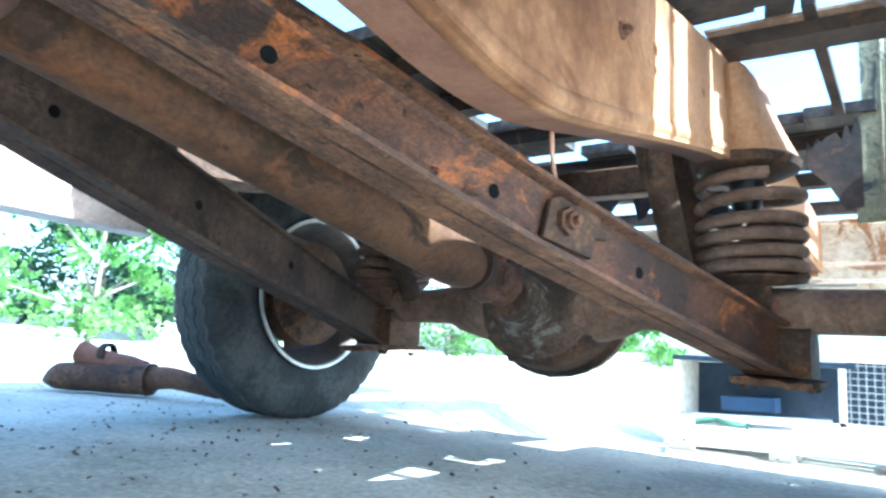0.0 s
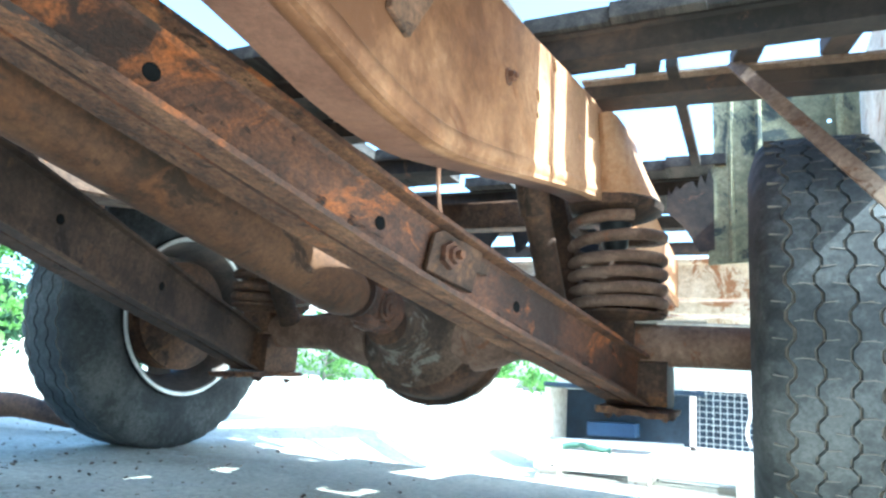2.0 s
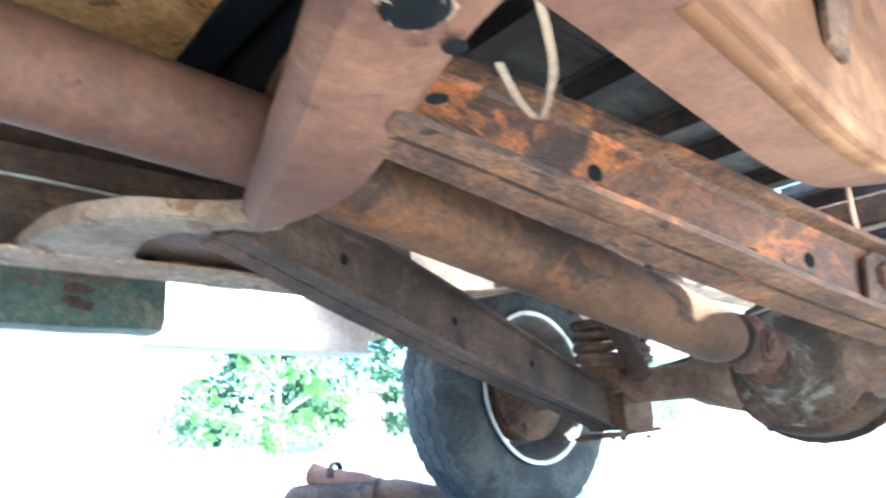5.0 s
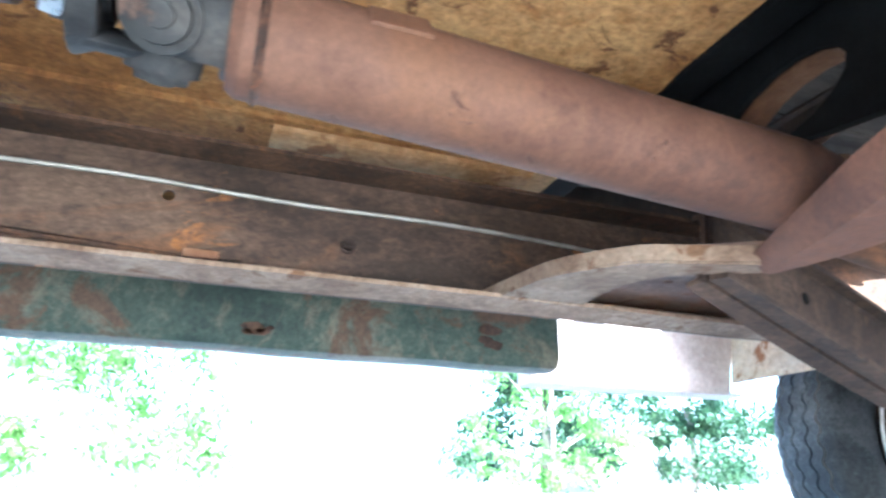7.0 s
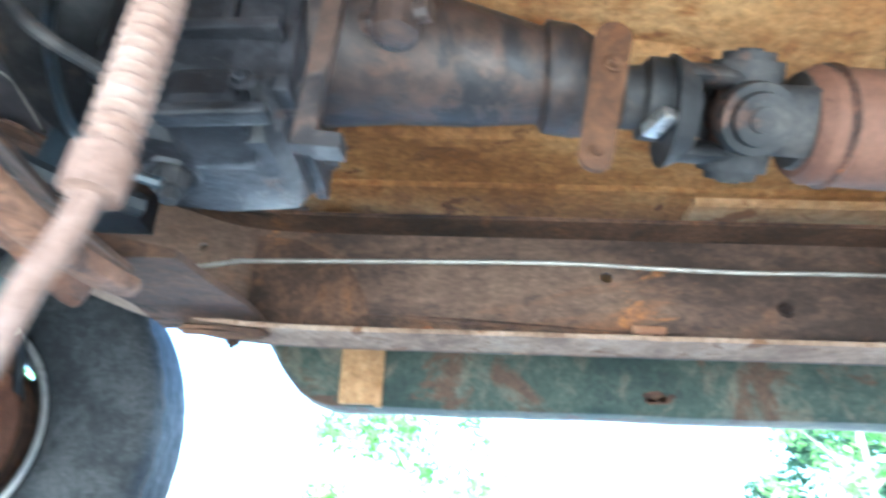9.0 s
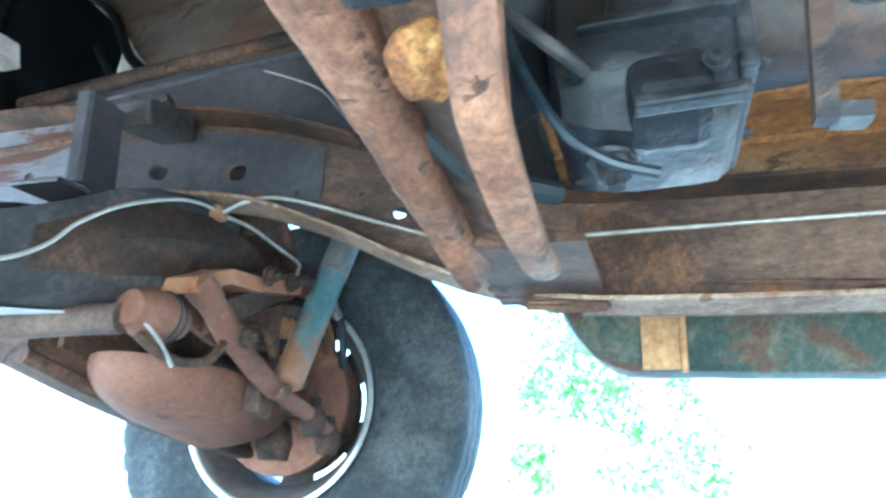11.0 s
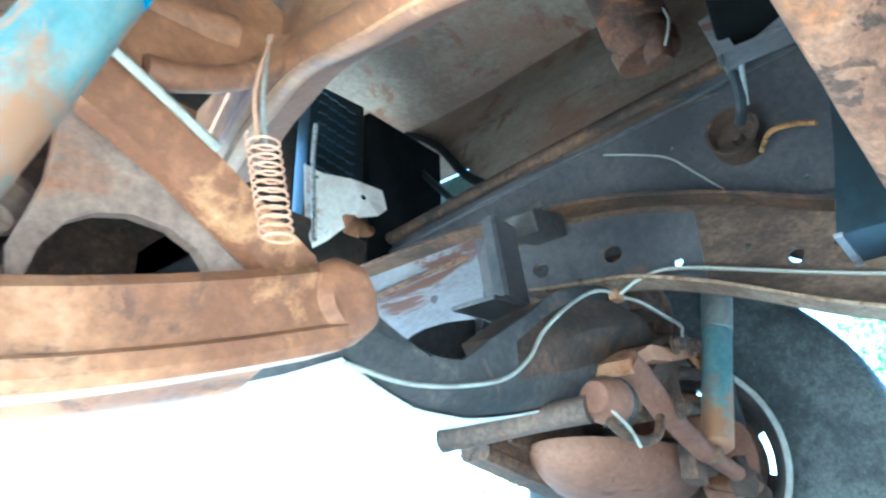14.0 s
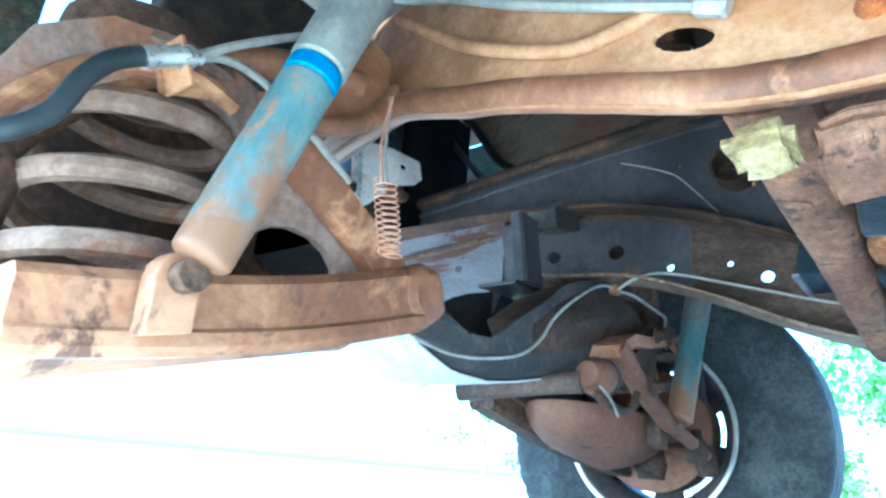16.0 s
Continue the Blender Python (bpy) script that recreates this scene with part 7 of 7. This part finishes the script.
    part("rear_rod", bm, LINE, truck, smooth=True)
    bm = bmesh.new()
    rings = [[(x, 4.40, 0.50), (x, 4.43, 0.51), (x, 4.445, 0.58), (x, 4.43, 0.66), (x, 4.40, 0.67), (x, 4.405, 0.66), (x, 4.435, 0.58), (x, 4.405, 0.51)] for x in (-0.93, -0.3, 0.3, 0.93)]
    loft(bm, rings)
    part("rear_bumper", bm, WHITEP, truck, "dented pale rear bumper", smooth=True)
    for x in (-0.40, 0.40):
        bm = box(bmesh.new(), (x, 4.33, 0.60), (0.03, 0.18, 0.06))
        part("bumper_iron", bm, RUST, truck, bevel=0.004)
    # frame crossmembers at the back
    for y, z in ((3.25, 0.70), (4.22, 0.66)):
        bm = bmesh.new()
        box(bm, (0, y, z), (0.85, 0.06, 0.08))
        part("crossmember", bm, RUST_DARK, truck, bevel=0.008)
    # curled sheet scraps between the rails
    for k, (x, y, z, a) in enumerate(((-0.05, 3.40, 0.70, 25), (0.06, 3.45, 0.71, -20), (0.16, 3.5, 0.70, 35), (0.25, 3.46, 0.69, 10))):
        bm = bmesh.new()
        row = [[(x + 0.045 * u, y + 0.02 * v, z + 0.012 * math.sin(3 * u + k) + 0.06 * v) for u in (-1, -0.5, 0, 0.5, 1)] for v in (-1, -0.3, 0.4, 1)]
        loft(bm, row, caps=False, closed=False)
        bmesh.ops.solidify(bm, geom=bm.faces[:], thickness=0.003)
        bmesh.ops.rotate(bm, verts=bm.verts, cent=(x, y, z), matrix=Matrix.Rotation(radians(a), 3, "Y"))
        part("torn_sheet", bm, BEDDARK, truck, smooth=True)


make_bed()


# ---------- things on the ground ----------
def make_exhaust():
    ex = empty("exhaust_pipe", None, (0, 0, 0), label="rusty exhaust pipe and muffler lying on the concrete", category="exhaust")
    bm = bmesh.new()
    pts = smooth_path([(-1.74, 2.64, 0.030), (-1.68, 2.665, 0.045), (-1.58, 2.71, 0.052), (-1.46, 2.765, 0.055), (-1.37, 2.805, 0.058)], 5)
    tube(bm, pts, [0.010 + 0.040 * min(1, k / 5) for k in range(len(pts))], 16)
    for v in bm.verts:
        v.co.z = max(0.006, v.co.z + 0.006 * noise.noise(v.co * 14))
    mf = part("muffler", bm, RUST_DARK, ex, "crushed dark rusted muffler", smooth=True)
    bm = tube(bmesh.new(), smooth_path([(-1.385, 2.80, 0.062), (-1.30, 2.835, 0.070), (-1.22, 2.87, 0.058), (-1.13, 2.91, 0.042)], 5), [0.040 - 0.0008 * k for k in range(16)], 14)
    part("tail_pipe", bm, RUST_DARK, ex, smooth=True)
    bm = tube(bmesh.new(), smooth_path([(-1.40, 2.80, 0.088), (-1.46, 2.775, 0.102), (-1.52, 2.745, 0.108), (-1.57, 2.72, 0.116), (-1.62, 2.69, 0.136)], 5), [0.030 + 0.0004 * k for k in range(21)], 14)
    part("pipe_elbow", bm, RUST_PINK, ex, "pale rusty pipe elbow", smooth=True)
    for k, (p, r) in enumerate((((-1.375, 2.803, 0.060), 0.053), ((-1.535, 2.738, 0.132), 0.038))):
        bm = lathe(bmesh.new(), [(-0.012, r - 0.008), (-0.012, r), (0.012, r), (0.012, r - 0.008)], "x", p, 16, Matrix.Rotation(radians(23), 3, "Z"))
        part("clamp", bm, RUST_DARK, ex)


make_exhaust()


def make_clutter():
    # pallet in the hollow behind the truck with an open cabinet and a meshed door on it
    G = -0.19
    pl = empty("pallet", None, (0, 0, 0), label="pale weathered timber pallet lying on the yard", category="pallet")
    part("front_beam", box(bmesh.new(), (0.46, 4.79, G + 0.112), (1.48, 0.08, 0.070), (0, -2.2, 0)), PALEWOOD, pl, bevel=0.005)
    for ya in (4.95, 5.12, 5.29, 5.46):
        part("board", box(bmesh.new(), (0.46, ya, G + 0.128), (1.48, 0.145, 0.030), (0, -2.2, 0)), PALEWOOD, pl, bevel=0.004)
    part("bottom_board", box(bmesh.new(), (0.46, 4.80, G + 0.014), (1.46, 0.10, 0.024), (0, 0, 0)), PALEWOOD, pl, bevel=0.004)
    for x, h in ((-0.22, 0.055), (0.205, 0.070), (0.66, 0.088), (1.10, 0.105)):
        part("bearer", box(bmesh.new(), (x, 5.12, G + 0.020 + h / 2), (0.09, 0.68, h)), PALEWOOD, pl, bevel=0.004)
    rag = tube(bmesh.new(), smooth_path([(-0.18, 4.90, -0.038), (-0.10, 4.92, -0.022), (-0.03, 4.88, -0.028), (0.06, 4.90, -0.035)], 5), [0.016 + 0.008 * noise.noise((k * 0.9, 2, 1)) for k in range(16)], 8)
    tagged(part("rag", rag, RAG, None, smooth=True), "crumpled green rag lying on the pallet", "rag")
    cb = empty("cabinet", None, (0, 0, 0), label="open dark blue cabinet with white meshed door on pallet", category="cabinet")
    part("side_panel", box(bmesh.new(), (-0.33, 5.32, 0.105), (0.03, 0.40, 0.290)), PALEWOOD, cb, "pale side panel", bevel=0.004)
    part("back_panel", box(bmesh.new(), (0.06, 5.51, 0.115), (0.78, 0.02, 0.290), (0, -2, 0)), BLUETARP, cb, bevel=0.004)
    part("top_panel", box(bmesh.new(), (0.06, 5.32, 0.265), (0.82, 0.42, 0.024)), BLUETARP, cb, bevel=0.004)
    part("shelf_rail", tube(bmesh.new(), [(-0.31, 5.14, -0.020), (0.37, 5.14, 0.012)], 0.006, 8), GALV, cb, smooth=True)
    part("drawer", box(bmesh.new(), (-0.02, 5.38, 0.045), (0.26, 0.16, 0.075), (0, -2, 0)), BLUEBOX, cb, "mid-blue drawer", bevel=0.006)
    dr = part("door", box(bmesh.new(), (0.415, 5.14, 0.135), (0.030, 0.03, 0.30)), WHITEP, cb, "white door frame with wire mesh", bevel=0.003)
    for c, d in (((0.80, 5.14, 0.150), (0.030, 0.03, 0.28)), ((0.61, 5.14, -0.002), (0.42, 0.03, 0.022)), ((0.61, 5.14, 0.325), (0.48, 0.06, 0.085))):
        part("door_rail", box(bmesh.new(), c, d), WHITEP, dr, bevel=0.003)
    for k in range(11):
        part("mesh_wire", box(bmesh.new(), (0.445 + 0.032 * k, 5.14, 0.14), (0.004, 0.004, 0.28)), GALV, dr)
    for k in range(9):
        part("mesh_wire", box(bmesh.new(), (0.61, 5.14, 0.03 + 0.030 * k), (0.37, 0.004, 0.004)), GALV, dr)
    part("door_back", box(bmesh.new(), (0.61, 5.24, 0.14), (0.40, 0.01, 0.29)), BLUETARP, dr)
    for x in (0.665, 0.70):
        part("cable", tube(bmesh.new(), smooth_path([(x, 5.09, 0.32), (x + 0.012, 5.085, 0.20), (x - 0.006, 5.085, 0.10), (x + 0.010, 5.09, 0.035)], 5), 0.008, 8), WHITEP, cb, "white hanging cable", smooth=True)
    # far low sheds and vehicles-sized boxes
    for c, s, m, n, lab in (((-16.0, 11.5, 0.9), (3.2, 1.6, 1.3), PALEWOOD, "shed", "low weathered shed beyond the yard"), ((-7.0, 19.0, 0.35), (3.5, 0.8, 0.5), CREAM, "lumber_stack", "stack of pale lumber in the sun"), ((-1.8, 17.5, 0.30), (2.6, 0.6, 0.4), RUST_PINK, "lumber_stack", "stack of reddish lumber in the sun"), ((-3.6, 24.0, 0.9), (1.0, 0.8, 0.9), BEDDARK, "crate", "dark crate far across the yard")):
        top = empty(n, None, (c[0], c[1], 0), label=lab, category=n.replace("_", " "))
        if n == "shed":
            part("wall", box(bmesh.new(), (0, 0, s[2] / 2), s), m, top, bevel=0.01)
            part("roof", box(bmesh.new(), (0, 0, s[2] + 0.06), (3.6, 2.0, 0.10), (6, 0, 0)), BEDDARK, top, bevel=0.01)
        else:
            for k in range(6):
                part("board", box(bmesh.new(), (0.1 * (k % 3), 0.02 * k, s[2] * (k + 0.5) / 6), (s[0] * (1 - 0.03 * k), s[1], s[2] / 6 - 0.01), (0, 0, 1.5 * (k % 3))), m, top, bevel=0.005)
    # leaf litter and grit
    rnd = random.Random(4)
    bm = bmesh.new()
    for k in range(420):
        if k < 200:
            x, y = rnd.gauss(-0.75, 0.45), rnd.gauss(2.35, 0.30)
        else:
            x, y = rnd.uniform(-2.5, 1.2), rnd.uniform(1.7, 4.2)
        s = rnd.uniform(0.0018, 0.0052)
        a = rnd.uniform(0, 6.28)
        m4 = Matrix.Translation((x, y, 0.004 + s * 0.3)) @ Euler((rnd.uniform(-0.5, 0.5), rnd.uniform(-0.5, 0.5), a)).to_matrix().to_4x4() @ Matrix.Diagonal((s * rnd.uniform(1, 2.2), s, s * 0.5, 1))
        bmesh.ops.create_cube(bm, size=1, matrix=m4)
    tagged(part("leaf_litter", bm, DEBRIS), "dark leaf crumbs and grit on concrete", "litter", kind="stuff")


make_clutter()


# ---------- trees ----------
def crown_mesh(seed, n, spread, height, base, leaf, droop=0.0):
    rnd = random.Random(seed)
    verts, faces = [], []
    clumps = []
    for k in range(46):
        t = rnd.random()
        h = base + (height - base) * t ** 0.85
        r = spread * (1 - 0.55 * t) * math.sqrt(rnd.random())
        a = rnd.uniform(0, 6.283)
        clumps.append((r * math.cos(a), r * math.sin(a), h, rnd.uniform(0.16, 0.42) * spread / 1.6))
    for k in range(n):
        cx, cy, cz, cr = rnd.choice(clumps)
        p = Vector((rnd.gauss(cx, cr * 0.55), rnd.gauss(cy, cr * 0.55), rnd.gauss(cz, cr * 0.42) - droop * rnd.random()))
        p.z = max(p.z, 0.12)
        s = leaf * rnd.uniform(0.6, 1.4)
        e = Euler((rnd.uniform(-1.2, 1.2), rnd.uniform(-1.2, 1.2), rnd.uniform(0, 6.283))).to_matrix()
        i = len(verts)
        for q in ((-0.5, 0, 0), (0, -0.28, 0.06), (0.55, 0, 0), (0, 0.28, 0.06)):
            verts.append(p + e @ (Vector(q) * s))
        faces += [(i, i + 1, i + 2), (i, i + 2, i + 3)]
    me = bpy.data.meshes.new("crown")
    me.from_pydata([tuple(v) for v in verts], [], faces)
    return me, clumps


def make_tree(name, seed, at, spread, height, base, leaf, n, m, label):
    t = empty(name, None, at, label=label, category="tree", group="trees round the yard")
    me, clumps = crown_mesh(seed, n, spread, height, base, leaf)
    me.materials.append(m)
    cr = new("crown", me)
    cr.parent = t
    bm = bmesh.new()
    rnd = random.Random(seed + 50)
    tube(bm, smooth_path([(0, 0, -0.05), (0.05, 0.02, height * 0.3), (-0.04, 0.05, height * 0.62), (0.02, 0, height * 0.92)], 4), [(0.11 - 0.0075 * k) * min(1, height / 5) ** 2 for k in range(13)], 10)
    part("trunk", bm, BARK, t, smooth=True)
    for k in range(9):
        cx, cy, cz, _ = clumps[k]
        bm = tube(bmesh.new(), smooth_path([(0, 0, max(0.2, cz * 0.6)), (cx * 0.5, cy * 0.5, cz * 0.8), (cx, cy, cz)], 4), [0.035 - 0.003 * j for j in range(9)], 6)
        part("limb", bm, BARK, t)
    return t


make_tree("tree", 1, (-9.0, 6.4, 0), 1.5, 3.4, 0.15, 0.12, 2800, LEAF, "bright green leafy tree at the yard edge")
make_tree("tree", 2, (-9.4, 0.2, 0), 2.1, 2.8, 0.40, 0.12, 4200, LEAF, "sunlit broadleaf tree with open crown")
make_tree("tree", 4, (-15.5, 14.5, 0), 2.8, 5.5, 0.3, 0.16, 12000, LEAFD, "dark green tree behind the yard")
make_tree("tree", 5, (-13.6, 22.0, 0), 2.2, 3.2, 0.25, 0.18, 4200, LEAF, "pale green tree across the yard")
make_tree("tree", 6, (-6.6, 22.0, 0), 1.7, 2.8, 0.25, 0.18, 4000, LEAF, "pale green tree across the yard")
make_tree("tree", 7, (-14.0, 9.0, 0), 2.6, 5.2, 0.4, 0.16, 11000, LEAFD, "dark green tree behind the yard")
make_tree("tree", 8, (-13.0, -9.0, 0), 2.2, 4.6, 0.6, 0.14, 2000, LEAF, "sunlit broadleaf tree with open crown")
